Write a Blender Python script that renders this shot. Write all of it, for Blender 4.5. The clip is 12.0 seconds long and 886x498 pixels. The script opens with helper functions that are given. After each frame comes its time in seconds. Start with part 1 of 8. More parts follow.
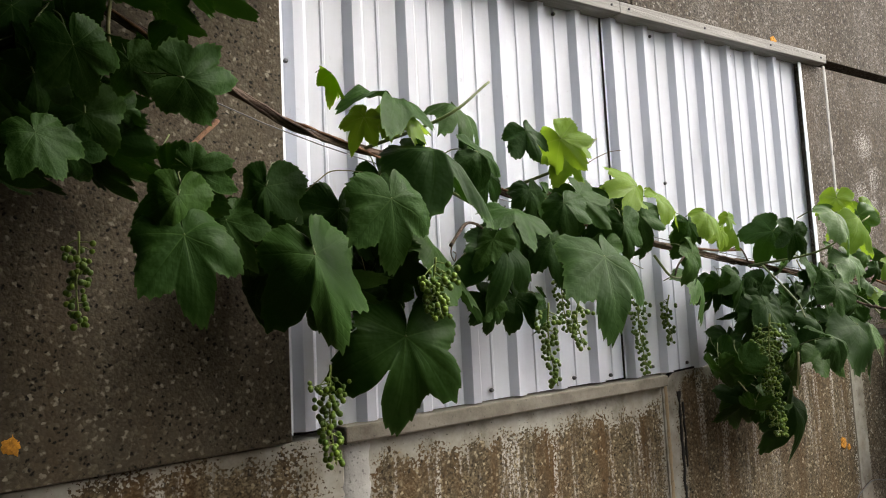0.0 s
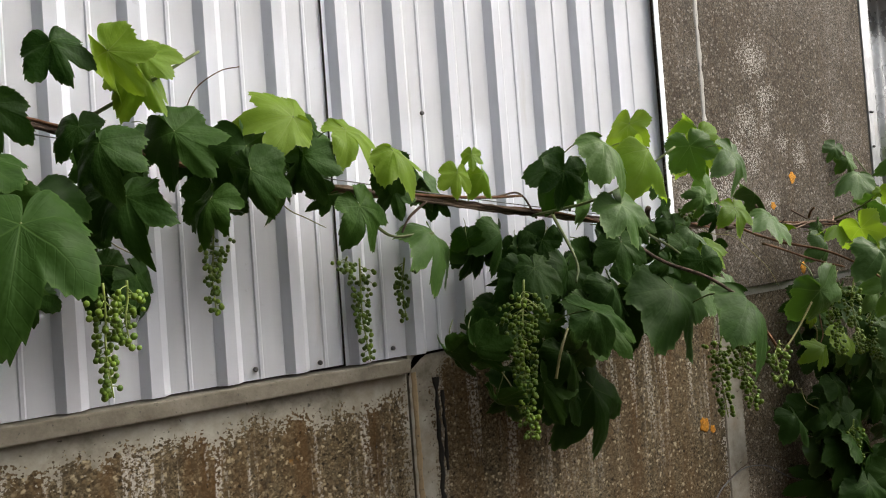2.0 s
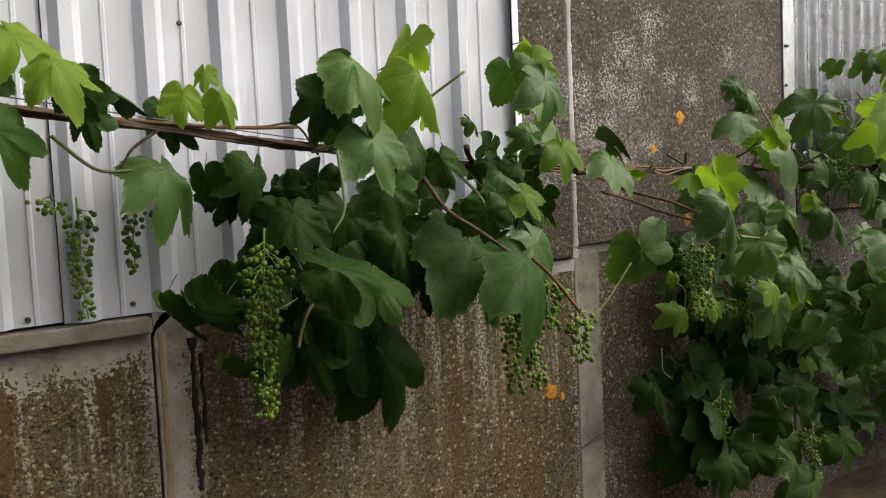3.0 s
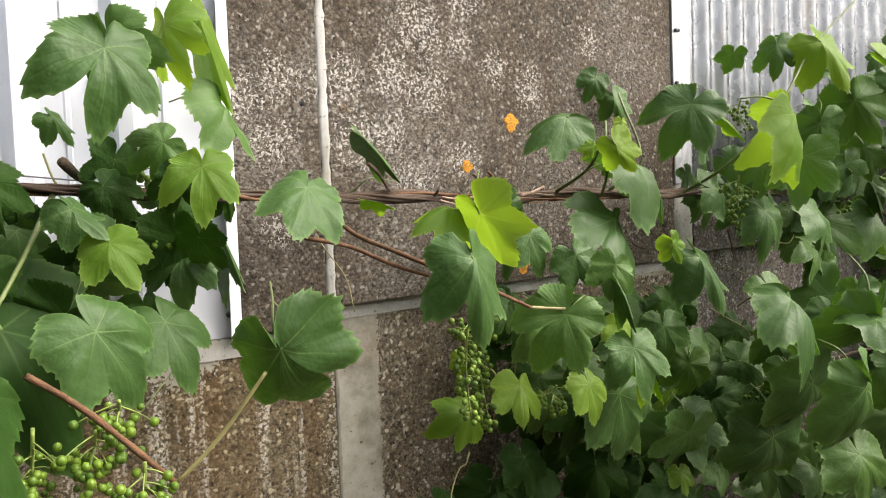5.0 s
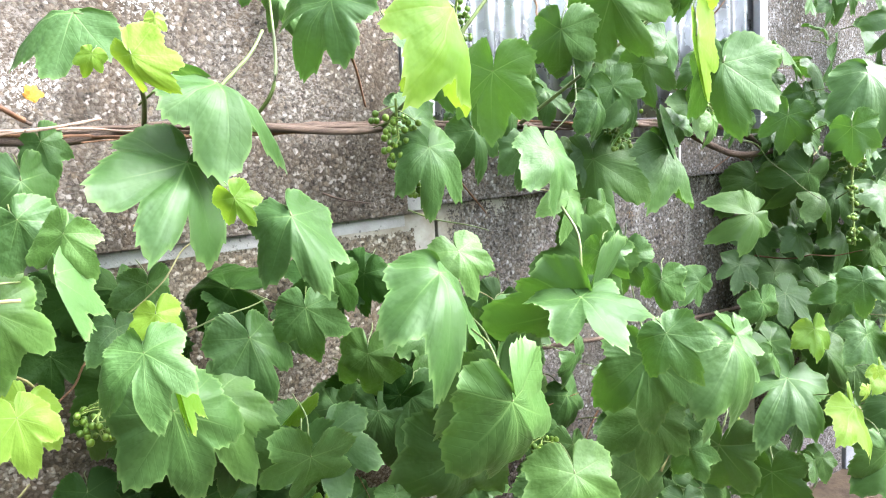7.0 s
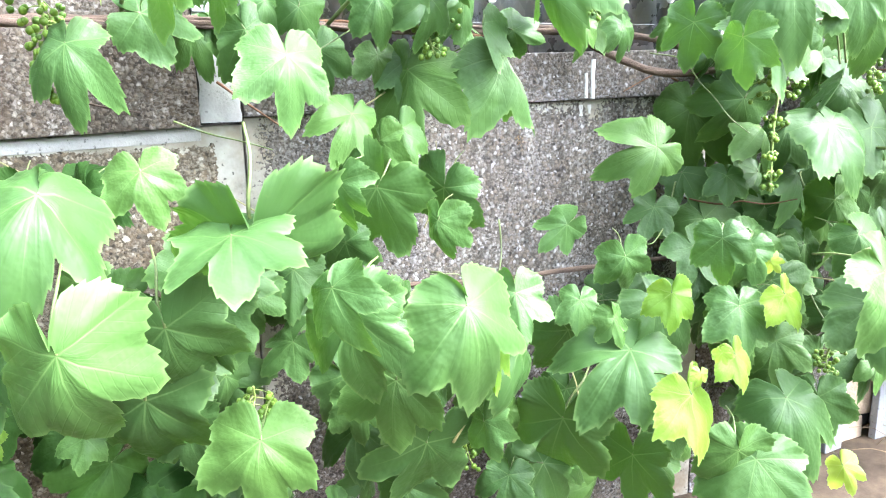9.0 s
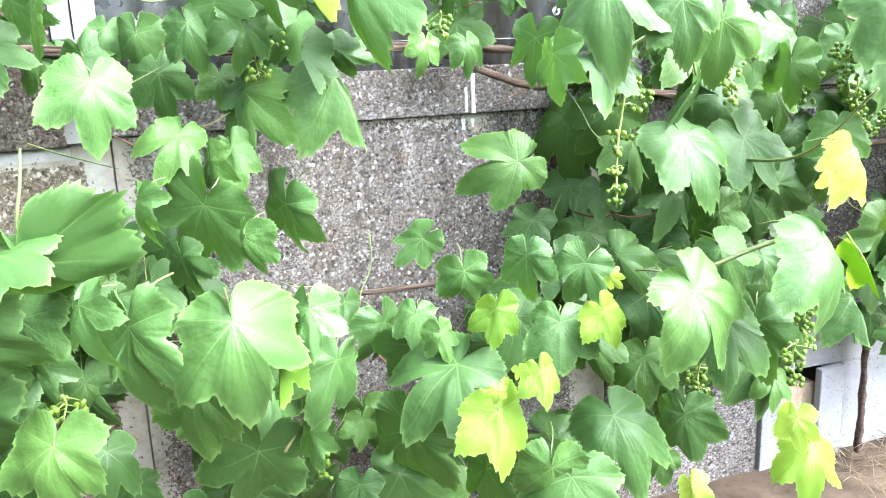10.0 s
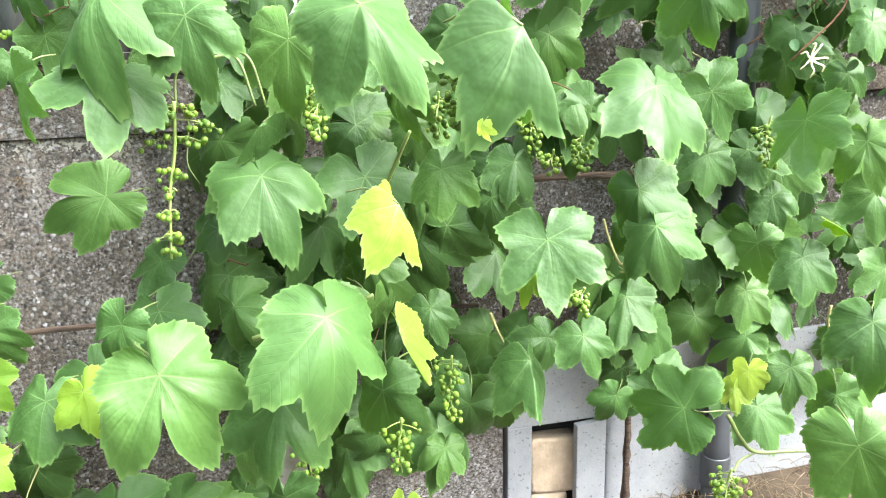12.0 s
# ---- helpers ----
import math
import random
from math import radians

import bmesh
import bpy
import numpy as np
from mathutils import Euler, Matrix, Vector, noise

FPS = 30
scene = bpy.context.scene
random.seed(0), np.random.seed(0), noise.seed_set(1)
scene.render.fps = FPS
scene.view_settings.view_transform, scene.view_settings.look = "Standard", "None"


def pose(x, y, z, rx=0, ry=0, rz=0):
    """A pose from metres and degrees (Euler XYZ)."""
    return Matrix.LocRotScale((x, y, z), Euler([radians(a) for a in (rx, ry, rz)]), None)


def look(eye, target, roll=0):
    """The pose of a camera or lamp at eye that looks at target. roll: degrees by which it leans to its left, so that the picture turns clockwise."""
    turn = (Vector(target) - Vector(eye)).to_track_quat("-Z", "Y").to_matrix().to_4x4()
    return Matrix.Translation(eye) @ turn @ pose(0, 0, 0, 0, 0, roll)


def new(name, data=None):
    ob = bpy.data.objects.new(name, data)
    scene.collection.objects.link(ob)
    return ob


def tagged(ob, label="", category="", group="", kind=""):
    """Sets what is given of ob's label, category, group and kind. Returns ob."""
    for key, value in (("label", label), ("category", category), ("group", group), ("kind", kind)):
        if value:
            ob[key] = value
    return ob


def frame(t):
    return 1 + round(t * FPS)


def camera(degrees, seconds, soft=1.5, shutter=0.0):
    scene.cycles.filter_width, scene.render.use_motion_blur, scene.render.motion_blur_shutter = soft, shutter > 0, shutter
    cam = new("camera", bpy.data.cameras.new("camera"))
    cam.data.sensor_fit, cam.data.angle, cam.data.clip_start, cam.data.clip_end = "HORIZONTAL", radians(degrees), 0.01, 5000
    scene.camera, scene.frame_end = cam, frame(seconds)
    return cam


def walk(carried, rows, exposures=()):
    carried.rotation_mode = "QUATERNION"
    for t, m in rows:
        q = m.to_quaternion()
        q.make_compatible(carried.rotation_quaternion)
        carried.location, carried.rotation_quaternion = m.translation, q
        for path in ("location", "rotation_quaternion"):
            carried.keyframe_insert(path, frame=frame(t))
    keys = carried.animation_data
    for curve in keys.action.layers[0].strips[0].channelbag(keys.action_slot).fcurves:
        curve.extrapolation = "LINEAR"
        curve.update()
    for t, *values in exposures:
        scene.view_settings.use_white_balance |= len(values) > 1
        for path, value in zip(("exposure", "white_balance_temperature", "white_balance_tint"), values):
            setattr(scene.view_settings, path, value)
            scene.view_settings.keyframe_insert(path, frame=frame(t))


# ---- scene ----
cam = camera(62.2, 12.0, soft=1.1)
METRES, EYE, TILT, LEAN, TURN = 5.320, 1.2, 0.0, 0.0, -35.81
ROWS = [
    (0.0, 0.0, 0.0, 0.0, 0.26, 5.37, 2.82),
    (0.5, 0.0309, 0.028, 0.0019, -1.33, 3.18, 4.42),
    (1.0, 0.0779, 0.0464, 0.002, 0.43, 2.71, 3.32),
    (1.5, 0.119, 0.0659, 0.0, 2.0, 0.64, 3.65),
    (2.0, 0.1642, 0.0964, 0.0022, 3.61, 1.26, 4.21),
    (2.5, 0.2186, 0.1239, 0.0003, 3.39, -2.09, 1.38),
    (3.0, 0.2564, 0.1553, -0.0002, 3.51, -3.63, 2.62),
    (5.0, 0.3601, 0.289, 0.0058, 3.16, -2.68, 2.13),
    (5.5, 0.386, 0.3214, 0.0076, 3.63, -2.46, 2.97),
    (6.0, 0.4168, 0.3445, 0.007, 3.71, -3.08, 2.67),
    (6.5, 0.4576, 0.363, 0.0076, 3.4, -3.75, 1.16),
    (7.0, 0.4888, 0.3781, -0.0015, 3.43, -6.81, 3.14),
    (7.5, 0.5192, 0.391, -0.0038, 5.25, -9.01, 3.52),
    (9.5, 0.6395, 0.445, -0.0099, 17.29, -12.97, 1.46),
    (10.0, 0.68, 0.4548, -0.0064, 19.2, -12.2, 2.3),
    (10.5, 0.712, 0.4821, -0.0087, 17.39, -11.73, 0.86),
    (11.0, 0.7412, 0.5058, -0.0038, 19.3, -12.1, 1.33),
    (11.5, 0.7769, 0.5275, -0.0012, 22.24, -11.81, 0.02),
    (12.0, 0.806, 0.5477, 0.0008, 21.31, -12.87, 1.23),
]
walk(cam, [(t, pose(-0.6552, -1.4616, EYE, TILT, LEAN, TURN) @ pose(METRES * x, METRES * y, METRES * z, 90 + pitch, roll, yaw)) for t, x, y, z, yaw, pitch, roll in ROWS],
     exposures=[(0.0, 1.80, 6900, 10), (1.5, 1.53, 7000, 10), (2.5, 1.38, 7050, 10), (3.2, 1.30, 7100, 10), (4.8, 1.75, 7050, 10), (5.0, 2.12, 7050, 10.5), (5.5, 2.82, 7000, 12.5), (6.0, 3.17, 6650, 11.8),
                (6.5, 3.27, 6300, 11.5), (7.5, 4.14, 5800, 10.8), (9.5, 4.27, 5750, 10.4), (10.5, 4.16, 5880, 8.2), (12.0, 3.78, 6250, 5.8)])

# ---- world and light: a bright overcast day ----
world = bpy.data.worlds.new("overcast_sky")
scene.world = world
world.use_nodes = True
wn, wl = world.node_tree.nodes, world.node_tree.links
sky = wn.new("ShaderNodeTexSky")
sky.sky_type, sky.sun_disc = "NISHITA", False
sky.sun_elevation, sky.sun_rotation = radians(48), radians(129)
sky.air_density, sky.dust_density, sky.ozone_density = 1.0, 4.0, 1.0
grey = wn.new("ShaderNodeHueSaturation")
grey.inputs["Saturation"].default_value = 0.32
wl.new(sky.outputs[0], grey.inputs["Color"])
wl.new(grey.outputs[0], wn["Background"].inputs[0])
wn["Background"].inputs[1].default_value = 0.147
sun = new("sun", bpy.data.lights.new("sun", "SUN"))
sun.data.energy, sun.data.angle, sun.data.color = 0.62, radians(48), (1.0, 0.98, 0.95)
sun.matrix_world = look((3.3, -2.7, 4.8), (0, 0, 0))


# ---- node helpers ----
def material(name, rough=0.8, metal=0.0, spec=0.5):
    m = bpy.data.materials.new(name)
    m.use_nodes = True
    b = m.node_tree.nodes["Principled BSDF"]
    b.inputs["Roughness"].default_value = rough
    b.inputs["Metallic"].default_value = metal
    b.inputs["Specular IOR Level"].default_value = spec
    return m, m.node_tree, b


def node(nt, kind, **values):
    n = nt.nodes.new(kind)
    for key, value in values.items():
        if key in n.inputs:
            n.inputs[key].default_value = value
    return n


def calc(nt, op, a, b=0.0, c=0.0, clamp=False):
    n = nt.nodes.new("ShaderNodeMath")
    n.operation, n.use_clamp = op, clamp
    for i, v in enumerate((a, b, c)):
        if isinstance(v, (int, float)):
            n.inputs[i].default_value = v
        else:
            nt.links.new(v, n.inputs[i])
    return n.outputs[0]


def mix(nt, fac, a, b, blend="MIX"):
    n = nt.nodes.new("ShaderNodeMix")
    n.data_type, n.blend_type = "RGBA", blend
    for i, v in ((0, fac), (6, a), (7, b)):
        if isinstance(v, (int, float)):
            n.inputs[i].default_value = v
        elif isinstance(v, tuple):
            n.inputs[i].default_value = (*v, 1.0)
        else:
            nt.links.new(v, n.inputs[i])
    return n.outputs[2]


def ramp(nt, fac, *stops):
    n = nt.nodes.new("ShaderNodeValToRGB")
    e = n.color_ramp.elements
    while len(e) < len(stops):
        e.new(0.5)
    for el, (p, col) in zip(e, stops):
        el.position = p
        el.color = (*col, 1.0) if isinstance(col, tuple) else (col, col, col, 1.0)
    nt.links.new(fac, n.inputs[0])
    return n.outputs[0]


def coords(nt, which="Object", scale=(1, 1, 1)):
    t = nt.nodes.new("ShaderNodeTexCoord")
    m = nt.nodes.new("ShaderNodeMapping")
    m.inputs["Scale"].default_value = scale
    nt.links.new(t.outputs[which], m.inputs[0])
    return m.outputs[0]


def noise_tex(nt, vec, scale, detail=4.0, rough=0.55, distortion=0.0):
    n = node(nt, "ShaderNodeTexNoise", Scale=scale, Detail=detail, Roughness=rough, Distortion=distortion)
    nt.links.new(vec, n.inputs["Vector"])
    return n.outputs[0]


def cells(nt, vec, scale, out="Color", feature="F1"):
    n = node(nt, "ShaderNodeTexVoronoi", Scale=scale)
    n.feature = feature
    nt.links.new(vec, n.inputs["Vector"])
    return n.outputs[out]


def bump(nt, bsdf, height, strength=0.5, distance=0.01):
    n = node(nt, "ShaderNodeBump", Strength=strength, Distance=distance)
    nt.links.new(height, n.inputs["Height"])
    nt.links.new(n.outputs[0], bsdf.inputs["Normal"])


def grey_of(nt, col):
    n = nt.nodes.new("ShaderNodeRGBToBW")
    nt.links.new(col, n.inputs[0])
    return n.outputs[0]


# ---- materials ----
def aggregate(nt):
    """Exposed pebbles in cement: colour and height."""
    o = coords(nt)
    warp = node(nt, "ShaderNodeTexNoise", Scale=60.0, Detail=2.0)
    nt.links.new(o, warp.inputs["Vector"])
    v = nt.nodes.new("ShaderNodeVectorMath")
    v.operation = "MULTIPLY_ADD"
    nt.links.new(warp.outputs["Color"], v.inputs[0])
    v.inputs[1].default_value = (0.008, 0.008, 0.008)
    nt.links.new(o, v.inputs[2])
    p = v.outputs[0]
    big, small = cells(nt, p, 130.0), cells(nt, p, 260.0)
    tone = ramp(nt, grey_of(nt, big), (0.0, (0.014, 0.011, 0.008)), (0.25, (0.055, 0.043, 0.028)), (0.45, (0.14, 0.112, 0.078)),
                (0.6, (0.21, 0.165, 0.11)), (0.70, (0.14, 0.128, 0.105)), (0.80, (0.36, 0.33, 0.275)), (0.92, (0.72, 0.68, 0.61)))
    fine = ramp(nt, grey_of(nt, small), (0.15, (0.03, 0.024, 0.017)), (0.5, (0.15, 0.122, 0.088)), (0.85, (0.36, 0.325, 0.27)))
    col = mix(nt, ramp(nt, noise_tex(nt, o, 22.0, 3.0), (0.42, 0.15), (0.62, 0.85)), tone, fine)
    d = cells(nt, p, 130.0, "Distance")
    gap = ramp(nt, d, (0.38, 0.0), (0.62, 1.0))
    col = mix(nt, calc(nt, "MULTIPLY", gap, 0.5), col, (0.07, 0.058, 0.042))
    height = calc(nt, "ADD", calc(nt, "MULTIPLY", d, -1.0), calc(nt, "MULTIPLY", cells(nt, p, 260.0, "Distance"), -0.45))
    return o, col, height


def weather(nt, o, col, white=0.5, brown=0.5, lichen=True, pits=0.0):
    """Lichen bloom, rust-brown and black staining over concrete."""
    patch = noise_tex(nt, o, 2.6, 5.0, 0.62)
    speck = noise_tex(nt, coords(nt, scale=(1.0, 1.0, 1.6)), 120.0, 4.0, 0.75, 0.6)
    w = calc(nt, "MULTIPLY", ramp(nt, patch, (0.44, 0.0), (0.60, 1.0)), ramp(nt, speck, (0.50, 0.0), (0.56, 1.0)))
    col = mix(nt, calc(nt, "MULTIPLY", w, white), col, (0.56, 0.54, 0.50))
    streak = noise_tex(nt, coords(nt, scale=(5.5, 5.5, 0.55)), 2.2, 5.0, 0.65)
    col = mix(nt, calc(nt, "MULTIPLY", ramp(nt, streak, (0.45, 0.0), (0.7, 1.0)), brown), col, (0.115, 0.062, 0.02))
    black = noise_tex(nt, coords(nt, scale=(3.0, 3.0, 1.0)), 3.3, 6.0, 0.7)
    col = mix(nt, calc(nt, "MULTIPLY", ramp(nt, black, (0.52, 0.0), (0.75, 1.0)), 0.55), col, (0.03, 0.027, 0.023))
    # scattered pits and pale chips about a centimetre across
    bent = node(nt, "ShaderNodeTexNoise", Scale=110.0, Detail=3.0)
    nt.links.new(o, bent.inputs["Vector"])
    shift = nt.nodes.new("ShaderNodeVectorMath")
    shift.operation = "MULTIPLY_ADD"
    nt.links.new(bent.outputs["Color"], shift.inputs[0])
    shift.inputs[1].default_value = (0.016, 0.016, 0.016)
    nt.links.new(o, shift.inputs[2])
    pit = grey_of(nt, cells(nt, shift.outputs[0], 95.0))
    near = ramp(nt, cells(nt, shift.outputs[0], 95.0, "Distance"), (0.25, 1.0), (0.5, 0.0))
    col = mix(nt, calc(nt, "MULTIPLY", near, ramp(nt, pit, (0.23 + pits, 0.8 + pits), (0.29 + pits, 0.0))), col, (0.014, 0.012, 0.010))
    col = mix(nt, calc(nt, "MULTIPLY", near, ramp(nt, pit, (0.77, 0.0), (0.83, 0.7))), col, (0.60, 0.57, 0.52))
    if lichen:
        yel = noise_tex(nt, o, 6.0, 4.0, 0.7)
        col = mix(nt, calc(nt, "MULTIPLY", ramp(nt, yel, (0.66, 0.0), (0.74, 1.0)), ramp(nt, speck, (0.5, 0.0), (0.55, 0.8))), col, (0.42, 0.22, 0.03))
    return col


def pebble_concrete(name, white, brown, tint=(1.0, 1.0, 1.0), blooms=(), pits=0.0, fill=0.0):
    m, nt, b = material(name, 0.9, spec=0.25)
    o, col, height = aggregate(nt)
    if fill:
        # cement slurry that covers most of the pebbles
        slurry = ramp(nt, noise_tex(nt, o, 5.0, 6.0, 0.7), (0.35, (0.13, 0.105, 0.075)), (0.65, (0.23, 0.20, 0.155)))
        col = mix(nt, fill, col, slurry)
    col = mix(nt, 1.0, weather(nt, o, col, white, brown, pits=pits), tint, "MULTIPLY")
    if blooms:
        # pale crusts of lichen, each a patch of crowded flecks
        near = 0.0
        for x, z, r in blooms:
            d = nt.nodes.new("ShaderNodeVectorMath")
            d.operation = "DISTANCE"
            nt.links.new(o, d.inputs[0])
            d.inputs[1].default_value = (x, 0.0, z)
            near = calc(nt, "MAXIMUM", near, calc(nt, "MULTIPLY_ADD", d.outputs["Value"], -1.0 / (1.5 * r), 1.0))
        near = calc(nt, "ADD", near, calc(nt, "MULTIPLY", calc(nt, "SUBTRACT", noise_tex(nt, o, 16.0, 4.0, 0.7), 0.5), 1.5))
        fleck = calc(nt, "ADD", noise_tex(nt, o, 150.0, 3.0, 0.7, 0.8), calc(nt, "MULTIPLY", near, 0.10))
        fleck = calc(nt, "MULTIPLY", ramp(nt, fleck, (0.605, 0.0), (0.63, 1.0)), ramp(nt, near, (0.05, 0.0), (0.5, 0.75)))
        col = mix(nt, fleck, col, (0.46, 0.44, 0.41))
    nt.links.new(col, b.inputs["Base Color"])
    bump(nt, b, height, 0.3, 0.003)
    return m


def framed_concrete(name, left, right, top, bottom, brown=0.7, tint=(1.0, 1.0, 1.0), run=1.0, ragged=1.0):
    """A cast panel: a smooth pale rim round a pebbled, stained field with a ragged edge. The rims are shares of the panel."""
    m, nt, b = material(name, 0.88, spec=0.25)
    o, col, height = aggregate(nt)
    col = mix(nt, 1.0, weather(nt, o, col, 0.25, brown), tint, "MULTIPLY")
    sep = nt.nodes.new("ShaderNodeSeparateXYZ")
    nt.links.new(coords(nt, "Generated"), sep.inputs[0])
    rag = calc(nt, "MULTIPLY", calc(nt, "SUBTRACT", noise_tex(nt, o, 30.0, 3.0, 0.6), 0.5), 0.05 * ragged)
    rag = calc(nt, "ADD", rag, calc(nt, "MULTIPLY", calc(nt, "SUBTRACT", noise_tex(nt, o, 130.0, 2.0, 0.6), 0.5), 0.14 * ragged))
    drip = calc(nt, "MULTIPLY", calc(nt, "SUBTRACT", noise_tex(nt, coords(nt, scale=(7, 7, 1.2)), 1.6, 3.0, 0.6), 0.47), 0.16 * ragged)
    u, v = calc(nt, "ADD", sep.outputs[0], rag), calc(nt, "ADD", sep.outputs[2], rag)
    inside = calc(nt, "MULTIPLY", calc(nt, "GREATER_THAN", u, left), calc(nt, "LESS_THAN", u, 1.0 - right))
    inside = calc(nt, "MULTIPLY", inside, calc(nt, "LESS_THAN", calc(nt, "ADD", v, drip), 1.0 - top))
    inside = calc(nt, "MULTIPLY", inside, calc(nt, "GREATER_THAN", v, bottom))
    lime = ramp(nt, noise_tex(nt, coords(nt, scale=(13, 13, 0.7)), 2.4, 4.0, 0.6), (0.53, 0.0), (0.62, 1.0))
    lime = calc(nt, "MULTIPLY", calc(nt, "MULTIPLY", lime, ramp(nt, noise_tex(nt, o, 130.0, 3.0, 0.7), (0.47, 0.0), (0.56, 0.75))), ramp(nt, sep.outputs[2], (0.55, 0.0), (0.85, 1.0)))
    col = mix(nt, calc(nt, "MULTIPLY", lime, run), col, (0.50, 0.48, 0.44))
    rim = ramp(nt, noise_tex(nt, o, 9.0, 6.0, 0.7), (0.3, (0.14, 0.125, 0.098)), (0.48, (0.28, 0.265, 0.225)), (0.75, (0.44, 0.425, 0.385)))
    rim = mix(nt, ramp(nt, noise_tex(nt, o, 5.0, 5.0, 0.7), (0.5, 0.0), (0.72, 0.6)), rim, (0.17, 0.115, 0.055))
    rim = mix(nt, ramp(nt, noise_tex(nt, o, 80.0, 2.0), (0.68, 0.0), (0.72, 0.8)), rim, (0.05, 0.05, 0.04))
    nt.links.new(mix(nt, inside, rim, col), b.inputs["Base Color"])
    h = calc(nt, "ADD", calc(nt, "MULTIPLY", calc(nt, "MULTIPLY", height, inside), 1.0), calc(nt, "MULTIPLY", noise_tex(nt, o, 160.0, 4.0), 0.15))
    bump(nt, b, h, 0.3, 0.003)
    return m


def smooth_concrete(name, dark, light, stain=(0.16, 0.11, 0.06)):
    m, nt, b = material(name, 0.85, spec=0.3)
    o = coords(nt)
    col = ramp(nt, noise_tex(nt, o, 7.0, 8.0, 0.7), (0.3, dark), (0.7, light))
    col = mix(nt, ramp(nt, noise_tex(nt, o, 4.0, 6.0, 0.7), (0.55, 0.0), (0.8, 0.7)), col, stain)
    col = mix(nt, ramp(nt, noise_tex(nt, o, 120.0, 3.0), (0.62, 0.0), (0.7, 0.7)), col, (0.06, 0.055, 0.05))
    nt.links.new(col, b.inputs["Base Color"])
    bump(nt, b, noise_tex(nt, o, 140.0, 5.0), 0.35, 0.003)
    return m


def painted_steel():
    m, nt, b = material("white_coated_steel", 0.38, spec=0.5)
    o = coords(nt)
    dirt = noise_tex(nt, coords(nt, scale=(9, 9, 0.8)), 2.0, 6.0, 0.65)
    col = ramp(nt, dirt, (0.35, (0.83, 0.86, 0.93)), (0.62, (0.87, 0.90, 0.97)), (0.85, (0.69, 0.70, 0.71)))
    col = mix(nt, ramp(nt, noise_tex(nt, o, 30.0, 6.0, 0.75), (0.64, 0.0), (0.78, 0.45)), col, (0.40, 0.40, 0.37))
    nt.links.new(col, b.inputs["Base Color"])
    nt.links.new(ramp(nt, noise_tex(nt, o, 12.0, 4.0), (0.3, 0.3), (0.7, 0.5)), b.inputs["Roughness"])
    bump(nt, b, noise_tex(nt, o, 5.0, 3.0), 0.12, 0.01)
    return m


def galvanised(name="galvanised_steel", rough=0.24):
    m, nt, b = material(name, rough, metal=0.7)
    o = coords(nt)
    sp = cells(nt, coords(nt, scale=(1, 1, 0.4)), 70.0)
    col = ramp(nt, grey_of(nt, sp), (0.0, (0.30, 0.31, 0.33)), (1.0, (0.46, 0.47, 0.49)))
    rust = ramp(nt, noise_tex(nt, coords(nt, scale=(3, 3, 1.3)), 2.5, 6.0, 0.7), (0.55, 0.0), (0.72, 0.75))
    col = mix(nt, rust, col, (0.42, 0.35, 0.29))
    nt.links.new(col, b.inputs["Base Color"])
    nt.links.new(ramp(nt, noise_tex(nt, o, 14.0, 5.0), (0.3, rough - 0.08), (0.75, rough + 0.2)), b.inputs["Roughness"])
    bump(nt, b, noise_tex(nt, o, 25.0, 4.0), 0.15, 0.004)
    return m


def plain(name, col, rough=0.6, metal=0.0, var=0.25, scale=30.0, relief=0.2, spec=0.5):
    m, nt, b = material(name, rough, metal, spec)
    o = coords(nt)
    a = tuple(c * (1 - var) for c in col)
    z = tuple(min(1.0, c * (1 + var)) for c in col)
    nt.links.new(ramp(nt, noise_tex(nt, o, scale, 6.0, 0.65), (0.3, a), (0.7, z)), b.inputs["Base Color"])
    bump(nt, b, noise_tex(nt, o, scale * 6, 4.0), relief, 0.003)
    return m


def wood(name, dark, light, along=(0.6, 14.0, 14.0), rough=0.85):
    m, nt, b = material(name, rough, spec=0.25)
    g = noise_tex(nt, coords(nt, scale=along), 5.0, 7.0, 0.7, 0.6)
    nt.links.new(ramp(nt, g, (0.3, dark), (0.7, light)), b.inputs["Base Color"])
    bump(nt, b, g, 0.8, 0.006)
    return m


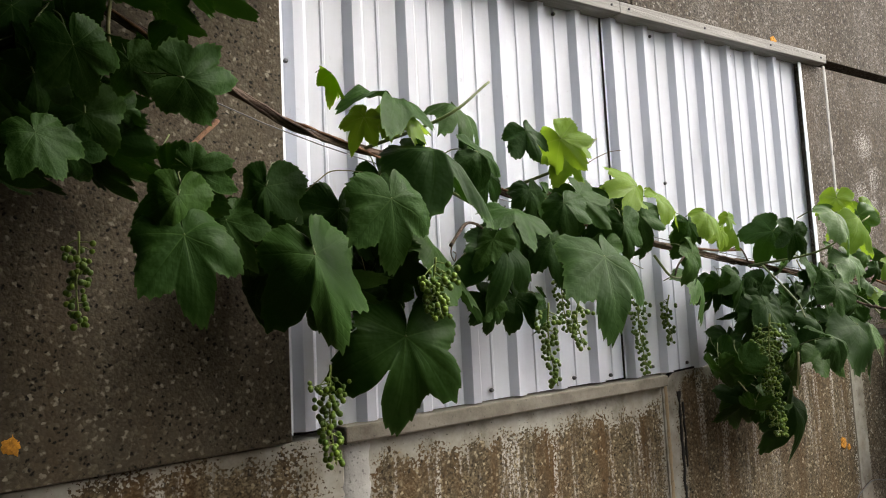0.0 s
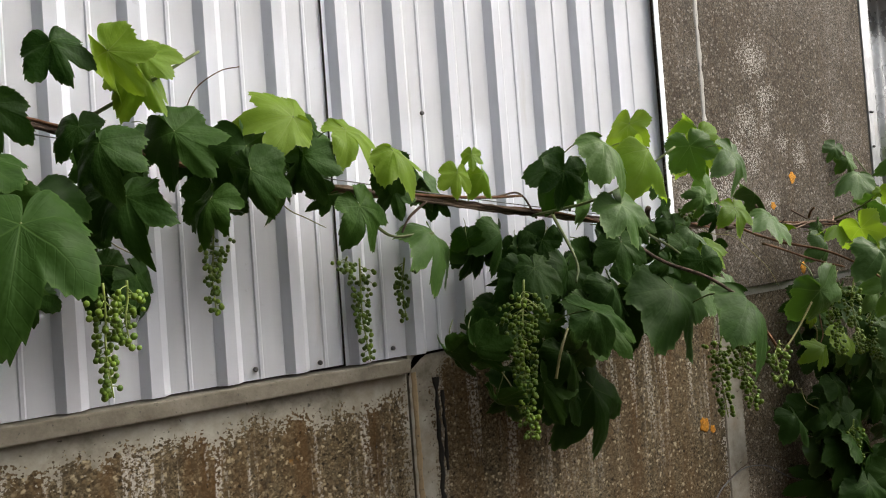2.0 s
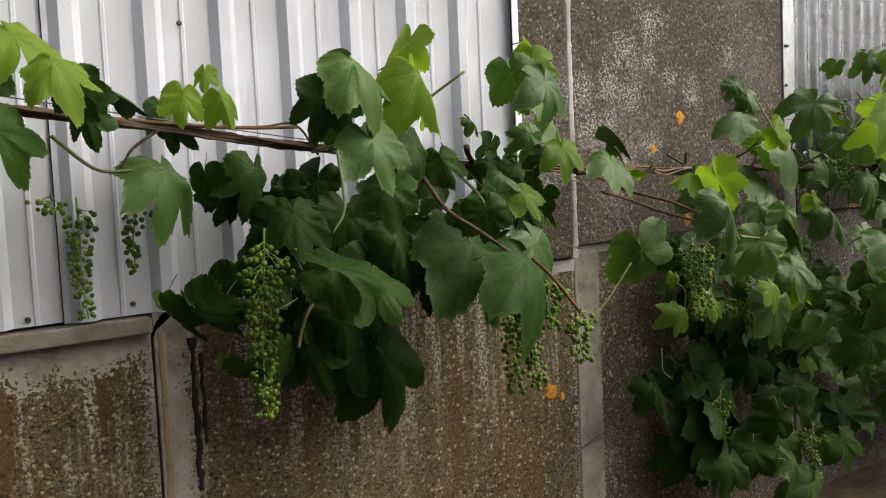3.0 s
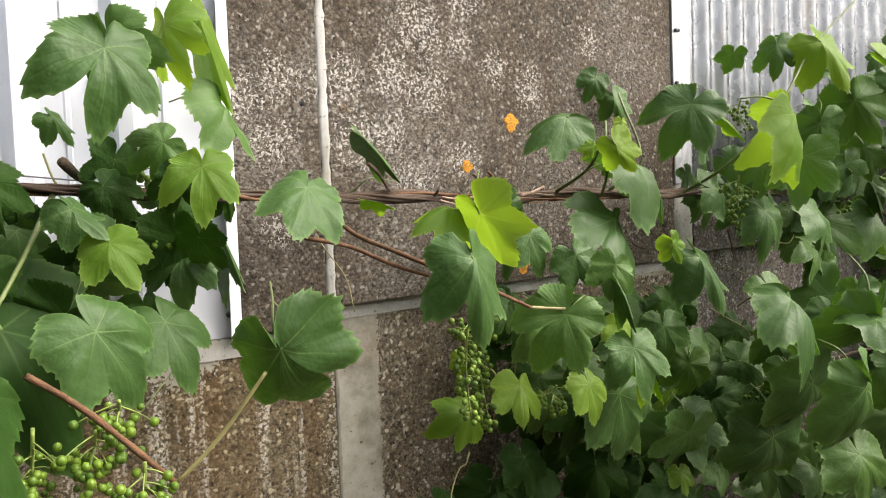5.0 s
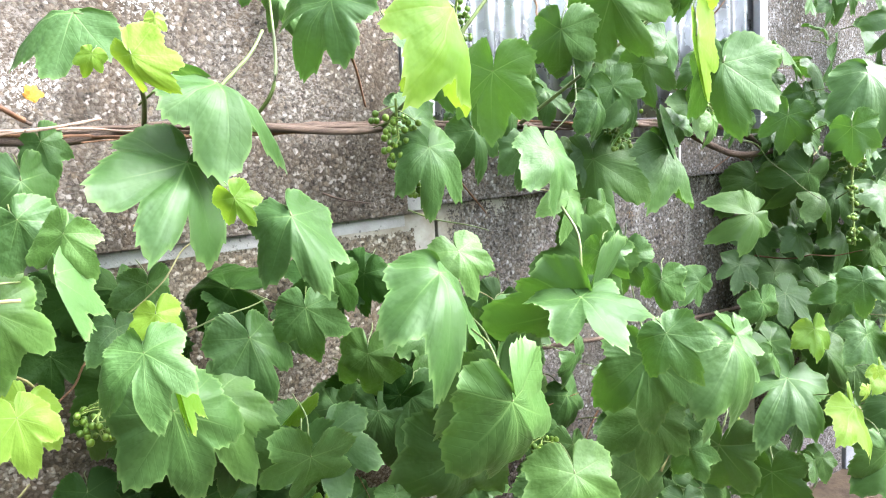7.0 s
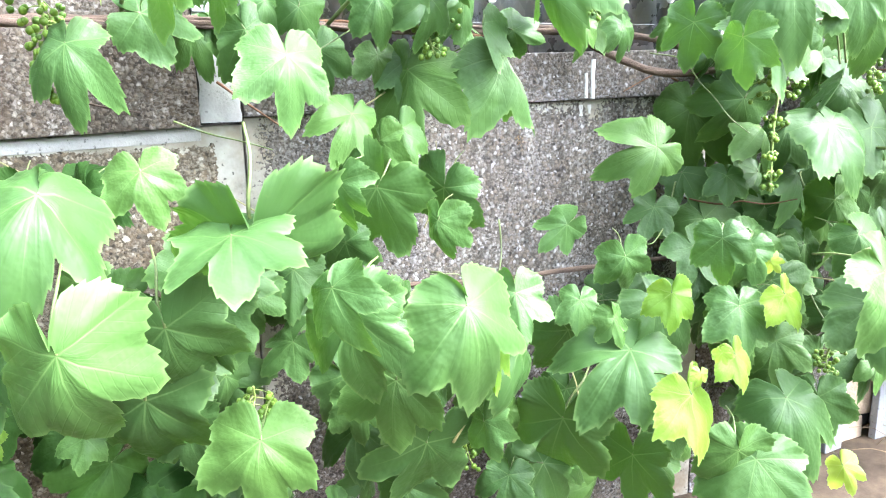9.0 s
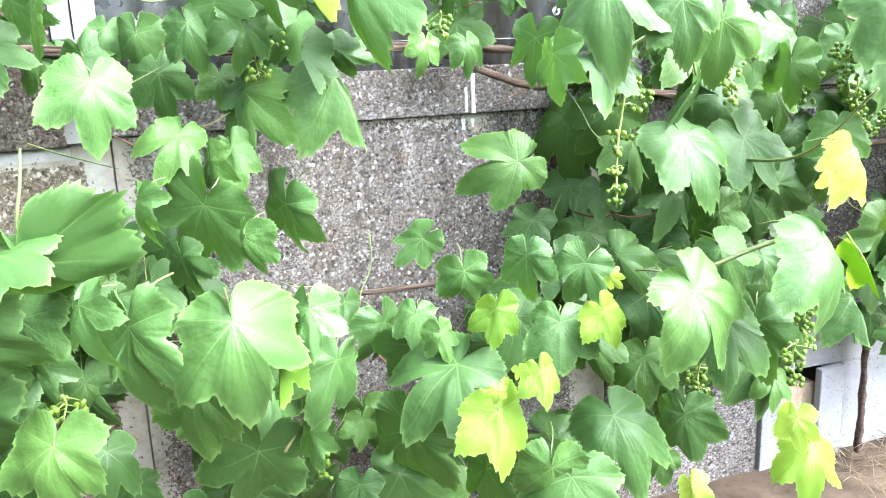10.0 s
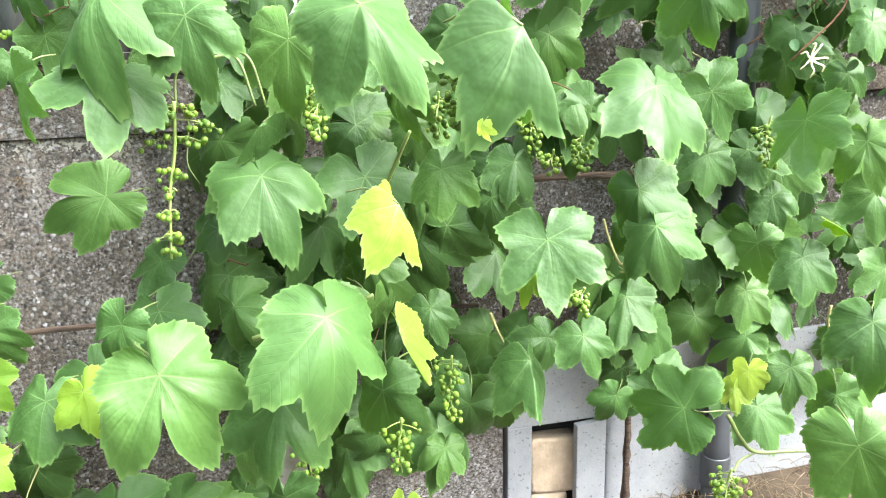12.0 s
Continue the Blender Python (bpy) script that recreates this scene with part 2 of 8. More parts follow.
def leaf_material(name, dark, light, glow, vein, through_light, rough=0.48, spec=0.19):
    """Vine leaf: five main veins with herringbone side veins; the mesh's map holds the blade's own plane."""
    m, nt, b = material(name, rough, spec=spec)
    uv = nt.nodes.new("ShaderNodeUVMap")
    sep = nt.nodes.new("ShaderNodeSeparateXYZ")
    nt.links.new(uv.outputs[0], sep.inputs[0])
    x = calc(nt, "MULTIPLY_ADD", sep.outputs[0], 2.4, -1.2)
    y = calc(nt, "MULTIPLY_ADD", sep.outputs[1], 2.4, -1.2)
    r = calc(nt, "SQRT", calc(nt, "ADD", calc(nt, "MULTIPLY", x, x), calc(nt, "MULTIPLY", y, y)))
    a = calc(nt, "ABSOLUTE", calc(nt, "ARCTAN2", x, y))
    d = calc(nt, "MINIMUM", a, calc(nt, "ABSOLUTE", calc(nt, "SUBTRACT", a, 0.93)))
    d = calc(nt, "MINIMUM", d, calc(nt, "ABSOLUTE", calc(nt, "SUBTRACT", a, 1.92)))
    off = calc(nt, "MULTIPLY", calc(nt, "SINE", d), r)
    along = calc(nt, "MULTIPLY", calc(nt, "COSINE", d), r)
    width = calc(nt, "MULTIPLY_ADD", r, -0.010, 0.015)
    main = calc(nt, "SUBTRACT", 1.0, calc(nt, "DIVIDE", off, width), clamp=True)
    main = calc(nt, "MULTIPLY", main, calc(nt, "MULTIPLY_ADD", r, -1.45, 1.1, clamp=True))
    phase = calc(nt, "FRACT", calc(nt, "MULTIPLY", calc(nt, "SUBTRACT", along, calc(nt, "MULTIPLY", off, 0.95)), 9.0))
    side = calc(nt, "SUBTRACT", 1.0, calc(nt, "MULTIPLY", calc(nt, "ABSOLUTE", calc(nt, "SUBTRACT", phase, 0.5)), 11.0), clamp=True)
    veins = calc(nt, "MAXIMUM", main, calc(nt, "MULTIPLY", side, 0.028))
    ridge = calc(nt, "MAXIMUM", main, calc(nt, "MULTIPLY", side, 0.22))
    o = coords(nt)
    info = nt.nodes.new("ShaderNodeObjectInfo")
    blot = noise_tex(nt, o, 3.2, 4.0, 0.6)
    col = mix(nt, calc(nt, "MULTIPLY_ADD", calc(nt, "SUBTRACT", blot, 0.5), 1.2, info.outputs["Random"], clamp=True), dark, light)
    fresh = ramp(nt, calc(nt, "FRACT", calc(nt, "MULTIPLY", info.outputs["Random"], 7.13)), (0.62, 0.0), (0.95, 0.7))
    col = mix(nt, fresh, col, (light[0] * 1.22, light[1] * 1.15, light[2] * 0.85))
    col = mix(nt, ramp(nt, noise_tex(nt, o, 11.0, 3.0), (0.72, 0.0), (0.78, 0.25)), col, (0.10, 0.12, 0.02))
    col = mix(nt, calc(nt, "MULTIPLY", veins, 0.42), col, vein)
    rim = nt.nodes.new("ShaderNodeUVMap")
    rim.uv_map = "margin"
    edge = nt.nodes.new("ShaderNodeSeparateXYZ")
    nt.links.new(rim.outputs[0], edge.inputs[0])
    col = mix(nt, ramp(nt, edge.outputs[0], (0.93, 0.0), (1.0, 0.38)), col, vein)
    nt.links.new(col, b.inputs["Base Color"])
    pucker = calc(nt, "ADD", calc(nt, "MULTIPLY", noise_tex(nt, o, 6.0, 2.0, 0.5), 1.0), calc(nt, "MULTIPLY", calc(nt, "MULTIPLY", ridge, -0.9), calc(nt, "POWER", info.outputs["Random"], 2.5)))
    bump(nt, b, pucker, 0.15, 0.02)
    nt.links.new(ramp(nt, noise_tex(nt, o, 6.0, 3.0), (0.3, rough - 0.08), (0.7, rough + 0.14)), b.inputs["Roughness"])
    tr = nt.nodes.new("ShaderNodeBsdfTranslucent")
    nt.links.new(mix(nt, calc(nt, "MULTIPLY", veins, 0.4), glow, vein), tr.inputs[0])
    ms = nt.nodes.new("ShaderNodeMixShader")
    ms.inputs[0].default_value = through_light
    nt.links.new(b.outputs[0], ms.inputs[1])
    nt.links.new(tr.outputs[0], ms.inputs[2])
    nt.links.new(ms.outputs[0], nt.nodes["Material Output"].inputs[0])
    return m


BLOOMS = ((2.61, 1.62, 0.07), (2.55, 1.52, 0.06), (2.71, 1.60, 0.04), (2.42, 1.50, 0.06), (2.62, 1.50, 0.06), (2.81, 1.56, 0.04), (2.90, 1.52, 0.05), (2.30, 1.50, 0.05), (2.22, 1.46, 0.05),
          (2.45, 1.39, 0.065), (2.71, 1.35, 0.04), (2.59, 1.31, 0.05), (2.28, 1.37, 0.05), (3.10, 1.64, 0.04), (2.53, 1.41, 0.05), (2.30, 1.23, 0.05), (2.66, 1.85, 0.08), (2.72, 1.72, 0.06))
M_PEBBLE = pebble_concrete("pebbled_concrete", 0.42, 0.3, (0.47, 0.455, 0.455), BLOOMS)
# darker tint with more pits and slurry, for the west panel
M_PEBBLE_DARK = pebble_concrete("pebbled_concrete_dark", 0.12, 0.25, (0.40, 0.385, 0.34), pits=0.24, fill=0.55)
M_PEBBLE_GREY = pebble_concrete("pebbled_concrete_grey", 0.5, 0.12, (0.64, 0.66, 0.75))
M_FRAME = framed_concrete("framed_concrete", 0.07, 0.012, 0.075, 0.0, 0.85, (0.66, 0.59, 0.44))
M_FRAME_LOW = framed_concrete("framed_concrete_low_rim", 0.062, 0.004, 0.032, 0.0, 0.62, (0.70, 0.64, 0.50))
M_FRAME_THIN = framed_concrete("framed_concrete_thin_rim", 0.02, 0.03, 0.03, 0.0, 0.95, (0.58, 0.50, 0.36))
M_FRAME_WIDE = framed_concrete("framed_concrete_wide_rim", 0.088, 0.05, 0.03, 0.0, 0.10, (0.80, 0.77, 0.72), 0.1, 0.15)
M_FRAME_GREY = framed_concrete("framed_concrete_grey", 0.03, 0.09, 0.012, 0.0, 0.12, (0.64, 0.66, 0.75), 0.25)
M_CEMENT = smooth_concrete("smooth_cement", (0.24, 0.235, 0.22), (0.42, 0.41, 0.39))
M_SILL = smooth_concrete("weathered_sill", (0.085, 0.074, 0.054), (0.26, 0.24, 0.20), (0.10, 0.075, 0.042))
M_PLINTH = smooth_concrete("whitewashed_plinth", (0.20, 0.205, 0.22), (0.29, 0.295, 0.31), (0.26, 0.24, 0.21))
M_STEEL = painted_steel()
M_ZINC = galvanised()
M_FLASH = galvanised("flashing_steel", 0.45)
M_SCREW = plain("dull_screw", (0.09, 0.09, 0.095), 0.5, 0.6)
M_WASHER = plain("pale_washer", (0.62, 0.62, 0.62), 0.4, 0.3)
M_DARK = plain("black_gap", (0.012, 0.011, 0.010), 0.95)
M_BATTEN = wood("grey_timber", (0.17, 0.16, 0.15), (0.33, 0.32, 0.30))
M_PIPE = plain("grey_plastic", (0.065, 0.07, 0.08), 0.38, 0.0, 0.12, 8.0, 0.05)
M_BRICK = plain("sandy_stone", (0.40, 0.31, 0.22), 0.9, 0.0, 0.3, 14.0, 0.9)
M_SOIL = plain("dry_soil", (0.065, 0.047, 0.032), 0.95, 0.0, 0.55, 9.0, 1.0, 0.2)
M_STRAW = plain("dead_stems", (0.19, 0.14, 0.085), 0.85, 0.0, 0.45, 20.0)
M_HEDGE = plain("hedge_leaves", (0.03, 0.06, 0.02), 0.6, 0.0, 0.4, 4.0)
M_TAN = smooth_concrete("tan_cement", (0.20, 0.15, 0.09), (0.34, 0.26, 0.16))
M_LIME = smooth_concrete("lime_crust", (0.36, 0.36, 0.35), (0.6, 0.6, 0.58), (0.35, 0.34, 0.31))
M_OVAL = plain("small_oval_leaf", (0.06, 0.13, 0.04), 0.5, 0.0, 0.35, 12.0)
M_PETAL = plain("cream_petal", (0.72, 0.62, 0.42), 0.6)
M_LICHEN = plain("orange_lichen", (0.50, 0.22, 0.02), 0.95, 0.0, 0.5, 140.0, 1.0)
M_BARK = wood("vine_bark", (0.022, 0.015, 0.011), (0.13, 0.09, 0.066), (2.0, 16.0, 16.0))
M_BARK_RED = wood("young_bark", (0.065, 0.032, 0.018), (0.18, 0.095, 0.05), (6.0, 6.0, 6.0))
M_BARK_PALE = wood("peeled_bark", (0.17, 0.105, 0.075), (0.42, 0.31, 0.24), (2.0, 20.0, 20.0))
M_WIRE = plain("dull_wire", (0.12, 0.12, 0.125), 0.5, 0.6)
M_SHOOT = plain("green_shoot", (0.085, 0.115, 0.028), 0.5, 0.0, 0.4, 18.0)
M_TENDRIL = plain("straw_tendril", (0.19, 0.175, 0.065), 0.6)
M_STALK = plain("bunch_stalk", (0.17, 0.225, 0.05), 0.5)
M_LEAF = leaf_material("leaf_green", (0.029, 0.064, 0.0155), (0.045, 0.095, 0.0235), (0.11, 0.26, 0.022), (0.17, 0.27, 0.085), 0.16, 0.46, 0.21)
# darker copy of the green leaf, with the shade put into its colour
M_LEAF_SHADED = leaf_material("leaf_green_shaded", (0.0105, 0.030, 0.005), (0.021, 0.052, 0.009), (0.04, 0.12, 0.008), (0.06, 0.115, 0.03), 0.09, 0.52, 0.09)
M_LEAF_YOUNG = leaf_material("leaf_yellow_green", (0.066, 0.135, 0.014), (0.115, 0.195, 0.024), (0.27, 0.43, 0.026), (0.32, 0.40, 0.11), 0.42)
M_LEAF_TIP = leaf_material("leaf_shoot_tip", (0.13, 0.22, 0.03), (0.22, 0.30, 0.05), (0.45, 0.60, 0.08), (0.5, 0.55, 0.25), 0.4)
M_GRAPE, nt_, b_ = material("green_grape", 0.45, spec=0.35)
info_ = nt_.nodes.new("ShaderNodeObjectInfo")
nt_.links.new(ramp(nt_, info_.outputs["Random"], (0.0, (0.045, 0.095, 0.007)), (1.0, (0.11, 0.18, 0.014))), b_.inputs["Base Color"])
b_.inputs["Subsurface Weight"].default_value = 0.1
b_.inputs["Subsurface Radius"].default_value = (0.004, 0.006, 0.002)


# ---- mesh helpers ----
def finish(bm, smooth=False):
    me = bpy.data.meshes.new("m")
    bmesh.ops.recalc_face_normals(bm, faces=bm.faces)
    bm.to_mesh(me)
    bm.free()
    if smooth:
        me.polygons.foreach_set("use_smooth", [True] * len(me.polygons))
    return me


def put(name, me, mat, parent=None, label=""):
    me.name = name
    if not me.materials:
        me.materials.append(mat)
    ob = new(name, me)
    if parent:
        ob.parent = parent
    return tagged(ob, label)


def part(name, bm, mat, parent, label="", smooth=False):
    return put(name, finish(bm, smooth), mat, parent, label)


def thing(name, label, category, at=(0, 0, 0), kind="", group=""):
    ob = new(name)
    ob.location = at
    return tagged(ob, label, category, group, kind)


def block(x0, x1, y0, y1, z0, z1, bevel=0.004, rise=0.0, bm=None, jitter=0.0):
    """A box; rise lifts its right end, as the courses of this wall climb slightly."""
    bm = bm or bmesh.new()
    vs = [bm.verts.new((x + random.uniform(-jitter, jitter), y, z + (rise if x == x1 else 0.0) + random.uniform(-jitter, jitter)))
          for x in (x0, x1) for y in (y0, y1) for z in (z0, z1)]
    fs = [bm.faces.new([vs[i] for i in q]) for q in ((0, 1, 3, 2), (4, 6, 7, 5), (0, 4, 5, 1), (2, 3, 7, 6), (0, 2, 6, 4), (1, 5, 7, 3))]
    if bevel:
        bmesh.ops.bevel(bm, geom=list({e for f in fs for e in f.edges}), offset=bevel, segments=2, affect="EDGES", profile=0.6)
    return bm


def spline(points, step=8):
    """Catmull-Rom through the points."""
    p = [Vector(q) for q in points]
    p = [2 * p[0] - p[1]] + p + [2 * p[-1] - p[-2]]
    out = []
    for i in range(1, len(p) - 2):
        for k in range(step):
            t = k / step
            out.append(0.5 * (2 * p[i] + (p[i + 1] - p[i - 1]) * t + (2 * p[i - 1] - 5 * p[i] + 4 * p[i + 1] - p[i + 2]) * t * t
                              + (3 * p[i] - p[i - 1] - 3 * p[i + 1] + p[i + 2]) * t ** 3))
    return out + [p[-2]]


def tube(points, r0, r1, sides=8, rough=0.0, step=8, bm=None):
    bm = bm or bmesh.new()
    path = spline(points, step)
    rings = []
    for i, p in enumerate(path):
        d = (path[min(i + 1, len(path) - 1)] - path[max(i - 1, 0)]).normalized()
        side = d.cross(Vector((0.31, 0.2, 0.93))).normalized()
        other = d.cross(side)
        r = r0 + (r1 - r0) * i / (len(path) - 1)
        ring = []
        for k in range(sides):
            a = 2 * math.pi * k / sides
            q = r * (1 + rough * noise.noise(Vector((p.x * 40 + k * 3.1, p.y * 40, p.z * 40))))
            ring.append(bm.verts.new(p + q * (math.cos(a) * side + math.sin(a) * other)))
        rings.append(ring)
    for a, b in zip(rings, rings[1:]):
        for k in range(sides):
            bm.faces.new((a[k], a[(k + 1) % sides], b[(k + 1) % sides], b[k]))
    bm.faces.new(rings[0][::-1])
    bm.faces.new(rings[-1])
    return bm


def disc(at, r, depth=0.004, sides=10, bm=None):
    """A low domed screw head that faces out of the wall."""
    bm = bm or bmesh.new()
    x, y, z = at
    rings = [[bm.verts.new((x + q * r * math.cos(2 * math.pi * k / sides), y - h * depth, z + q * r * math.sin(2 * math.pi * k / sides))) for k in range(sides)]
             for q, h in ((1.0, -0.5), (1.0, 0.5), (0.6, 1.0))]
    for a, b in zip(rings, rings[1:]):
        for k in range(sides):
            bm.faces.new((a[k], a[(k + 1) % sides], b[(k + 1) % sides], b[k]))
    bm.faces.new(rings[-1])
    return bm


# ---- ground ----
def ground_height(x, y):
    mound = 0.10 * math.exp(-((x - 6.1) / 0.75) ** 2 - ((y + 0.18) / 0.35) ** 2)
    return 0.03 + mound + 0.018 * noise.noise(Vector((x * 2.2, y * 2.2, 0))) + 0.01 * noise.noise(Vector((x * 9, y * 9, 3)))


def ground():
    bm = bmesh.new()
    xs = [-900, -60, -8] + [-2 + 0.12 * i for i in range(81)] + [14, 70, 900]
    ys = [-900, -60, -8] + [-3 + 0.1 * i for i in range(34)] + [6, 60, 900]
    grid = [[bm.verts.new((x, y, ground_height(x, y) if -3 < x < 9 and -4 < y < 1 else 0.03)) for y in ys] for x in xs]
    for a, b in zip(grid, grid[1:]):
        for k in range(len(ys) - 1):
            bm.faces.new((a[k], b[k], b[k + 1], a[k + 1]))
    tagged(part("ground", bm, M_SOIL, None, smooth=True), "dry brown bare soil at the foot of the wall", "ground", kind="structure")


ground()

# ---- the wall: cast concrete panels ----
wall = thing("wall_north", "pebbled concrete panel wall with lichen and lime streaks", "wall", kind="structure")


def panel(x0, x1, y0, z0, z1, mat, rise=0.0, thick=0.09, bevel=0.003):
    return part("concrete_panel", block(x0, x1, y0, y0 + thick, z0, z1, bevel, rise), mat, wall)


# upper courses
panel(-3.2, -0.012, 0.0, 0.880, 2.0, M_PEBBLE_DARK, 0.077)
panel(2.205, 2.377, 0.0, 1.020, 2.145, M_PEBBLE, 0.006)
panel(2.396, 3.395, 0.0, 1.056, 2.150, M_PEBBLE, 0.030)
panel(3.475, 4.600, 0.0, 1.100, 1.205, M_PEBBLE_GREY, 0.018)
panel(4.640, 5.70, 0.0, 1.125, 2.24, M_PEBBLE_GREY, 0.025)
panel(5.706, 8.2, 0.0, 1.15, 2.27, M_PEBBLE, 0.06)
panel(-3.2, 1.19, 0.004, 2.10, 2.95, M_PEBBLE, 0.07)
panel(1.196, 3.60, 0.004, 2.155, 2.95, M_PEBBLE, 0.07)
panel(3.606, 8.2, 0.004, 2.235, 2.95, M_PEBBLE, 0.1)
# lower course, set back a little
panel(-3.2, 0.118, 0.022, -0.15, 0.878, M_FRAME_THIN, 0.077)
panel(0.121, 1.2195, 0.022, -0.15, 0.958, M_FRAME, 0.022)
panel(1.2245, 2.3975, 0.022, -0.15, 0.998, M_FRAME_LOW, 0.022)
panel(2.400, 3.472, 0.022, -0.15, 1.0545, M_FRAME_WIDE, 0.032)
panel(3.475, 4.594, 0.016, -0.15, 1.0985, M_FRAME_GREY, 0.018)
panel(4.598, 5.085, 0.016, -0.15, 1.121, M_PEBBLE_GREY, 0.012)
panel(5.092, 6.60, 0.020, 0.50, 1.134, M_PEBBLE_GREY, 0.034)
panel(6.608, 8.2, 0.020, -0.15, 1.16, M_FRAME_WIDE, 0.03)
# cement fillets between the panels


def smear(name, x, z0, z1, y, half, mat, label, ragged=0.35, seed=0.0):
    """A thin uneven crust on the face of the wall, thickest along its middle."""
    bm, rows, n = bmesh.new(), [], max(12, int((z1 - z0) / 0.012))
    for k in range(n + 1):
        z = z0 + (z1 - z0) * k / n
        h0 = half * (1 + ragged * 2 * noise.noise(Vector((seed, z * 22, 0))) + ragged * noise.noise(Vector((seed, z * 90, 4))))
        h1 = half * (1 + ragged * 2 * noise.noise(Vector((seed, z * 22, 9))) + ragged * noise.noise(Vector((seed, z * 90, 13))))
        rows.append([bm.verts.new((x + q * (h0 if q < 0 else h1), y + (0.003 if abs(q) == 1 else -0.0008 - 0.0012 * (1 - abs(q))), z)) for q in (-1, -0.8, -0.3, 0.3, 0.8, 1)])
    for a, b in zip(rows, rows[1:]):
        for k in range(5):
            bm.faces.new((a[k], a[k + 1], b[k + 1], b[k]))
    part(name, bm, mat, wall, label, True)


smear("joint_fillet", 2.399, -0.1, 1.025, 0.021, 0.005, M_SILL, "weathered cement in the joint", 0.4, 1.0)
smear("joint_fillet", 2.3865, 1.022, 2.16, 0.0, 0.0105, M_CEMENT, "pale smooth cement fillet", 0.36, 3.0)
smear("joint_fillet", 3.434, 1.092, 1.29, -0.001, 0.037, M_CEMENT, "pale smooth cement fillet", 0.06, 5.0)
smear("rust_run", 1.239, -0.1, 0.955, 0.0222, 0.0085, M_TAN, "rust-coloured run beside the joint", 0.5, 7.0)
smear("mould_run", 1.301, 0.60, 0.935, 0.0212, 0.007, M_DARK, "black run of mould down the concrete", 0.8, 11.0)
smear("mould_run", 1.318, 0.70, 0.90, 0.0212, 0.005, M_DARK, "black run of mould down the concrete", 0.9, 12.0)
smear("joint_fillet", 0.150, -0.1, 0.935, 0.0205, 0.034, M_CEMENT, "pale smooth cement fillet", 0.16, 15.0)
bm_ = bmesh.new()
edge_ = [(1.2225, 0.950, 0.003), (1.229, 0.966, 0.004), (1.243, 0.982, 0.008), (1.258, 0.993, 0.0065), (1.275, 0.997, 0.003), (1.33, 1.0, 0.0028), (1.38, 1.003, 0.0035), (1.44, 1.0055, 0.002)]
rows_ = [[bm_.verts.new((x_ + (0.5 * w_ if k_ else -0.5 * w_), 0.0195, z_ + (-w_ if k_ else w_))) for k_ in (0, 1)] for x_, z_, w_ in edge_]
for a_, c_ in zip(rows_, rows_[1:]):
    bm_.faces.new((a_[0], a_[1], c_[1], c_[0]))
bmesh.ops.solidify(bm_, geom=bm_.faces[:], thickness=0.004)
part("crack", bm_, M_DARK, wall, "dark crack along the broken corner of the panel")
for x_, z0_, z1_, w_, y_ in ((4.230, 1.115, 1.170, 0.0035, 0.0), (4.247, 1.112, 1.2, 0.0045, 0.0), (4.228, 1.075, 1.100, 0.006, 0.016), (4.25, 1.08, 1.100, 0.005, 0.016)):
    smear("lime_run", x_, z0_, z1_, y_, w_, M_LIME, "white crust of lime run down the concrete", 0.5, x_ * 7)
for x_, z_, r_ in ((2.847, 1.435, 0.022), (2.722, 1.334, 0.014), (2.87, 1.107, 0.021), (2.29, 0.64, 0.022), (2.33, 0.62, 0.012), (3.86, 1.112, 0.009), (2.02, 2.2, 0.02), (-0.52, 1.02, 0.017)):
    bm_ = bmesh.new()
    bmesh.ops.create_icosphere(bm_, subdivisions=3, radius=1.0)
    for v_ in bm_.verts:
        k_ = 1 + 0.55 * noise.noise(Vector((v_.co.x * 2.2 + x_ * 9, v_.co.y, v_.co.z * 2.2)))
        v_.co = Vector((x_ + v_.co.x * r_ * k_, 0.001 - 0.0025 * v_.co.y * -1 if v_.co.y < 0 else 0.004, z_ + v_.co.z * r_ * k_))
        v_.co.y += 0.0012 * noise.noise(v_.co * 300) + (0.02 if z_ < 0.9 else 0.0)
    part("lichen_patch", bm_, M_LICHEN, wall, "bright orange crusty lichen", True)
for x_, z_, y_, r_ in ((2.343, 1.453, 0.0, 0.005), (2.362, 0.985, 0.022, 0.006), (2.215, 1.10, 0.0, 0.0045), (2.88, 1.57, 0.0, 0.0035), (2.395, 1.05, 0.0, 0.005)):
    part("bolt_hole", disc((x_, y_ - 0.0005, z_), r_, 0.0015), M_DARK, wall, "small dark bolt hole")
part("cement_strip", block(1.75, 2.396, 0.0190, 0.0235, 0.971, 1.006, 0.001, 0.012), M_CEMENT, wall, "smooth pale cement strip under the panel")
part("cement_strip", block(2.402, 3.395, 0.0190, 0.0235, 1.0275, 1.0535, 0.001, 0.031), M_CEMENT, wall, "smooth pale cement strip under the panel")
part("wall_backing", block(-3.2, 8.2, 0.115, 0.2, -0.15, 2.95, 0), M_DARK, wall)
for n_, x0_, x1_, y0_, y1_ in (("wall_west", -3.3, -3.2, 0.0, 4.0), ("wall_east", 8.2, 8.3, 0.0, 4.0), ("wall_south", -3.3, 8.3, 4.0, 4.1)):
    tagged(part(n_, block(x0_, x1_, y0_, y1_, -0.15, 2.95, 0), M_PEBBLE, None), "plain pebbled concrete side of the shed", "wall", kind="structure")
tagged(part("ceiling", block(-3.3, 8.3, 0.0, 4.1, 2.96, 3.04, 0), M_SILL, None), "flat grey shed roof slab", "roof", kind="structure")


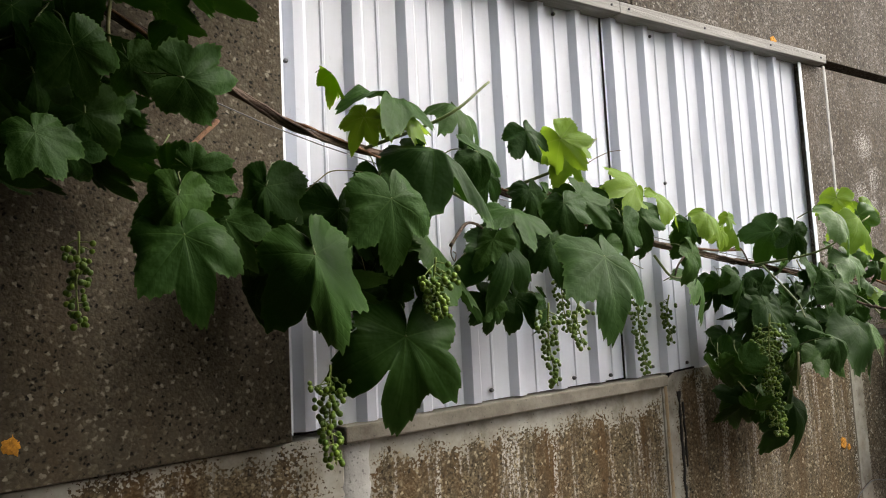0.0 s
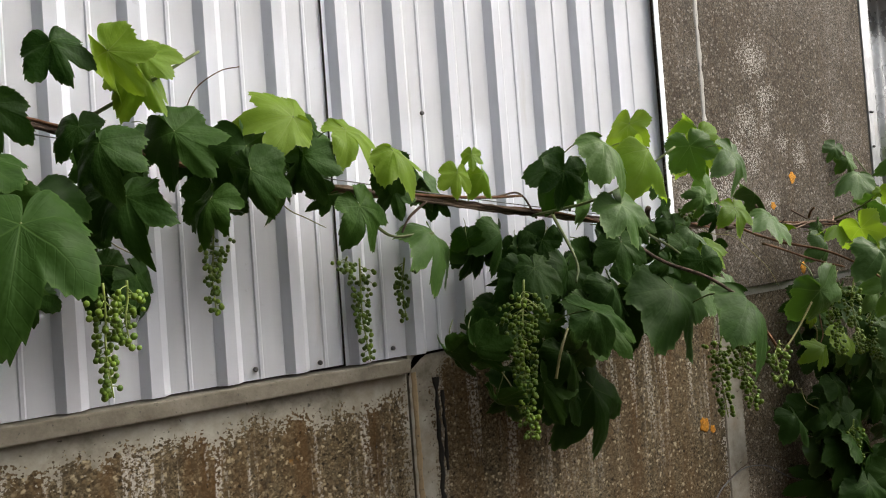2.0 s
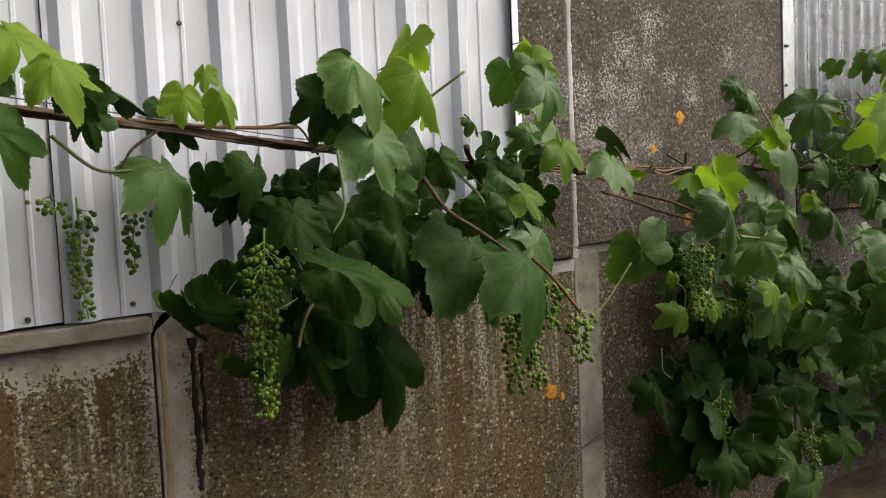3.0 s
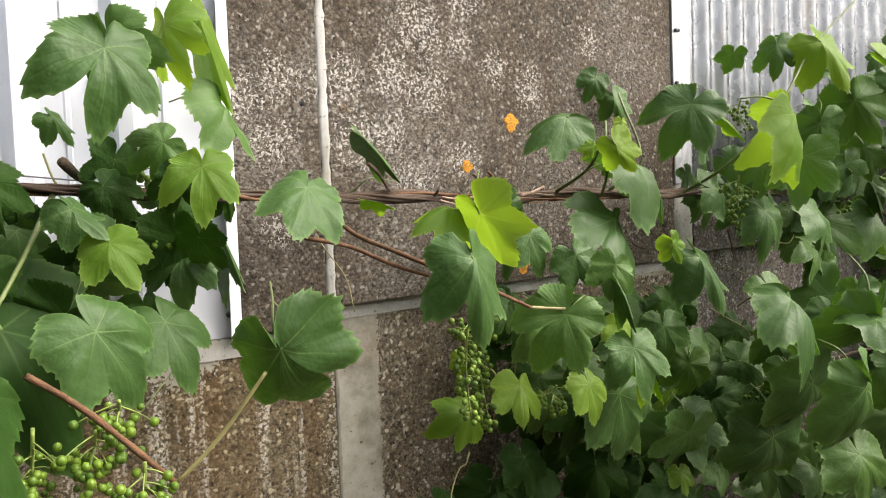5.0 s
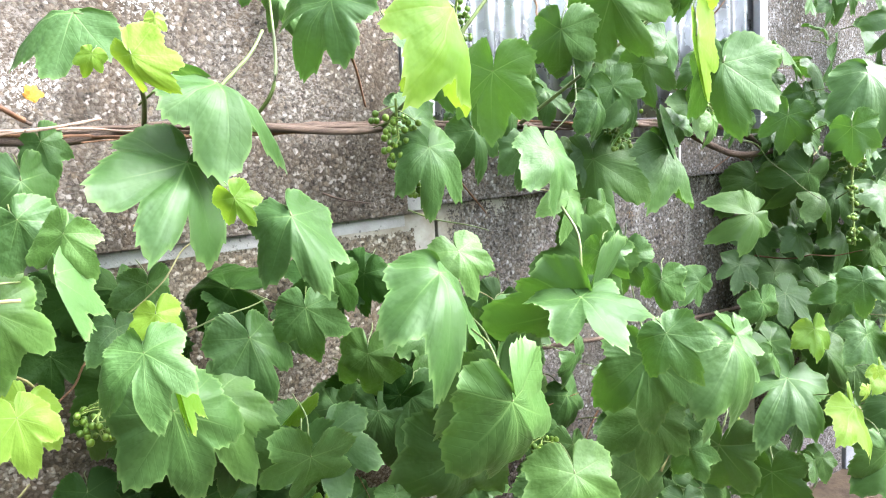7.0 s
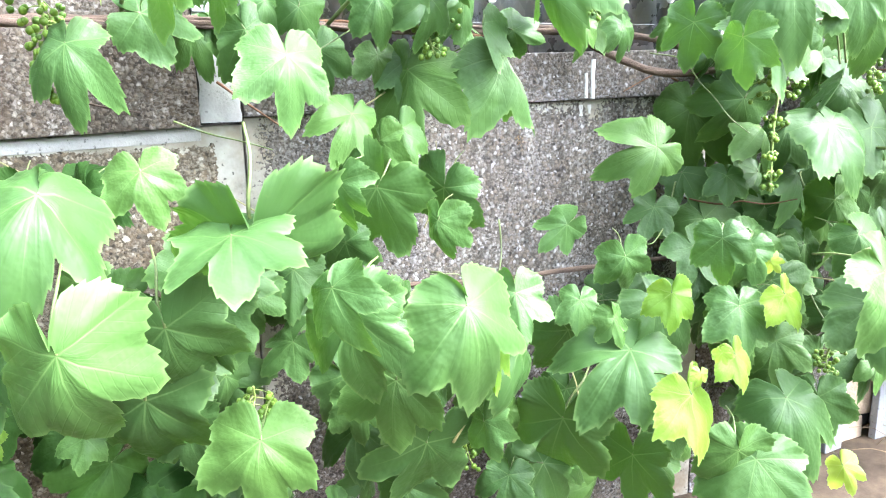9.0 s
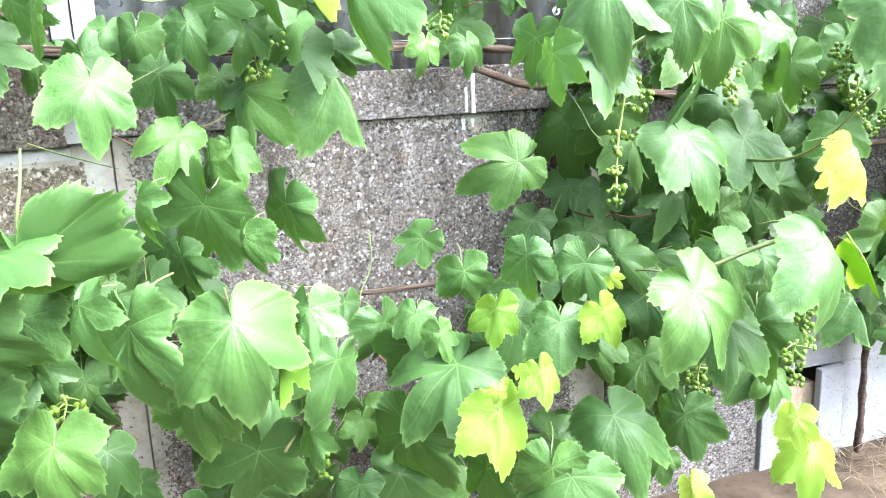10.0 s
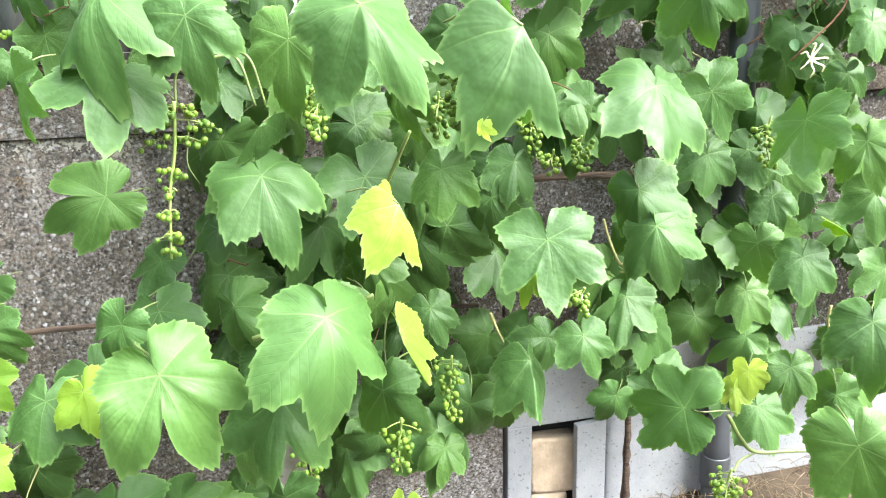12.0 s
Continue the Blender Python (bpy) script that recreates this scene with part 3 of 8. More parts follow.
def plinth():
    """The smooth white foot of the wall with a broken hole."""
    p = thing("wall_plinth", "smooth whitewashed concrete plinth with a broken square hole", "plinth", (5.09, 0.0, 0.0), "structure")
    inv = Matrix.Translation((-5.09, 0, 0))
    for x0, x1, z0, z1 in ((5.092, 5.158, -0.15, 0.345), (5.37, 6.60, -0.15, 0.345), (5.092, 6.60, 0.345, 0.52)):
        bm = block(x0, x1, 0.006, 0.09, z0, z1, 0.004, jitter=0.003)
        bmesh.ops.transform(bm, matrix=inv, verts=bm.verts)
        part("plinth_slab", bm, M_PLINTH, p)
    hole = block(5.15, 5.38, 0.085, 0.11, -0.1, 0.36, 0)
    bmesh.ops.transform(hole, matrix=inv, verts=hole.verts)
    part("hole_back", hole, M_DARK, p)


plinth()
stone = thing("loose_stone", "rough sandy stone block set inside the broken hole", "stone", (5.23, 0.04, 0.2))
bm_ = block(-0.062, 0.068, -0.012, 0.05, -0.075, 0.085, 0.014, jitter=0.012)
bmesh.ops.subdivide_edges(bm_, edges=bm_.edges, cuts=1)
for v_ in bm_.verts:
    v_.co += 0.006 * noise.noise_vector(v_.co * 30)
part("stone_body", bm_, M_BRICK, stone, smooth=True)
stone2 = thing("loose_stone", "rough sandy stone block at the bottom of the broken hole", "stone", (5.22, 0.04, 0.06))
part("stone_body", block(-0.055, 0.06, -0.012, 0.05, -0.12, 0.06, 0.014, jitter=0.012), M_BRICK, stone2, smooth=True)
board = thing("loose_board", "white painted board leaning in the broken hole", "board", (5.31, 0.0, 0.2))
part("board_face", block(-0.034, 0.048, -0.012, 0.012, -0.3, 0.135, 0.003, 0.006), M_PLINTH, board)


# ---- profiled sheet on the first bay ----
def box_sheet(x0, x1, z0, z1, rise, first, pitch, parent):
    """Trapezoid ribs every pitch, with thickness, cut square at both ends."""
    prof, x = [], x0
    ribs = [first + pitch * i for i in range(40) if x0 + 0.004 < first + pitch * i < x1 - 0.06]
    prof.append((x0, 0.030))
    for r in ribs:
        prof += [(r, 0.030), (r + 0.018, 0.011), (r + 0.042, 0.011), (r + 0.058, 0.030), (r + 0.092, 0.030), (r + 0.095, 0.027), (r + 0.101, 0.027), (r + 0.104, 0.030)]
    prof.append((x1, 0.030))
    bm = bmesh.new()
    rows = []
    for k in range(7):
        f = k / 6
        rows.append([bm.verts.new((x, y + 0.0015 * noise.noise(Vector((x * 3, f * 4, 0))), (z0 + (z1 - z0) * f) + rise * (x - x0) / (x1 - x0))) for x, y in prof])
    for a, b in zip(rows, rows[1:]):
        for i in range(len(prof) - 1):
            bm.faces.new((a[i], a[i + 1], b[i + 1], b[i]))
    bmesh.ops.solidify(bm, geom=bm.faces[:], thickness=0.0012)
    return part("profiled_sheet", bm, M_STEEL, parent)


cover = thing("metal_cladding", "white ribbed steel sheets screwed over the opening", "cladding")
box_sheet(-0.012, 1.085, 0.972, 2.10, 0.026, 0.006, 0.152, cover)
sh2 = box_sheet(1.062, 2.200, 0.994, 2.135, 0.024, 1.073, 0.154, cover)
sh2.location.y = -0.003
part("lap_edge", block(1.0602, 1.0622, 0.024, 0.031, 0.994, 2.12, 0), M_DARK, cover)
part("edge_flange", block(-0.014, -0.007, 0.004, 0.03, 0.97, 2.1, 0.001), M_STEEL, cover)
part("edge_flange", block(2.186, 2.206, 0.000, 0.004, 1.015, 2.145, 0.001), M_STEEL, cover)
for x_, z_ in ((0.02, 1.0), (0.242, 1.0), (0.55, 1.01), (0.85, 1.015), (1.0, 1.01), (1.19, 1.02), (1.36, 1.02), (1.66, 1.028), (1.97, 1.035), (2.19, 1.06),
               (0.01, 1.79), (0.24, 2.06), (0.86, 2.075), (1.3, 2.09), (1.75, 2.10), (2.05, 2.11), (0.86, 1.55), (1.32, 1.6)):
    part("screw", disc((x_, 0.026, z_), 0.0055, 0.006), M_SCREW, cover)
lath = thing("top_batten", "weathered grey timber batten along the top of the sheets", "batten")
part("batten_board", block(-0.2, 1.088, -0.035, 0.03, 2.055, 2.092, 0.003, 0.0496), M_BATTEN, lath)
part("batten_board", block(1.0905, 2.345, -0.034, 0.03, 2.1047, 2.1417, 0.003, 0.0483), M_BATTEN, lath)
for x_ in (0.02, 0.42, 0.83, 1.05, 1.13, 1.52, 1.93, 2.3):
    part("nail_head", disc((x_, -0.036, 2.0815 + 0.0385 * x_), 0.004, 0.003), M_SCREW, lath)
sill = thing("window_sill", "thin weathered concrete sill under the ribbed sheets", "sill", kind="structure")
part("broken_corner", block(0.082, 0.118, 0.004, 0.018, 0.945, 0.972, 0.002, -0.012), M_DARK, sill, "dark gap at the broken end of the sill")
part("sill_slab", block(0.11, 1.22, -0.008, 0.06, 0.938, 0.973, 0.004, 0.02, jitter=0.002), M_SILL, sill)

# ---- corrugated sheet on the second bay ----
tin = thing("corrugated_sheet", "old galvanised corrugated sheet with rust bloom", "cladding")


def waves(x0, x1, z0, z1, rise):
    bm = bmesh.new()
    n = int((x1 - x0) / 0.0762 * 10)
    rows = []
    for f in (0, 0.25, 0.5, 0.75, 1):
        rows.append([bm.verts.new((x0 + (x1 - x0) * i / n, 0.022 - 0.009 * math.sin(2 * math.pi * (x1 - x0) * i / n / 0.0762),
                                   z0 + (z1 - z0) * f + rise * i / n)) for i in range(n + 1)])
    for a, b in zip(rows, rows[1:]):
        for i in range(n):
            bm.faces.new((a[i], a[i + 1], b[i + 1], b[i]))
    bmesh.ops.solidify(bm, geom=bm.faces[:], thickness=0.001)
    return bm


part("corrugated_panel", waves(3.475, 4.64, 1.195, 2.25, 0.022), M_ZINC, tin, smooth=True)
part("edge_flashing", block(3.397, 3.432, -0.006, 0.02, 1.29, 2.25, 0.002), M_FLASH, tin)
part("edge_flashing", block(3.436, 3.478, 0.004, 0.02, 1.29, 2.25, 0.002), M_FLASH, tin)
part("edge_flashing", block(4.600, 4.636, -0.004, 0.02, 1.23, 2.27, 0.002), M_FLASH, tin)
for x_, z_ in ((3.407, 1.56), (3.407, 1.40), (3.418, 1.70), (3.407, 1.70)):
    part("screw", disc((x_, -0.008, z_), 0.005, 0.006), M_SCREW, tin)
for i_ in range(5):
    x_ = 3.545 + 0.2286 * i_
    w_ = part("washer", disc((x_, 0.010, 1.318 + 0.02 * i_ / 5), 0.0095, 0.003, 14), M_WASHER, tin)
    part("screw_head", disc((x_, 0.006, 1.318 + 0.02 * i_ / 5), 0.004, 0.004), M_SCREW, w_)

# ---- wires ----
strung = thing("support_wire", "thin grey wire strung along the wall behind the vine", "wire", (2.0, -0.1, 1.3))
part("wire_strand", tube([(-2.8, 0.0, 0.62), (-2.1, -0.01, 0.30), (-1.0, 0.0, 0.115), (0.3, -0.005, -0.029), (1.2, -0.005, -0.033), (2.6, 0.03, -0.03)], 0.0012, 0.0012, 6), M_WIRE, strung, smooth=True)
hoop = thing("wire_hoop", "thin dark wire bent in a hoop leaning on the concrete", "wire", (2.25, -0.03, 0.03))
part("wire_strand", tube([(-0.05, -0.01, -0.01), (-0.02, 0.01, 0.2), (0.018, 0.03, 0.332), (0.062, 0.034, 0.387), (0.117, 0.036, 0.416), (0.184, 0.036, 0.438), (0.252, 0.036, 0.438), (0.334, 0.036, 0.419), (0.418, 0.034, 0.372),
                          (0.545, 0.034, 0.314), (0.624, 0.03, 0.247), (0.70, 0.02, 0.158), (0.74, -0.01, -0.01)], 0.002, 0.002, 6), M_WIRE, hoop, smooth=True)

# ---- rainwater pipe ----
pipe = thing("downpipe", "dark grey plastic rainwater downpipe with a shoe at the bottom", "downpipe", (5.665, -0.045, 0.0))
part("pipe_length", tube([(0, 0, 0.16), (0, 0, 0.9), (0, 0, 1.8), (0, 0, 2.9)], 0.034, 0.034, 20), M_PIPE, pipe, smooth=True)
part("pipe_socket", tube([(0, 0, 0.13), (0, 0, 0.19), (0, 0, 0.215)], 0.0385, 0.0385, 20), M_PIPE, pipe, smooth=True)
part("pipe_shoe", tube([(0, 0, 0.14), (0, -0.005, 0.09), (0.01, -0.03, 0.045), (0.02, -0.06, 0.03)], 0.034, 0.034, 20), M_PIPE, pipe, smooth=True)
part("pipe_clip", tube([(0, 0, 1.02), (0, 0, 1.045)], 0.0395, 0.0395, 20), M_PIPE, pipe, smooth=True)


# ---- the vine ----
VEINS = (0.0, 0.93, 1.92)


def blade(seed, cut, fold, curl, wave, droop=0.2):
    """A lobed, toothed vine leaf, one unit from stalk to tip along +Y, its face to +Z."""
    rng = random.Random(seed * 13 + 5)
    steps, rings = 208, (0.0, 0.22, 0.45, 0.66, 0.84, 0.95, 1.0)
    # lobe by lobe: direction in degrees, length, how fast its sides fall away
    lobes = [(rng.uniform(-6, 6), 1.0, 0.33 * rng.uniform(0.85, 1.2))]
    notches = []
    for side in (-1, 1):
        lobes.append((side * rng.uniform(46, 57), rng.uniform(0.84, 0.99), 0.27 * rng.uniform(0.8, 1.25)))
        lobes.append((side * rng.uniform(100, 118), rng.uniform(0.60, 0.77), 0.09 * rng.uniform(0.7, 1.8)))
        notches.append((side * rng.uniform(24, 31), max(0.0, min(0.45, 0.26 * (cut - 0.7) * rng.uniform(0.4, 1.6))), rng.uniform(4.0, 7.5)))
        notches.append((side * rng.uniform(76, 84), max(0.0, min(0.2, 0.14 * (cut - 0.9) * rng.uniform(0.0, 1.8))), rng.uniform(4.0, 7.0)))
    bend = [rng.uniform(-0.38, 0.08) for _ in lobes]
    twist, lean = rng.uniform(-0.22, 0.22), rng.uniform(-0.12, 0.12)
    outline, tooth, at, length = [], 0.05, 0, 5
    for k in range(steps):
        a = 360 * k / steps - 180 + 360 / steps / 2
        m = abs(a)
        r = 0.0
        for at_deg, long, fall in lobes:
            d = abs((a - at_deg + 180) % 360 - 180) / 30
            q = long * (1 - fall * d ** 1.45 + 0.06 * math.exp(-4 * d) - 0.06)
            r = max(r, q)
        for at_deg, deep, wide in notches:
            r *= 1 - deep * math.exp(-abs((a - at_deg) / wide) ** 1.15)
        r *= min(1.0, 0.06 + ((180 - m) / 20) ** 0.6) if m > 155 else 1.0
        # teeth lean towards the tip of the blade
        at += 1
        if at >= length:
            at, length, tooth = 0, rng.choice((4, 5, 5, 6)), rng.uniform(0.03, 0.075)
        if m < 164:
            rise = at / (length - 1) if a < 0 else 1 - at / (length - 1)
            r *= 1 + tooth * (rise ** 1.5 - 0.45)
        outline.append((radians(a), r))
    bm = bmesh.new()
    uv = bm.loops.layers.uv.new("UVMap")
    margin = bm.loops.layers.uv.new("margin")
    centre = bm.verts.new((0, 0, 0))
    plan = {centre: (0.0, 0.0, 0.0)}
    narrow = 1.03 - 0.3 * fold if fold < 1 else 0.30
    grid = []
    for q in rings[1:]:
        ring = []
        for a, r in outline:
            # the inner rings are rounder than the toothed margin
            rad = q * (r if q > 0.9 else r + (0.72 - r) * 0.35 * (1 - q))
            x, y = rad * math.sin(a), rad * math.cos(a)
            off = min(abs(math.sin(min(abs(abs(a) - v), 1.2))) for v in VEINS) * rad
            z = 0.07 * min(off, 0.22) - curl * rad ** 2.2 - fold * abs(x) ** 1.15 - droop * max(y, 0) ** 2.2 - 0.5 * droop * max(-y, 0) ** 2
            z += twist * x * y + lean * x
            z += wave * q ** 3 * (0.6 * math.sin(5 * a + seed) + 0.2 * math.sin(11 * a + 2.3 * seed))
            z += 0.16 * noise.noise(Vector((x * 1.5, y * 1.5, seed * 3.3))) + 0.045 * noise.noise(Vector((x * 4.5, y * 4.5, seed)))
            pull = near = 0.0
            for (at_deg, long, fall), b in zip(lobes, bend):
                w = math.exp(-(((math.degrees(a) - at_deg + 180) % 360 - 180) / 30) ** 2)
                pull, near = pull + w * b, near + w
            z += pull / max(near, 0.35) * max(0.0, rad - 0.28) ** 1.5
            v = bm.verts.new((x * narrow, y, z))
            plan[v] = (x, y, q)
            ring.append(v)
        grid.append(ring)
    n = len(outline)
    faces = []
    for k in range(n - 1):
        faces.append(bm.faces.new((centre, grid[0][k + 1], grid[0][k])))
        for a, b in zip(grid, grid[1:]):
            faces.append(bm.faces.new((a[k], a[k + 1], b[k + 1], b[k])))
    for f in faces:
        for loop in f.loops:
            x, y, q = plan[loop.vert]
            loop[uv].uv = ((x + 1.2) / 2.4, (y + 1.2) / 2.4)
            loop[margin].uv = (q, 0.5)
    me = bpy.data.meshes.new("leaf")
    bm.normal_update()
    bm.to_mesh(me)
    bm.free()
    me.polygons.foreach_set("use_smooth", [True] * len(me.polygons))
    me.update()
    return me


SHAPES = [(1, 1.2, 0.12, 0.10, 0.06), (2, 1.75, 0.2, 0.16, 0.08), (3, 1.1, 0.14, 0.16, 0.07, 0.34), (4, 1.2, 0.5, 0.10, 0.09, 0.25), (5, 1.15, 0.26, 0.24, 0.10, 0.4), (6, 2.2, 0.14, 0.12, 0.09, 0.15),
          (9, 1.4, 0.3, 0.18, 0.09, 0.5), (10, 0.95, 0.1, 0.2, 0.11, 0.3), (11, 1.6, 0.38, 0.1, 0.08, 0.15), (12, 1.5, 0.08, 0.05, 0.06, 0.1), (13, 1.9, 0.3, 0.2, 0.1, 0.3), (14, 0.9, 0.22, 0.12, 0.08, 0.2)]
HALF = (15, 1.0, 0.85, 0.12, 0.08)
FOLDED = (7, 0.9, 1.25, 0.12, 0.08)
ROUND = (8, 0.5, 0.15, 0.16, 0.07)
# "d": leaf green darkened to stand for shaded growth
TONES = {"m": M_LEAF, "d": M_LEAF_SHADED, "y": M_LEAF_YOUNG, "t": M_LEAF_TIP}
BLADES = {}
for tone_, mat_ in TONES.items():
    for shape_ in SHAPES + [HALF, FOLDED, ROUND]:
        me_ = blade(*shape_)
        me_.materials.append(mat_)
        BLADES[tone_, shape_[0]] = me_
PETIOLES = []
for k_ in range(3):
    me_ = finish(tube([(0, 0.0, -0.004), (0.02 * k_ - 0.02, -0.2, -0.10), (0.05 - 0.03 * k_, -0.42, -0.34), (0.04, -0.52, -0.62)], 0.017, 0.012, 5, step=4), True)
    me_.materials.append(M_SHOOT)
    PETIOLES.append(me_)

VINES = [(2.30, thing("grape_vine", "grape vine trained along the white ribbed sheets with hanging bunches", "vine", (0.9, -0.1, 1.3))),
         (3.25, thing("grape_vine", "leafy grape vine spreading over the lichened concrete", "vine", (2.8, -0.1, 1.2))),
         (4.05, thing("grape_vine", "dense grape vine in front of the corrugated sheet", "vine", (3.7, -0.1, 1.2))),
         (4.85, thing("grape_vine", "dense bright green grape vine with sparse bunches", "vine", (4.4, -0.1, 1.0))),
         (99.0, thing("grape_vine", "leafy grape vine hanging in front of the plinth and downpipe", "vine", (5.3, -0.1, 1.0)))]
bpy.context.view_layer.update()
leaf_rng = random.Random(7)


def owner(x):
    return next(v for limit, v in VINES if x < limit)


def hang(ob, x):
    """Make ob a part of the vine that grows at x, keeping its place."""
    ob.parent = owner(x)
    ob.matrix_parent_inverse = Matrix.Translation(-Vector(ob.parent.location))


def leaf(tone, x, y, z, size, tip, yaw, pitch, shape=0):
    """A leaf whose stalk meets the blade at x, y, z. tip: degrees by which the tip swings to the right of straight down; yaw, pitch: where its face looks,
    from straight out of the wall to the right, and up."""
    face = Vector((math.sin(radians(yaw)) * math.cos(radians(pitch)), -math.cos(radians(yaw)) * math.cos(radians(pitch)), math.sin(radians(pitch))))
    side = Vector((0, 0, 1)).cross(face).normalized()
    up = face.cross(side)
    down = (-up * math.cos(radians(tip)) + side * math.sin(radians(tip))).normalized()
    across = down.cross(face)
    m = Matrix((across, down, face)).transposed().to_4x4()
    kind = shape or leaf_rng.choice(SHAPES)[0]
    wide = size * leaf_rng.uniform(0.84, 1.02)
    ob = new("leaf", BLADES[tone, kind])
    ob.matrix_basis = Matrix.Translation((x, y, z)) @ m @ Matrix.Diagonal((wide, size, size, 1))
    hang(ob, x)
    stalk = new("petiole", leaf_rng.choice(PETIOLES))
    stalk.parent = ob
    return ob


def cane(points, r0, r1, mat=None, rough=0.35, name="cane", sides=9):
    bm = tube(points, r0, r1, sides, rough)
    ob = part(name, bm, mat or M_BARK, None, smooth=True)
    hang(ob, points[0][0])
    return ob


def grape_mesh():
    bm = bmesh.new()
    bmesh.ops.create_icosphere(bm, subdivisions=2, radius=1.0)
    me = finish(bm, True)
    me.materials.append(M_GRAPE)
    return me


GRAPE = grape_mesh()
bunch_rng = random.Random(11)


def bunch(x, y, z, length, thick=1.0, berry=0.0054, count=46, knots=()):
    """A hanging bunch of small unripe grapes: a stalk with side branches, each grape a part of its own.
    knots: for a sparse bunch, where along a bare stalk its clusters sit, their reach and their number of grapes."""
    lean = bunch_rng.uniform(-0.12, 0.12)
    spine = [Vector((lean * length * f + 0.004 * math.sin(9 * f), 0.01 * math.sin(5 * f), -length * f)) for f in (0, 0.3, 0.6, 1)]
    bm = tube(spine, 0.0034 if knots else 0.0024, 0.0018 if knots else 0.0012, 6, step=5)
    path = spline(spine, 8)
    spots = []
    for f, reach, number in knots:
        p = path[min(int(f * (len(path) - 1)), len(path) - 1)]
        for side in (-1, 1):
            end = p + Vector((side * reach, bunch_rng.uniform(-0.3, 0.3) * reach, -0.25 * reach))
            tube([p, (p + end) / 2 + Vector((0, 0, 0.004)), end], 0.0015, 0.0009, 5, step=3, bm=bm)
            for _ in range(number // 2):
                near = p.lerp(end, bunch_rng.uniform(0.35, 1.05))
                q = near + Vector((bunch_rng.uniform(-1, 1), bunch_rng.uniform(-1, 1), bunch_rng.uniform(-1, 0.6))) * 0.011
                spots.append(q)
                tube([near, (near + q) / 2 + Vector((0, 0, 0.001)), q], 0.0008, 0.0006, 4, step=2, bm=bm)
    for i in range(0 if knots else count):
        f = (i + bunch_rng.random()) / count
        f = 0.10 + 0.90 * f
        p = path[min(int(f * (len(path) - 1)), len(path) - 1)]
        reach = thick * 0.021 * (1.15 - 0.75 * f) * bunch_rng.uniform(0.45, 1.15) + 0.006
        if f < 0.25:
            reach *= 1.35
        a = bunch_rng.uniform(0, 2 * math.pi)
        q = p + Vector((math.cos(a) * reach, math.sin(a) * reach, -reach * bunch_rng.uniform(0.1, 0.7)))
        spots.append(q)
        if i % 3 == 0:
            tube([p, (p + q) / 2 + Vector((0, 0, 0.002)), q], 0.0011, 0.0008, 4, step=2, bm=bm)
    ob = put("grape_stem", finish(bm, True), M_STALK)
    ob.location = (x, y, z)
    hang(ob, x)
    for q in spots:
        g = new("grape", GRAPE)
        r = berry * bunch_rng.uniform(0.72, 1.12)
        g.parent, g.location, g.scale = ob, q, (r, r, r * 1.06)
    return ob


# old wood along the wall: a main arm with thinner strands twisted round it
ARM = [(-0.75, -0.16, 1.86), (-0.4, -0.18, 1.74), (-0.08, -0.15, 1.60), (0.13, -0.14, 1.555), (0.46, -0.13, 1.50), (0.66, -0.16, 1.44), (0.95, -0.12, 1.40), (1.30, -0.09, 1.36), (1.62, -0.10, 1.32),
       (1.95, -0.11, 1.285), (2.30, -0.12, 1.27), (2.62, -0.13, 1.262), (2.85, -0.13, 1.262), (3.15, -0.11, 1.265), (3.5, -0.10, 1.262), (3.85, -0.09, 1.255), (4.2, -0.07, 1.26)]
cane(ARM, 0.0058, 0.0075, rough=0.9)
for turn_, reach_, mat_ in ((0.0, 0.008, M_BARK), (2.1, 0.009, M_BARK_RED), (4.0, 0.007, M_BARK)):
    fine_ = spline(ARM, 5)
    cane([p_ + Vector((0, reach_ * math.cos(turn_ + 9 * p_.x + 2 * math.sin(3 * p_.x)), reach_ * math.sin(turn_ + 9 * p_.x + 2 * math.sin(3 * p_.x)))) for p_ in fine_], 0.0028, 0.0036, mat_, 0.8, "bark_strand", 6)
cane([(4.15, -0.07, 1.26), (4.42, -0.06, 1.23), (4.62, -0.05, 1.15), (5.0, -0.05, 1.12), (5.6, -0.1, 1.13)], 0.008, 0.009, rough=0.8)
cane([(0.75, -0.15, 1.43), (1.05, -0.10, 1.392), (1.35, -0.10, 1.37), (1.52, -0.10, 1.372)], 0.005, 0.003, M_BARK_RED)
cane([(2.28, -0.13, 1.262), (2.5, -0.115, 1.275), (2.72, -0.14, 1.25), (2.92, -0.12, 1.275), (3.2, -0.13, 1.255), (3.4, -0.10, 1.27)], 0.007, 0.006)
cane([(3.3, -0.06, 0.76), (3.7, -0.07, 0.755), (3.95, -0.08, 0.742), (4.2, -0.07, 0.74), (4.6, -0.06, 0.73), (5.0, -0.06, 0.70)], 0.0065, 0.005)
cane([(4.1, -0.08, 1.27), (4.25, -0.09, 1.20), (4.38, -0.1, 1.165), (4.6, -0.1, 1.18)], 0.009, 0.008)
cane([(4.55, -0.06, 1.02), (4.9, -0.07, 0.985), (5.2, -0.08, 0.99), (5.6, -0.1, 0.985), (6.1, -0.1, 1.0)], 0.009, 0.007)
cane([(5.41, -0.03, 0.02), (5.405, -0.035, 0.2), (5.41, -0.03, 0.40), (5.40, -0.06, 0.62), (5.36, -0.1, 0.9)], 0.010, 0.007, rough=0.8)
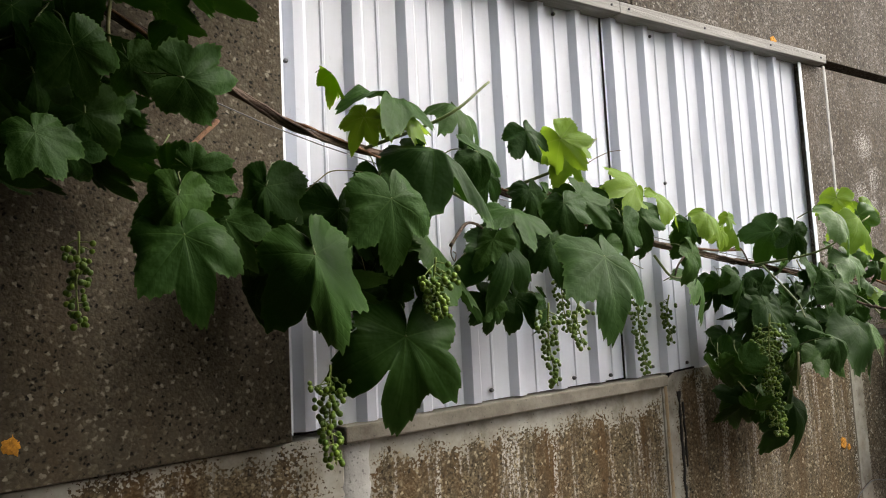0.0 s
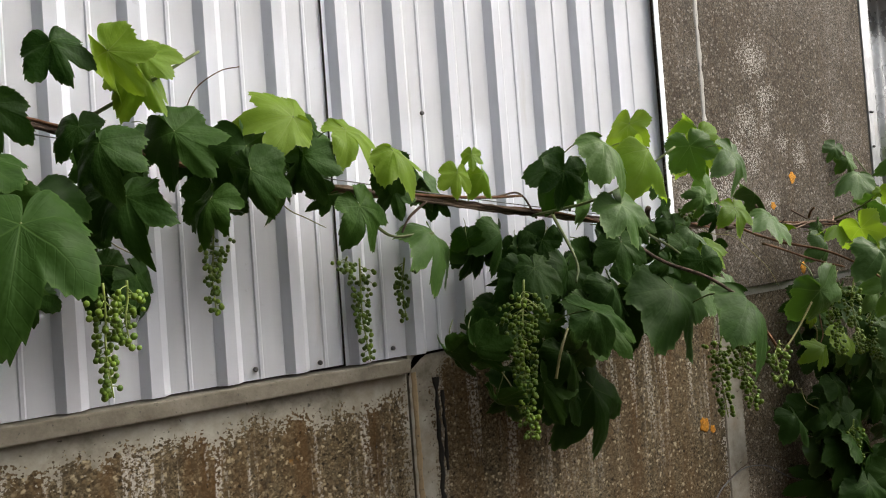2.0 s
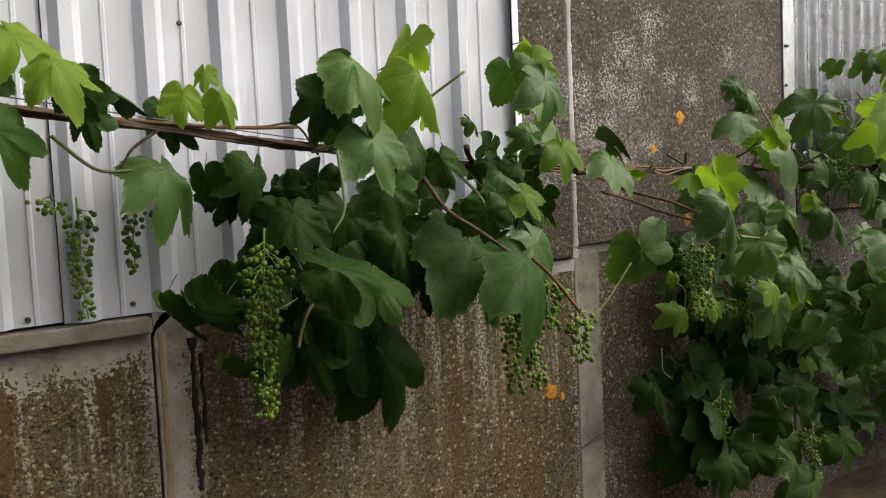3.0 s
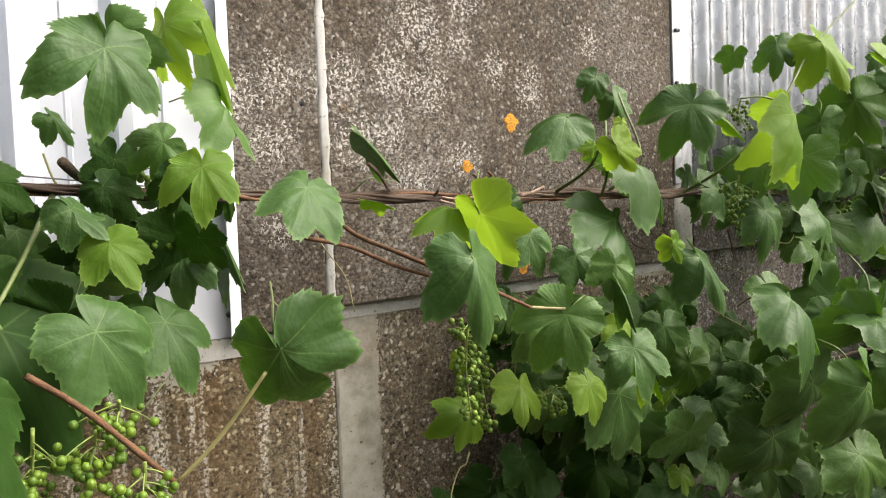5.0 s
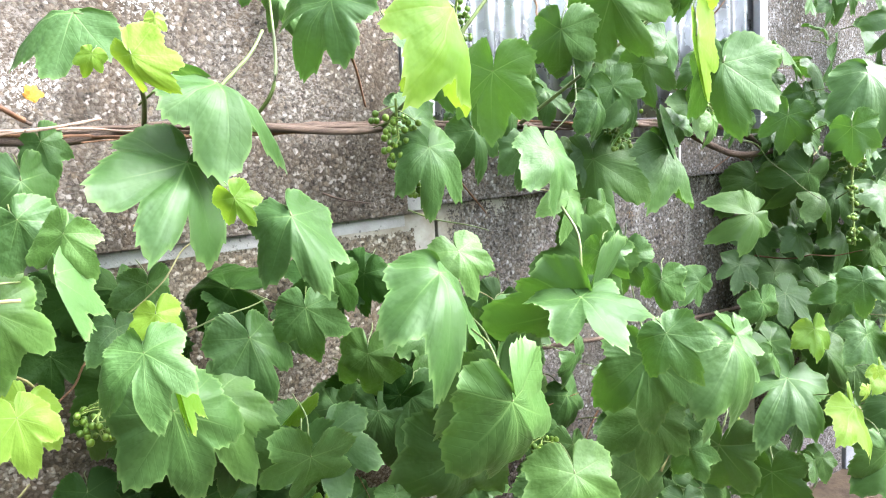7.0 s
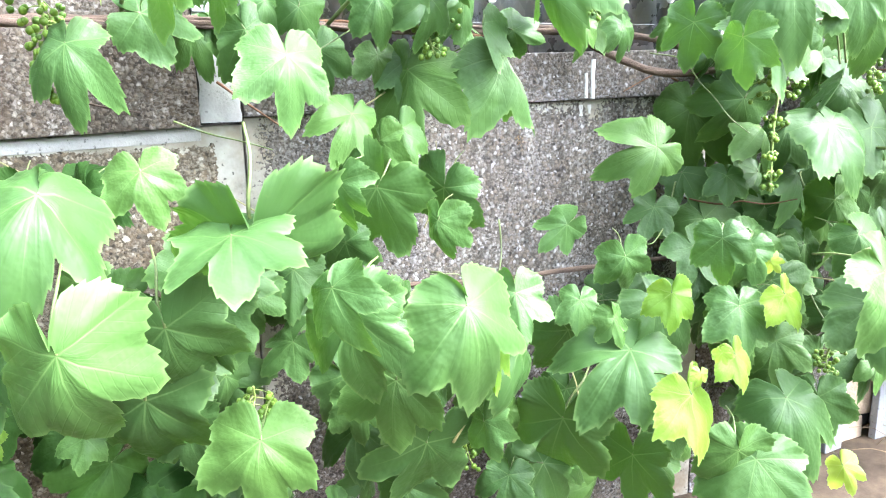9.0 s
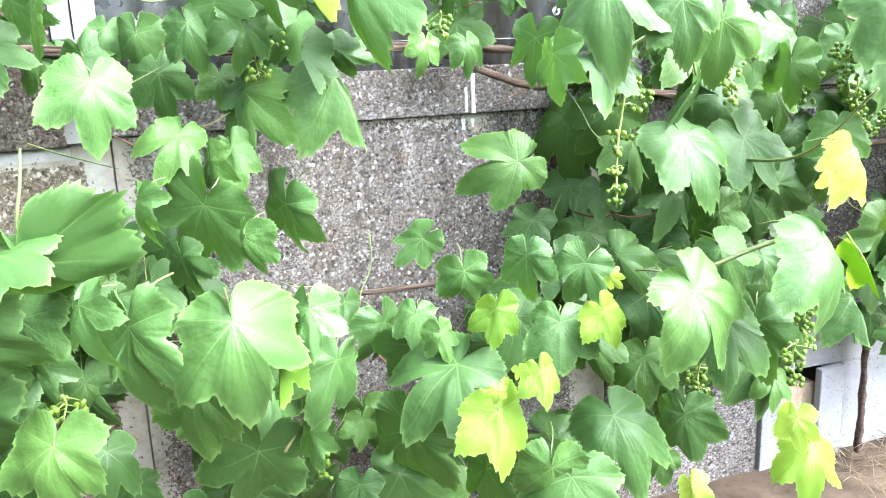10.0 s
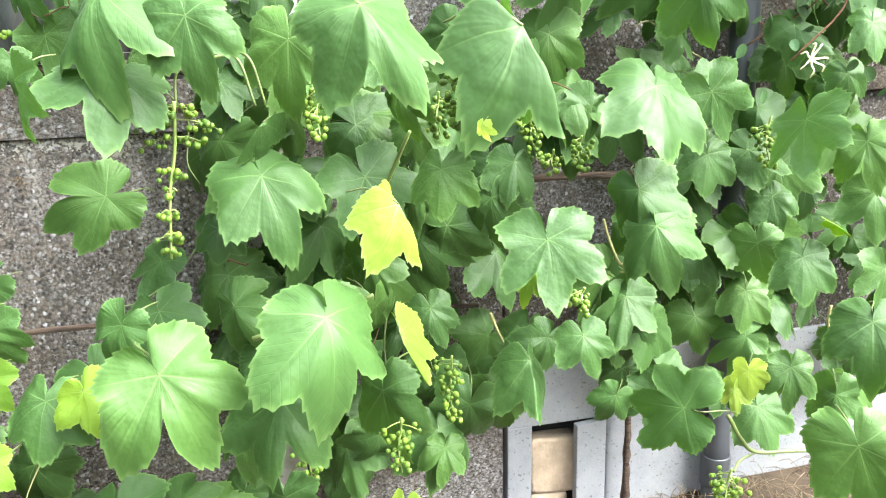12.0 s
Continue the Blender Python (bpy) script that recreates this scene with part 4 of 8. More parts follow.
# peeled bark, broken twigs and dry spurs on the arm
for pts_, r0_, r1_, mat_, name_ in (
        ([(2.549, -0.155, 1.258), (2.569, -0.155, 1.253), (2.598, -0.155, 1.249), (2.633, -0.155, 1.255), (2.670, -0.155, 1.263), (2.707, -0.155, 1.267)], 0.0026, 0.0016, M_BARK_PALE, "bark_strand"), ([(2.558, -0.150, 1.264), (2.600, -0.150, 1.260), (2.653, -0.150, 1.266), (2.709, -0.150, 1.268), (2.778, -0.150, 1.268), (2.840, -0.150, 1.262)], 0.0024, 0.0018, M_BARK_PALE, "bark_strand"), ([(2.767, -0.150, 1.248), (2.792, -0.150, 1.250), (2.821, -0.150, 1.252)], 0.0014, 0.001, M_BARK_RED, "bark_strand"),
        ([(2.632, -0.200, 1.309), (2.664, -0.170, 1.300), (2.698, -0.140, 1.282)], 0.0032, 0.0046, M_BARK_RED, "twig"), ([(2.693, -0.220, 1.262), (2.738, -0.200, 1.269), (2.794, -0.170, 1.281)], 0.0026, 0.0022, M_BARK_PALE, "twig"), ([(2.550, -0.130, 1.263), (2.550, -0.150, 1.279)], 0.0035, 0.003, M_BARK, "twig"),
        ([(0.276, -0.200, 1.354), (0.317, -0.180, 1.388), (0.356, -0.160, 1.411), (0.389, -0.160, 1.406), (0.404, -0.170, 1.385)], 0.0045, 0.0028, M_BARK, "twig"), ([(0.280, -0.200, 1.360), (0.276, -0.200, 1.336), (0.285, -0.200, 1.320), (0.289, -0.200, 1.336), (0.282, -0.200, 1.341)], 0.0014, 0.0009, M_BARK_RED, "tendril"), ([(0.644, -0.130, 1.506), (0.656, -0.150, 1.473), (0.692, -0.160, 1.466)], 0.0016, 0.001, M_BARK, "tendril")):
    cane(pts_, r0_, r1_, mat_, 0.4, name_, 6)
# green shoots that stand out from the old wood
for pts_ in ([(3.28, -0.12, 1.26), (3.30, -0.25, 1.33), (3.38, -0.32, 1.45), (3.52, -0.32, 1.60), (3.70, -0.34, 1.74)], [(3.62, -0.1, 1.26), (3.72, -0.25, 1.38), (3.84, -0.34, 1.50), (3.95, -0.36, 1.66)],
             [(3.02, -0.1, 1.26), (3.05, -0.2, 1.33), (3.09, -0.1, 1.50)], [(2.86, -0.13, 1.27), (2.84, -0.25, 1.31), (2.8, -0.34, 1.36)], [(4.72, -0.2, 1.0), (4.70, -0.5, 1.02), (4.73, -0.64, 1.14)], 
             [(1.55, -0.1, 1.32), (1.62, -0.3, 1.35), (1.75, -0.4, 1.45)],
             [(0.1, -0.13, 1.56), (0.2, -0.3, 1.60), (0.3, -0.33, 1.68)], [(0.5, -0.13, 1.5), (0.6, -0.25, 1.55), (0.7, -0.25, 1.62)], [(1.6, -0.12, 1.32), (1.55, -0.25, 1.2), (1.5, -0.3, 1.15)],
             [(1.9, -0.11, 1.28), (1.85, -0.3, 1.2), (1.8, -0.4, 1.12)], [(0.3, -0.13, 1.5), (0.35, -0.25, 1.42), (0.42, -0.3, 1.38)]):
    cane(pts_, 0.0042, 0.0024, M_SHOOT, 0.15, "shoot", 6)

# thin side shoots and tendrils inside the dense growth
side_rng = random.Random(41)
for x0_, x1_, z0_, z1_, count_ in ((-0.1, 1.2, 1.3, 1.55, 9), (1.3, 2.3, 1.0, 1.36, 9), (2.6, 3.5, 0.55, 1.2, 9), (3.4, 4.7, 0.45, 1.2, 16), (3.5, 4.7, 1.2, 1.6, 9), (4.6, 6.0, 0.5, 1.5, 20)):
    for k_ in range(count_):
        at_ = Vector((side_rng.uniform(x0_, x1_), -side_rng.uniform(0.06, 0.14), side_rng.uniform(z0_, z1_)))
        go_ = Vector((side_rng.uniform(-1, 1), side_rng.uniform(-0.7, 0.1), side_rng.uniform(-0.9, 0.6)))
        pts_ = [at_]
        for i_ in range(side_rng.choice((3, 4, 5))):
            go_ = (go_ + 0.7 * Vector((side_rng.uniform(-1, 1), side_rng.uniform(-0.6, 0.4), side_rng.uniform(-1, 0.7)))).normalized()
            at_ = at_ + go_ * side_rng.uniform(0.035, 0.075)
            at_.y = min(at_.y, -0.03)
            pts_.append(at_)
        thin_ = side_rng.uniform(0.0013, 0.0026)
        cane(pts_, thin_, thin_ * 0.55, side_rng.choice((M_SHOOT, M_TENDRIL, M_BARK_RED)), 0.2, "tendril" if thin_ < 0.0018 else "shoot", 5)

# leaves, shoot by shoot along the wall
leaf("m", 2.405, -0.15, 1.363, 0.095, 41, -22, 5, 7)
leaf("y", 2.332, -0.30, 1.256, 0.044, 76, -13, 12, 7)
leaf("m", 2.360, -0.53, 1.170, 0.114, 2, -10, 26, 4)
leaf("y", 2.417, -0.40, 1.238, 0.076, -86, 1, 66, 4)
leaf("y", 2.429, -0.45, 1.230, 0.103, 16, -61, -18, 8)
leaf("m", 2.682, -0.20, 1.197, 0.100, -0, 2, 11)
leaf("m", 2.714, -0.16, 1.251, 0.056, 15, -7, 9, 8)
leaf("m", 2.884, -0.28, 1.210, 0.157, -44, 25, 40, 2)
leaf("m", 3.088, -0.03, 1.546, 0.059, -32, -29, 13)
leaf("m", 3.128, -0.05, 1.499, 0.070, 17, -36, 9)
leaf("m", 3.122, -0.28, 1.450, 0.123, -33, -52, 27, 6)
leaf("m", 2.760, -0.28, 1.408, 0.100, -62, -37, 57, 4)
leaf("y", 2.810, -0.36, 1.345, 0.068, 31, -41, -12)
leaf("y", 2.768, -0.34, 1.347, 0.029, -24, -12, 3)
leaf("t", 2.846, -0.34, 1.395, 0.022, -5, -24, 17)
leaf("m", 2.934, -0.29, 1.320, 0.150, 37, 27, 45, 4)
leaf("m", 2.705, -0.45, 1.136, 0.060, -15, -35, 24)
leaf("m", 2.986, -0.40, 1.130, 0.112, 19, -22, 34, 4)
leaf("y", 2.911, -0.40, 1.160, 0.047, 29, -20, -2)
leaf("m", 3.173, -0.47, 1.035, 0.151, -17, 9, 51, 5)
leaf("m", 3.054, -0.25, 0.971, 0.088, 6, -34, 14)
leaf("m", 2.625, -0.37, 1.051, 0.102, 4, 11, 14, 6)
leaf("m", 2.689, -0.48, 1.096, 0.074, 19, -37, 20, 7)
leaf("m", 2.779, -0.42, 0.982, 0.093, 10, -30, 36)
leaf("y", 2.812, -0.42, 0.952, 0.077, 16, -26, 39, 7)
leaf("y", 2.652, -0.25, 0.903, 0.076, -16, -4, 42)
leaf("m", 2.822, -0.34, 0.877, 0.133, 12, -1, 20, 3)
leaf("m", 2.780, -0.20, 0.975, 0.073, 5, -9, 38)
leaf("m", 2.664, -0.20, 1.051, 0.064, -31, -2, 22)
leaf("y", 2.543, -0.22, 0.965, 0.033, -6, -6, 13)
leaf("y", 2.535, -0.25, 0.869, 0.075, -79, 0, 31, 5)
leaf("m", 3.188, -0.61, 0.877, 0.154, 8, -13, -1, 5)
leaf("m", 3.217, -0.39, 1.214, 0.093, 0, -19, 30, 9)
leaf("m", 3.422, -0.25, 1.320, 0.080, -9, -60, 14)
leaf("y", 3.235, -0.45, 1.410, 0.150, 12, 50, 22, 15)
leaf("m", 3.336, -0.40, 1.328, 0.112, -5, -58, 14)
leaf("y", 3.229, -0.30, 1.404, 0.073, 50, -30, -18, 7)
leaf("m", 3.562, -0.31, 1.419, 0.105, -10, -51, -15)
leaf("m", 3.648, -0.35, 1.475, 0.137, 27, -50, -6)
leaf("y", 3.505, -0.35, 1.604, 0.126, 29, -39, 20, 4)
leaf("m", 3.453, -0.27, 1.608, 0.074, -1, -51, 16)
leaf("m", 3.382, -0.20, 1.595, 0.053, -24, -53, -17, 8)
leaf("y", 3.720, -0.40, 1.562, 0.111, 48, -57, -20, 7)
leaf("y", 3.859, -0.40, 1.526, 0.070, -1, -68, -2, 8)
leaf("y", 3.810, -0.41, 1.401, 0.134, 4, -59, -9, 7)
leaf("m", 3.927, -0.38, 1.358, 0.149, 5, -70, 14)
leaf("m", 3.737, -0.20, 1.179, 0.145, 8, -60, 24, 2)
leaf("m", 3.698, -0.15, 1.206, 0.065, 1, -5, 21, 1)
leaf("m", 3.785, -0.30, 1.365, 0.088, 7, -54, 10)
leaf("m", 3.836, -0.30, 1.250, 0.081, 16, -57, 14, 7)
leaf("m", 4.439, -0.10, 1.088, 0.144, -6, -47, 19)
leaf("m", 3.386, -0.53, 0.976, 0.120, -2, -5, 75, 12)
leaf("m", 3.555, -0.40, 1.016, 0.076, -0, -63, 8)
leaf("m", 3.515, -0.35, 0.959, 0.084, -37, -34, 27)
leaf("m", 3.711, -0.40, 0.945, 0.070, -1, -58, 1)
leaf("m", 3.493, -0.60, 0.913, 0.082, 37, -64, 23)
leaf("m", 3.378, -0.30, 0.914, 0.098, 2, -62, 19)
leaf("m", 3.172, -0.22, 0.867, 0.094, -3, -37, 8)
leaf("m", 3.251, -0.22, 0.773, 0.118, -4, -39, 27)
leaf("y", 3.012, -0.30, 0.831, 0.060, -45, -31, 24, 7)
leaf("m", 3.054, -0.30, 0.772, 0.105, 12, -31, 39)
leaf("m", 2.894, -0.25, 0.857, 0.136, 19, -16, 34, 1)
leaf("m", 3.314, -0.30, 0.757, 0.114, -6, -42, 43)
leaf("m", 2.813, -0.25, 0.917, 0.070, 1, -40, 20)
leaf("m", 2.762, -0.20, 0.840, 0.079, 6, -22, 22)
leaf("m", 3.355, -0.35, 0.838, 0.102, 9, -55, 16)
leaf("m", 3.503, -0.34, 1.200, 0.110, -5, 9, 26, 1)
leaf("m", 3.620, -0.25, 1.109, 0.092, -32, 12, 36, 6)
leaf("m", 3.705, -0.25, 1.080, 0.078, 9, -6, 24, 8)
leaf("m", 3.895, -0.27, 1.199, 0.140, 9, 28, 35, 15)
leaf("m", 3.904, -0.28, 1.241, 0.067, 68, -18, -3, 4)
leaf("m", 3.868, -0.24, 1.155, 0.072, 16, 8, 2, 7)
leaf("m", 3.649, -0.28, 0.987, 0.143, -29, -23, -5, 12)
leaf("m", 3.793, -0.22, 0.969, 0.119, -13, -47, 0, 3)
leaf("m", 3.537, -0.52, 0.852, 0.142, 3, -43, 11, 6)
leaf("m", 3.681, -0.58, 0.859, 0.143, 9, -4, 28, 5)
leaf("m", 3.840, -0.43, 0.726, 0.121, -27, 26, 12, 2)
leaf("m", 3.608, -0.25, 0.598, 0.086, -2, -11, 19)
leaf("m", 4.059, -0.21, 0.875, 0.079, -50, -17, 21, 11)
leaf("m", 4.099, -0.35, 0.835, 0.082, 11, -17, -4, 1)
leaf("m", 4.003, -0.35, 0.763, 0.070, -4, -22, 26, 14)
leaf("m", 3.901, -0.15, 0.745, 0.065, -12, 8, 30, 8)
leaf("m", 3.904, -0.25, 0.524, 0.059, -13, 8, 30, 8)
leaf("m", 4.051, -0.44, 0.690, 0.156, -36, -31, 53, 6)
leaf("m", 4.029, -0.42, 0.745, 0.058, 12, 0, 22)
leaf("m", 4.308, -0.43, 0.846, 0.086, -27, -34, 20, 6)
leaf("m", 4.213, -0.52, 0.771, 0.091, 3, -29, 33, 14)
leaf("y", 4.119, -0.46, 0.791, 0.070, -5, -23, 30, 8)
leaf("m", 4.295, -0.56, 0.603, 0.127, 24, -26, 50, 9)
leaf("m", 4.165, -0.59, 0.545, 0.104, 3, -28, 3, 10)
leaf("m", 4.536, -0.42, 0.503, 0.108, 13, -50, 9, 14)
leaf("m", 4.386, -0.65, 0.841, 0.142, 24, 4, 30, 6)
leaf("y", 4.273, -0.56, 0.795, 0.066, 13, 1, 34, 8)
leaf("m", 4.605, -0.42, 0.841, 0.101, 32, -30, 25, 5)
leaf("m", 4.717, -0.40, 0.670, 0.136, 10, -48, 20, 3)
leaf("m", 4.536, -0.39, 1.062, 0.138, 15, 4, 50, 3)
leaf("m", 4.336, -0.41, 1.226, 0.123, -22, 20, 52, 1)
leaf("m", 4.711, -0.34, 1.045, 0.128, 25, 2, 40, 12)
leaf("m", 4.591, -0.42, 1.272, 0.114, -4, -17, 17, 3)
leaf("m", 4.544, -0.40, 1.147, 0.076, -39, -14, 29, 7)
leaf("m", 4.454, -0.21, 0.946, 0.068, -1, -30, 27, 14)
leaf("m", 4.268, -0.21, 1.018, 0.135, -72, -4, 21, 6)
leaf("m", 4.336, -0.12, 0.874, 0.087, -26, -20, 39, 12)
leaf("m", 4.575, -0.10, 1.043, 0.094, -9, -15, 42, 14)
leaf("m", 4.617, -0.15, 0.848, 0.116, 3, -36, 33)
leaf("m", 4.822, -0.18, 0.868, 0.109, 10, -33, 15)
leaf("m", 4.484, -0.35, 0.612, 0.100, 7, -42, 36)
leaf("m", 4.764, -0.40, 1.192, 0.093, 3, -46, -1)
leaf("m", 4.816, -0.47, 1.067, 0.084, 3, -43, 25)
leaf("m", 5.006, -0.15, 1.043, 0.089, 8, -18, 12, 1)
leaf("m", 3.406, -0.48, 0.672, 0.119, 0, -23, 26, 1)
leaf("m", 3.699, -0.35, 0.544, 0.163, -12, 4, -11, 12)
leaf("m", 3.453, -0.35, 0.590, 0.090, -12, 18, 42)
leaf("m", 3.995, -0.31, 0.515, 0.161, -16, -51, 4, 6)
leaf("y", 4.079, -0.57, 0.653, 0.107, -10, 13, 35, 8)
leaf("y", 4.145, -0.59, 0.718, 0.061, 1, 0, 36, 8)
leaf("t", 4.067, -0.60, 0.703, 0.025, -6, -5, 17)
leaf("t", 4.106, -0.60, 0.730, 0.021, 25, -41, 16)
leaf("t", 4.348, -0.45, 0.820, 0.030, 43, -44, 8)
leaf("y", 4.761, -0.52, 0.439, 0.110, -8, -18, 52, 5)
leaf("t", 4.722, -0.52, 0.507, 0.069, 9, -56, 27)
leaf("t", 4.465, -0.55, 0.429, 0.057, 26, -44, 30)
leaf("m", 3.592, -0.15, 1.217, 0.090, 5, -3, 14)
leaf("m", 3.562, -0.15, 1.287, 0.085, -7, -10, -0)
leaf("m", 3.655, -0.30, 1.291, 0.078, 15, -5, 10)
leaf("m", 3.744, -0.30, 1.290, 0.088, -6, 12, 1)
leaf("m", 1.936, -0.42, 1.435, 0.100, -8, 9, 22, 6)
leaf("y", 2.103, -0.20, 1.538, 0.138, 17, -17, 10, 7)
leaf("m", 2.137, -0.18, 1.416, 0.100, 15, 50, 35, 11)
leaf("y", 2.064, -0.32, 1.308, 0.077, -2, -16, 33, 6)
leaf("m", 2.030, -0.25, 1.347, 0.059, -59, -12, 14)
leaf("m", 2.214, -0.32, 1.278, 0.100, -20, -13, 53, 14)
leaf("m", 2.069, -0.16, 1.184, 0.084, -0, -30, 28, 6)
leaf("m", 2.130, -0.15, 1.215, 0.100, 21, -17, 43, 7)
leaf("m", 1.912, -0.40, 1.110, 0.102, 32, 17, 32, 3)
leaf("m", 2.020, -0.25, 1.094, 0.096, 16, 11, 45)
leaf("m", 2.091, -0.52, 1.082, 0.116, 17, -33, -17, 5)
leaf("y", 1.943, -0.32, 1.211, 0.067, 29, -23, 40)
leaf("m", 1.904, -0.30, 1.254, 0.058, 40, 5, 42)
leaf("m", 1.982, -0.12, 1.281, 0.059, 55, 8, 34, 7)
leaf("m", 1.898, -0.20, 1.383, 0.043, 35, 9, 24)
leaf("y", 1.048, -0.30, 1.442, 0.086, 25, -10, 44, 5)
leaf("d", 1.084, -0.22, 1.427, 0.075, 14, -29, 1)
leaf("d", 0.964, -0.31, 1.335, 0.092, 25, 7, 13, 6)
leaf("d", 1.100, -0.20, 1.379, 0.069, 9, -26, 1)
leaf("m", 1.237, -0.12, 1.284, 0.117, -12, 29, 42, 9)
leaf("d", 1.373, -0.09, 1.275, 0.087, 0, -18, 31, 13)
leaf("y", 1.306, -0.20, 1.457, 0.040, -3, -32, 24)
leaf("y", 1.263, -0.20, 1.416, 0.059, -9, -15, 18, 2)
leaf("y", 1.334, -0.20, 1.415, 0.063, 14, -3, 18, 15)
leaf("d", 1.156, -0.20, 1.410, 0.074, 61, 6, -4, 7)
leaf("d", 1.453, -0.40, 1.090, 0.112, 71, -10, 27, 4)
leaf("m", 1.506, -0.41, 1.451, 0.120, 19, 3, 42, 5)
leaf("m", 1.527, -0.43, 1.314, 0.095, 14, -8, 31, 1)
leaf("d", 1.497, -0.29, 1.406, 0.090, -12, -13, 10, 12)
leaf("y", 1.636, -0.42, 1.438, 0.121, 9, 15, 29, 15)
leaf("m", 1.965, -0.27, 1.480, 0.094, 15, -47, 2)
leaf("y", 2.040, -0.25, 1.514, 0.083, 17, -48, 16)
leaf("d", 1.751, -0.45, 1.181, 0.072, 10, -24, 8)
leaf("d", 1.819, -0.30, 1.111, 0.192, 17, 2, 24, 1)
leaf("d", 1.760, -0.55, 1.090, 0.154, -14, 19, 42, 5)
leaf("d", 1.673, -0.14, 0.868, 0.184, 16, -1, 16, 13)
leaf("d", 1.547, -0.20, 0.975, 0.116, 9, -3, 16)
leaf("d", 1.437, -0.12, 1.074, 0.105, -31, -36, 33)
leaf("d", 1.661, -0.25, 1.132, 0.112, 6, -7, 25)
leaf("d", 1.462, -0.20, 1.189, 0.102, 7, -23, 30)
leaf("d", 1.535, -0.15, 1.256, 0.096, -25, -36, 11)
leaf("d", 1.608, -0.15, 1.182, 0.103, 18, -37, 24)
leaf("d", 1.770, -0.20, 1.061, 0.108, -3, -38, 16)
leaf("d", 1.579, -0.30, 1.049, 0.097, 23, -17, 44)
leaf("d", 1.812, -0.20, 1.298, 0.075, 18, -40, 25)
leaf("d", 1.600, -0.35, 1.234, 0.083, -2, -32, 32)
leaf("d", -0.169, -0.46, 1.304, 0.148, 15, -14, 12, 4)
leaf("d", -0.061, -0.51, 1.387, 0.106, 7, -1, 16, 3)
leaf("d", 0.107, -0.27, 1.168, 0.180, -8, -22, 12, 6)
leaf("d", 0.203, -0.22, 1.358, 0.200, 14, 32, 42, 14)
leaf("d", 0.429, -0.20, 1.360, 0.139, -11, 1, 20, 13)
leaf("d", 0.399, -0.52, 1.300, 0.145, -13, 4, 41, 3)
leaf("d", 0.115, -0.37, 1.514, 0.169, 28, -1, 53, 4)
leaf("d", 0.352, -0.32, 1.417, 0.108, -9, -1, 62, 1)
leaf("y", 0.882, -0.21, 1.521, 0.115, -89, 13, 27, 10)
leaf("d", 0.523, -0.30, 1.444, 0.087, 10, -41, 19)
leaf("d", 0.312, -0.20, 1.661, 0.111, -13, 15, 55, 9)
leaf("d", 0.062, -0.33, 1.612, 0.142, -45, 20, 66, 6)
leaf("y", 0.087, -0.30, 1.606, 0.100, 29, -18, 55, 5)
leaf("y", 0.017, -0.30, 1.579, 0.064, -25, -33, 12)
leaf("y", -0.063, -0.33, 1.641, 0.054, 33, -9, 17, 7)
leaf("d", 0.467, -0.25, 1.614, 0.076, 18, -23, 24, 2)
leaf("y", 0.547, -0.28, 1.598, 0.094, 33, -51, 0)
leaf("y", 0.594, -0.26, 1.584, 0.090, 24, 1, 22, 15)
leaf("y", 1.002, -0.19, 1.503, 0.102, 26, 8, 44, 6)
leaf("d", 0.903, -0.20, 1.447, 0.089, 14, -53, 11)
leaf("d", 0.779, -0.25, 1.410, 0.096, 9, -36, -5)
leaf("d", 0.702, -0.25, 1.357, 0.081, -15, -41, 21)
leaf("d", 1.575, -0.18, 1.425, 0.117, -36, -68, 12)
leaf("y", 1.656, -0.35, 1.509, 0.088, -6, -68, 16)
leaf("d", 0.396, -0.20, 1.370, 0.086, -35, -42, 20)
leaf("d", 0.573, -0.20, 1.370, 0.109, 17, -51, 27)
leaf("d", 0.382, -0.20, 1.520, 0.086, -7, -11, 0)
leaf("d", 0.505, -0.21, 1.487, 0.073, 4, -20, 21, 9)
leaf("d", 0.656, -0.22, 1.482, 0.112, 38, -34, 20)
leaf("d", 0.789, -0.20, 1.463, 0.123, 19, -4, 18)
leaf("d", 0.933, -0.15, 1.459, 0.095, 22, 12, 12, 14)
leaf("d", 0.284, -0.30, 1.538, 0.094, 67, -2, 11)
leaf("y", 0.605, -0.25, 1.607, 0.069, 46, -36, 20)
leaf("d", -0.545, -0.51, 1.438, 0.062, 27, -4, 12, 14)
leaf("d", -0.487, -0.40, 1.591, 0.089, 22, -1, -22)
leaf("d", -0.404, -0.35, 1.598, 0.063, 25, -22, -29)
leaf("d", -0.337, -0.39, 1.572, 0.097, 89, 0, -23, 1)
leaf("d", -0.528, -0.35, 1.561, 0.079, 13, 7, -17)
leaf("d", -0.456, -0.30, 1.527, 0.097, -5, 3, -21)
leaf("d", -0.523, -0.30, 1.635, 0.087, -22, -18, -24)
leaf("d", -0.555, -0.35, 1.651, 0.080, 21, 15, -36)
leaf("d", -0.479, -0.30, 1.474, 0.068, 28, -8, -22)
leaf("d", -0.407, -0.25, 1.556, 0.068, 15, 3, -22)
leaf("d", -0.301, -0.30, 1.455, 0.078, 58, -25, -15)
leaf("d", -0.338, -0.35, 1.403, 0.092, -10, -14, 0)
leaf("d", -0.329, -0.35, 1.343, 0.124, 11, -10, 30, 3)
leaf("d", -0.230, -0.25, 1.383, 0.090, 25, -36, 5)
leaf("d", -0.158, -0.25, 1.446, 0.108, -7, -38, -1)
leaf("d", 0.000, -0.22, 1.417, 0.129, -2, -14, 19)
leaf("m", 2.920, -0.25, 0.766, 0.075, -15, -11, 20)
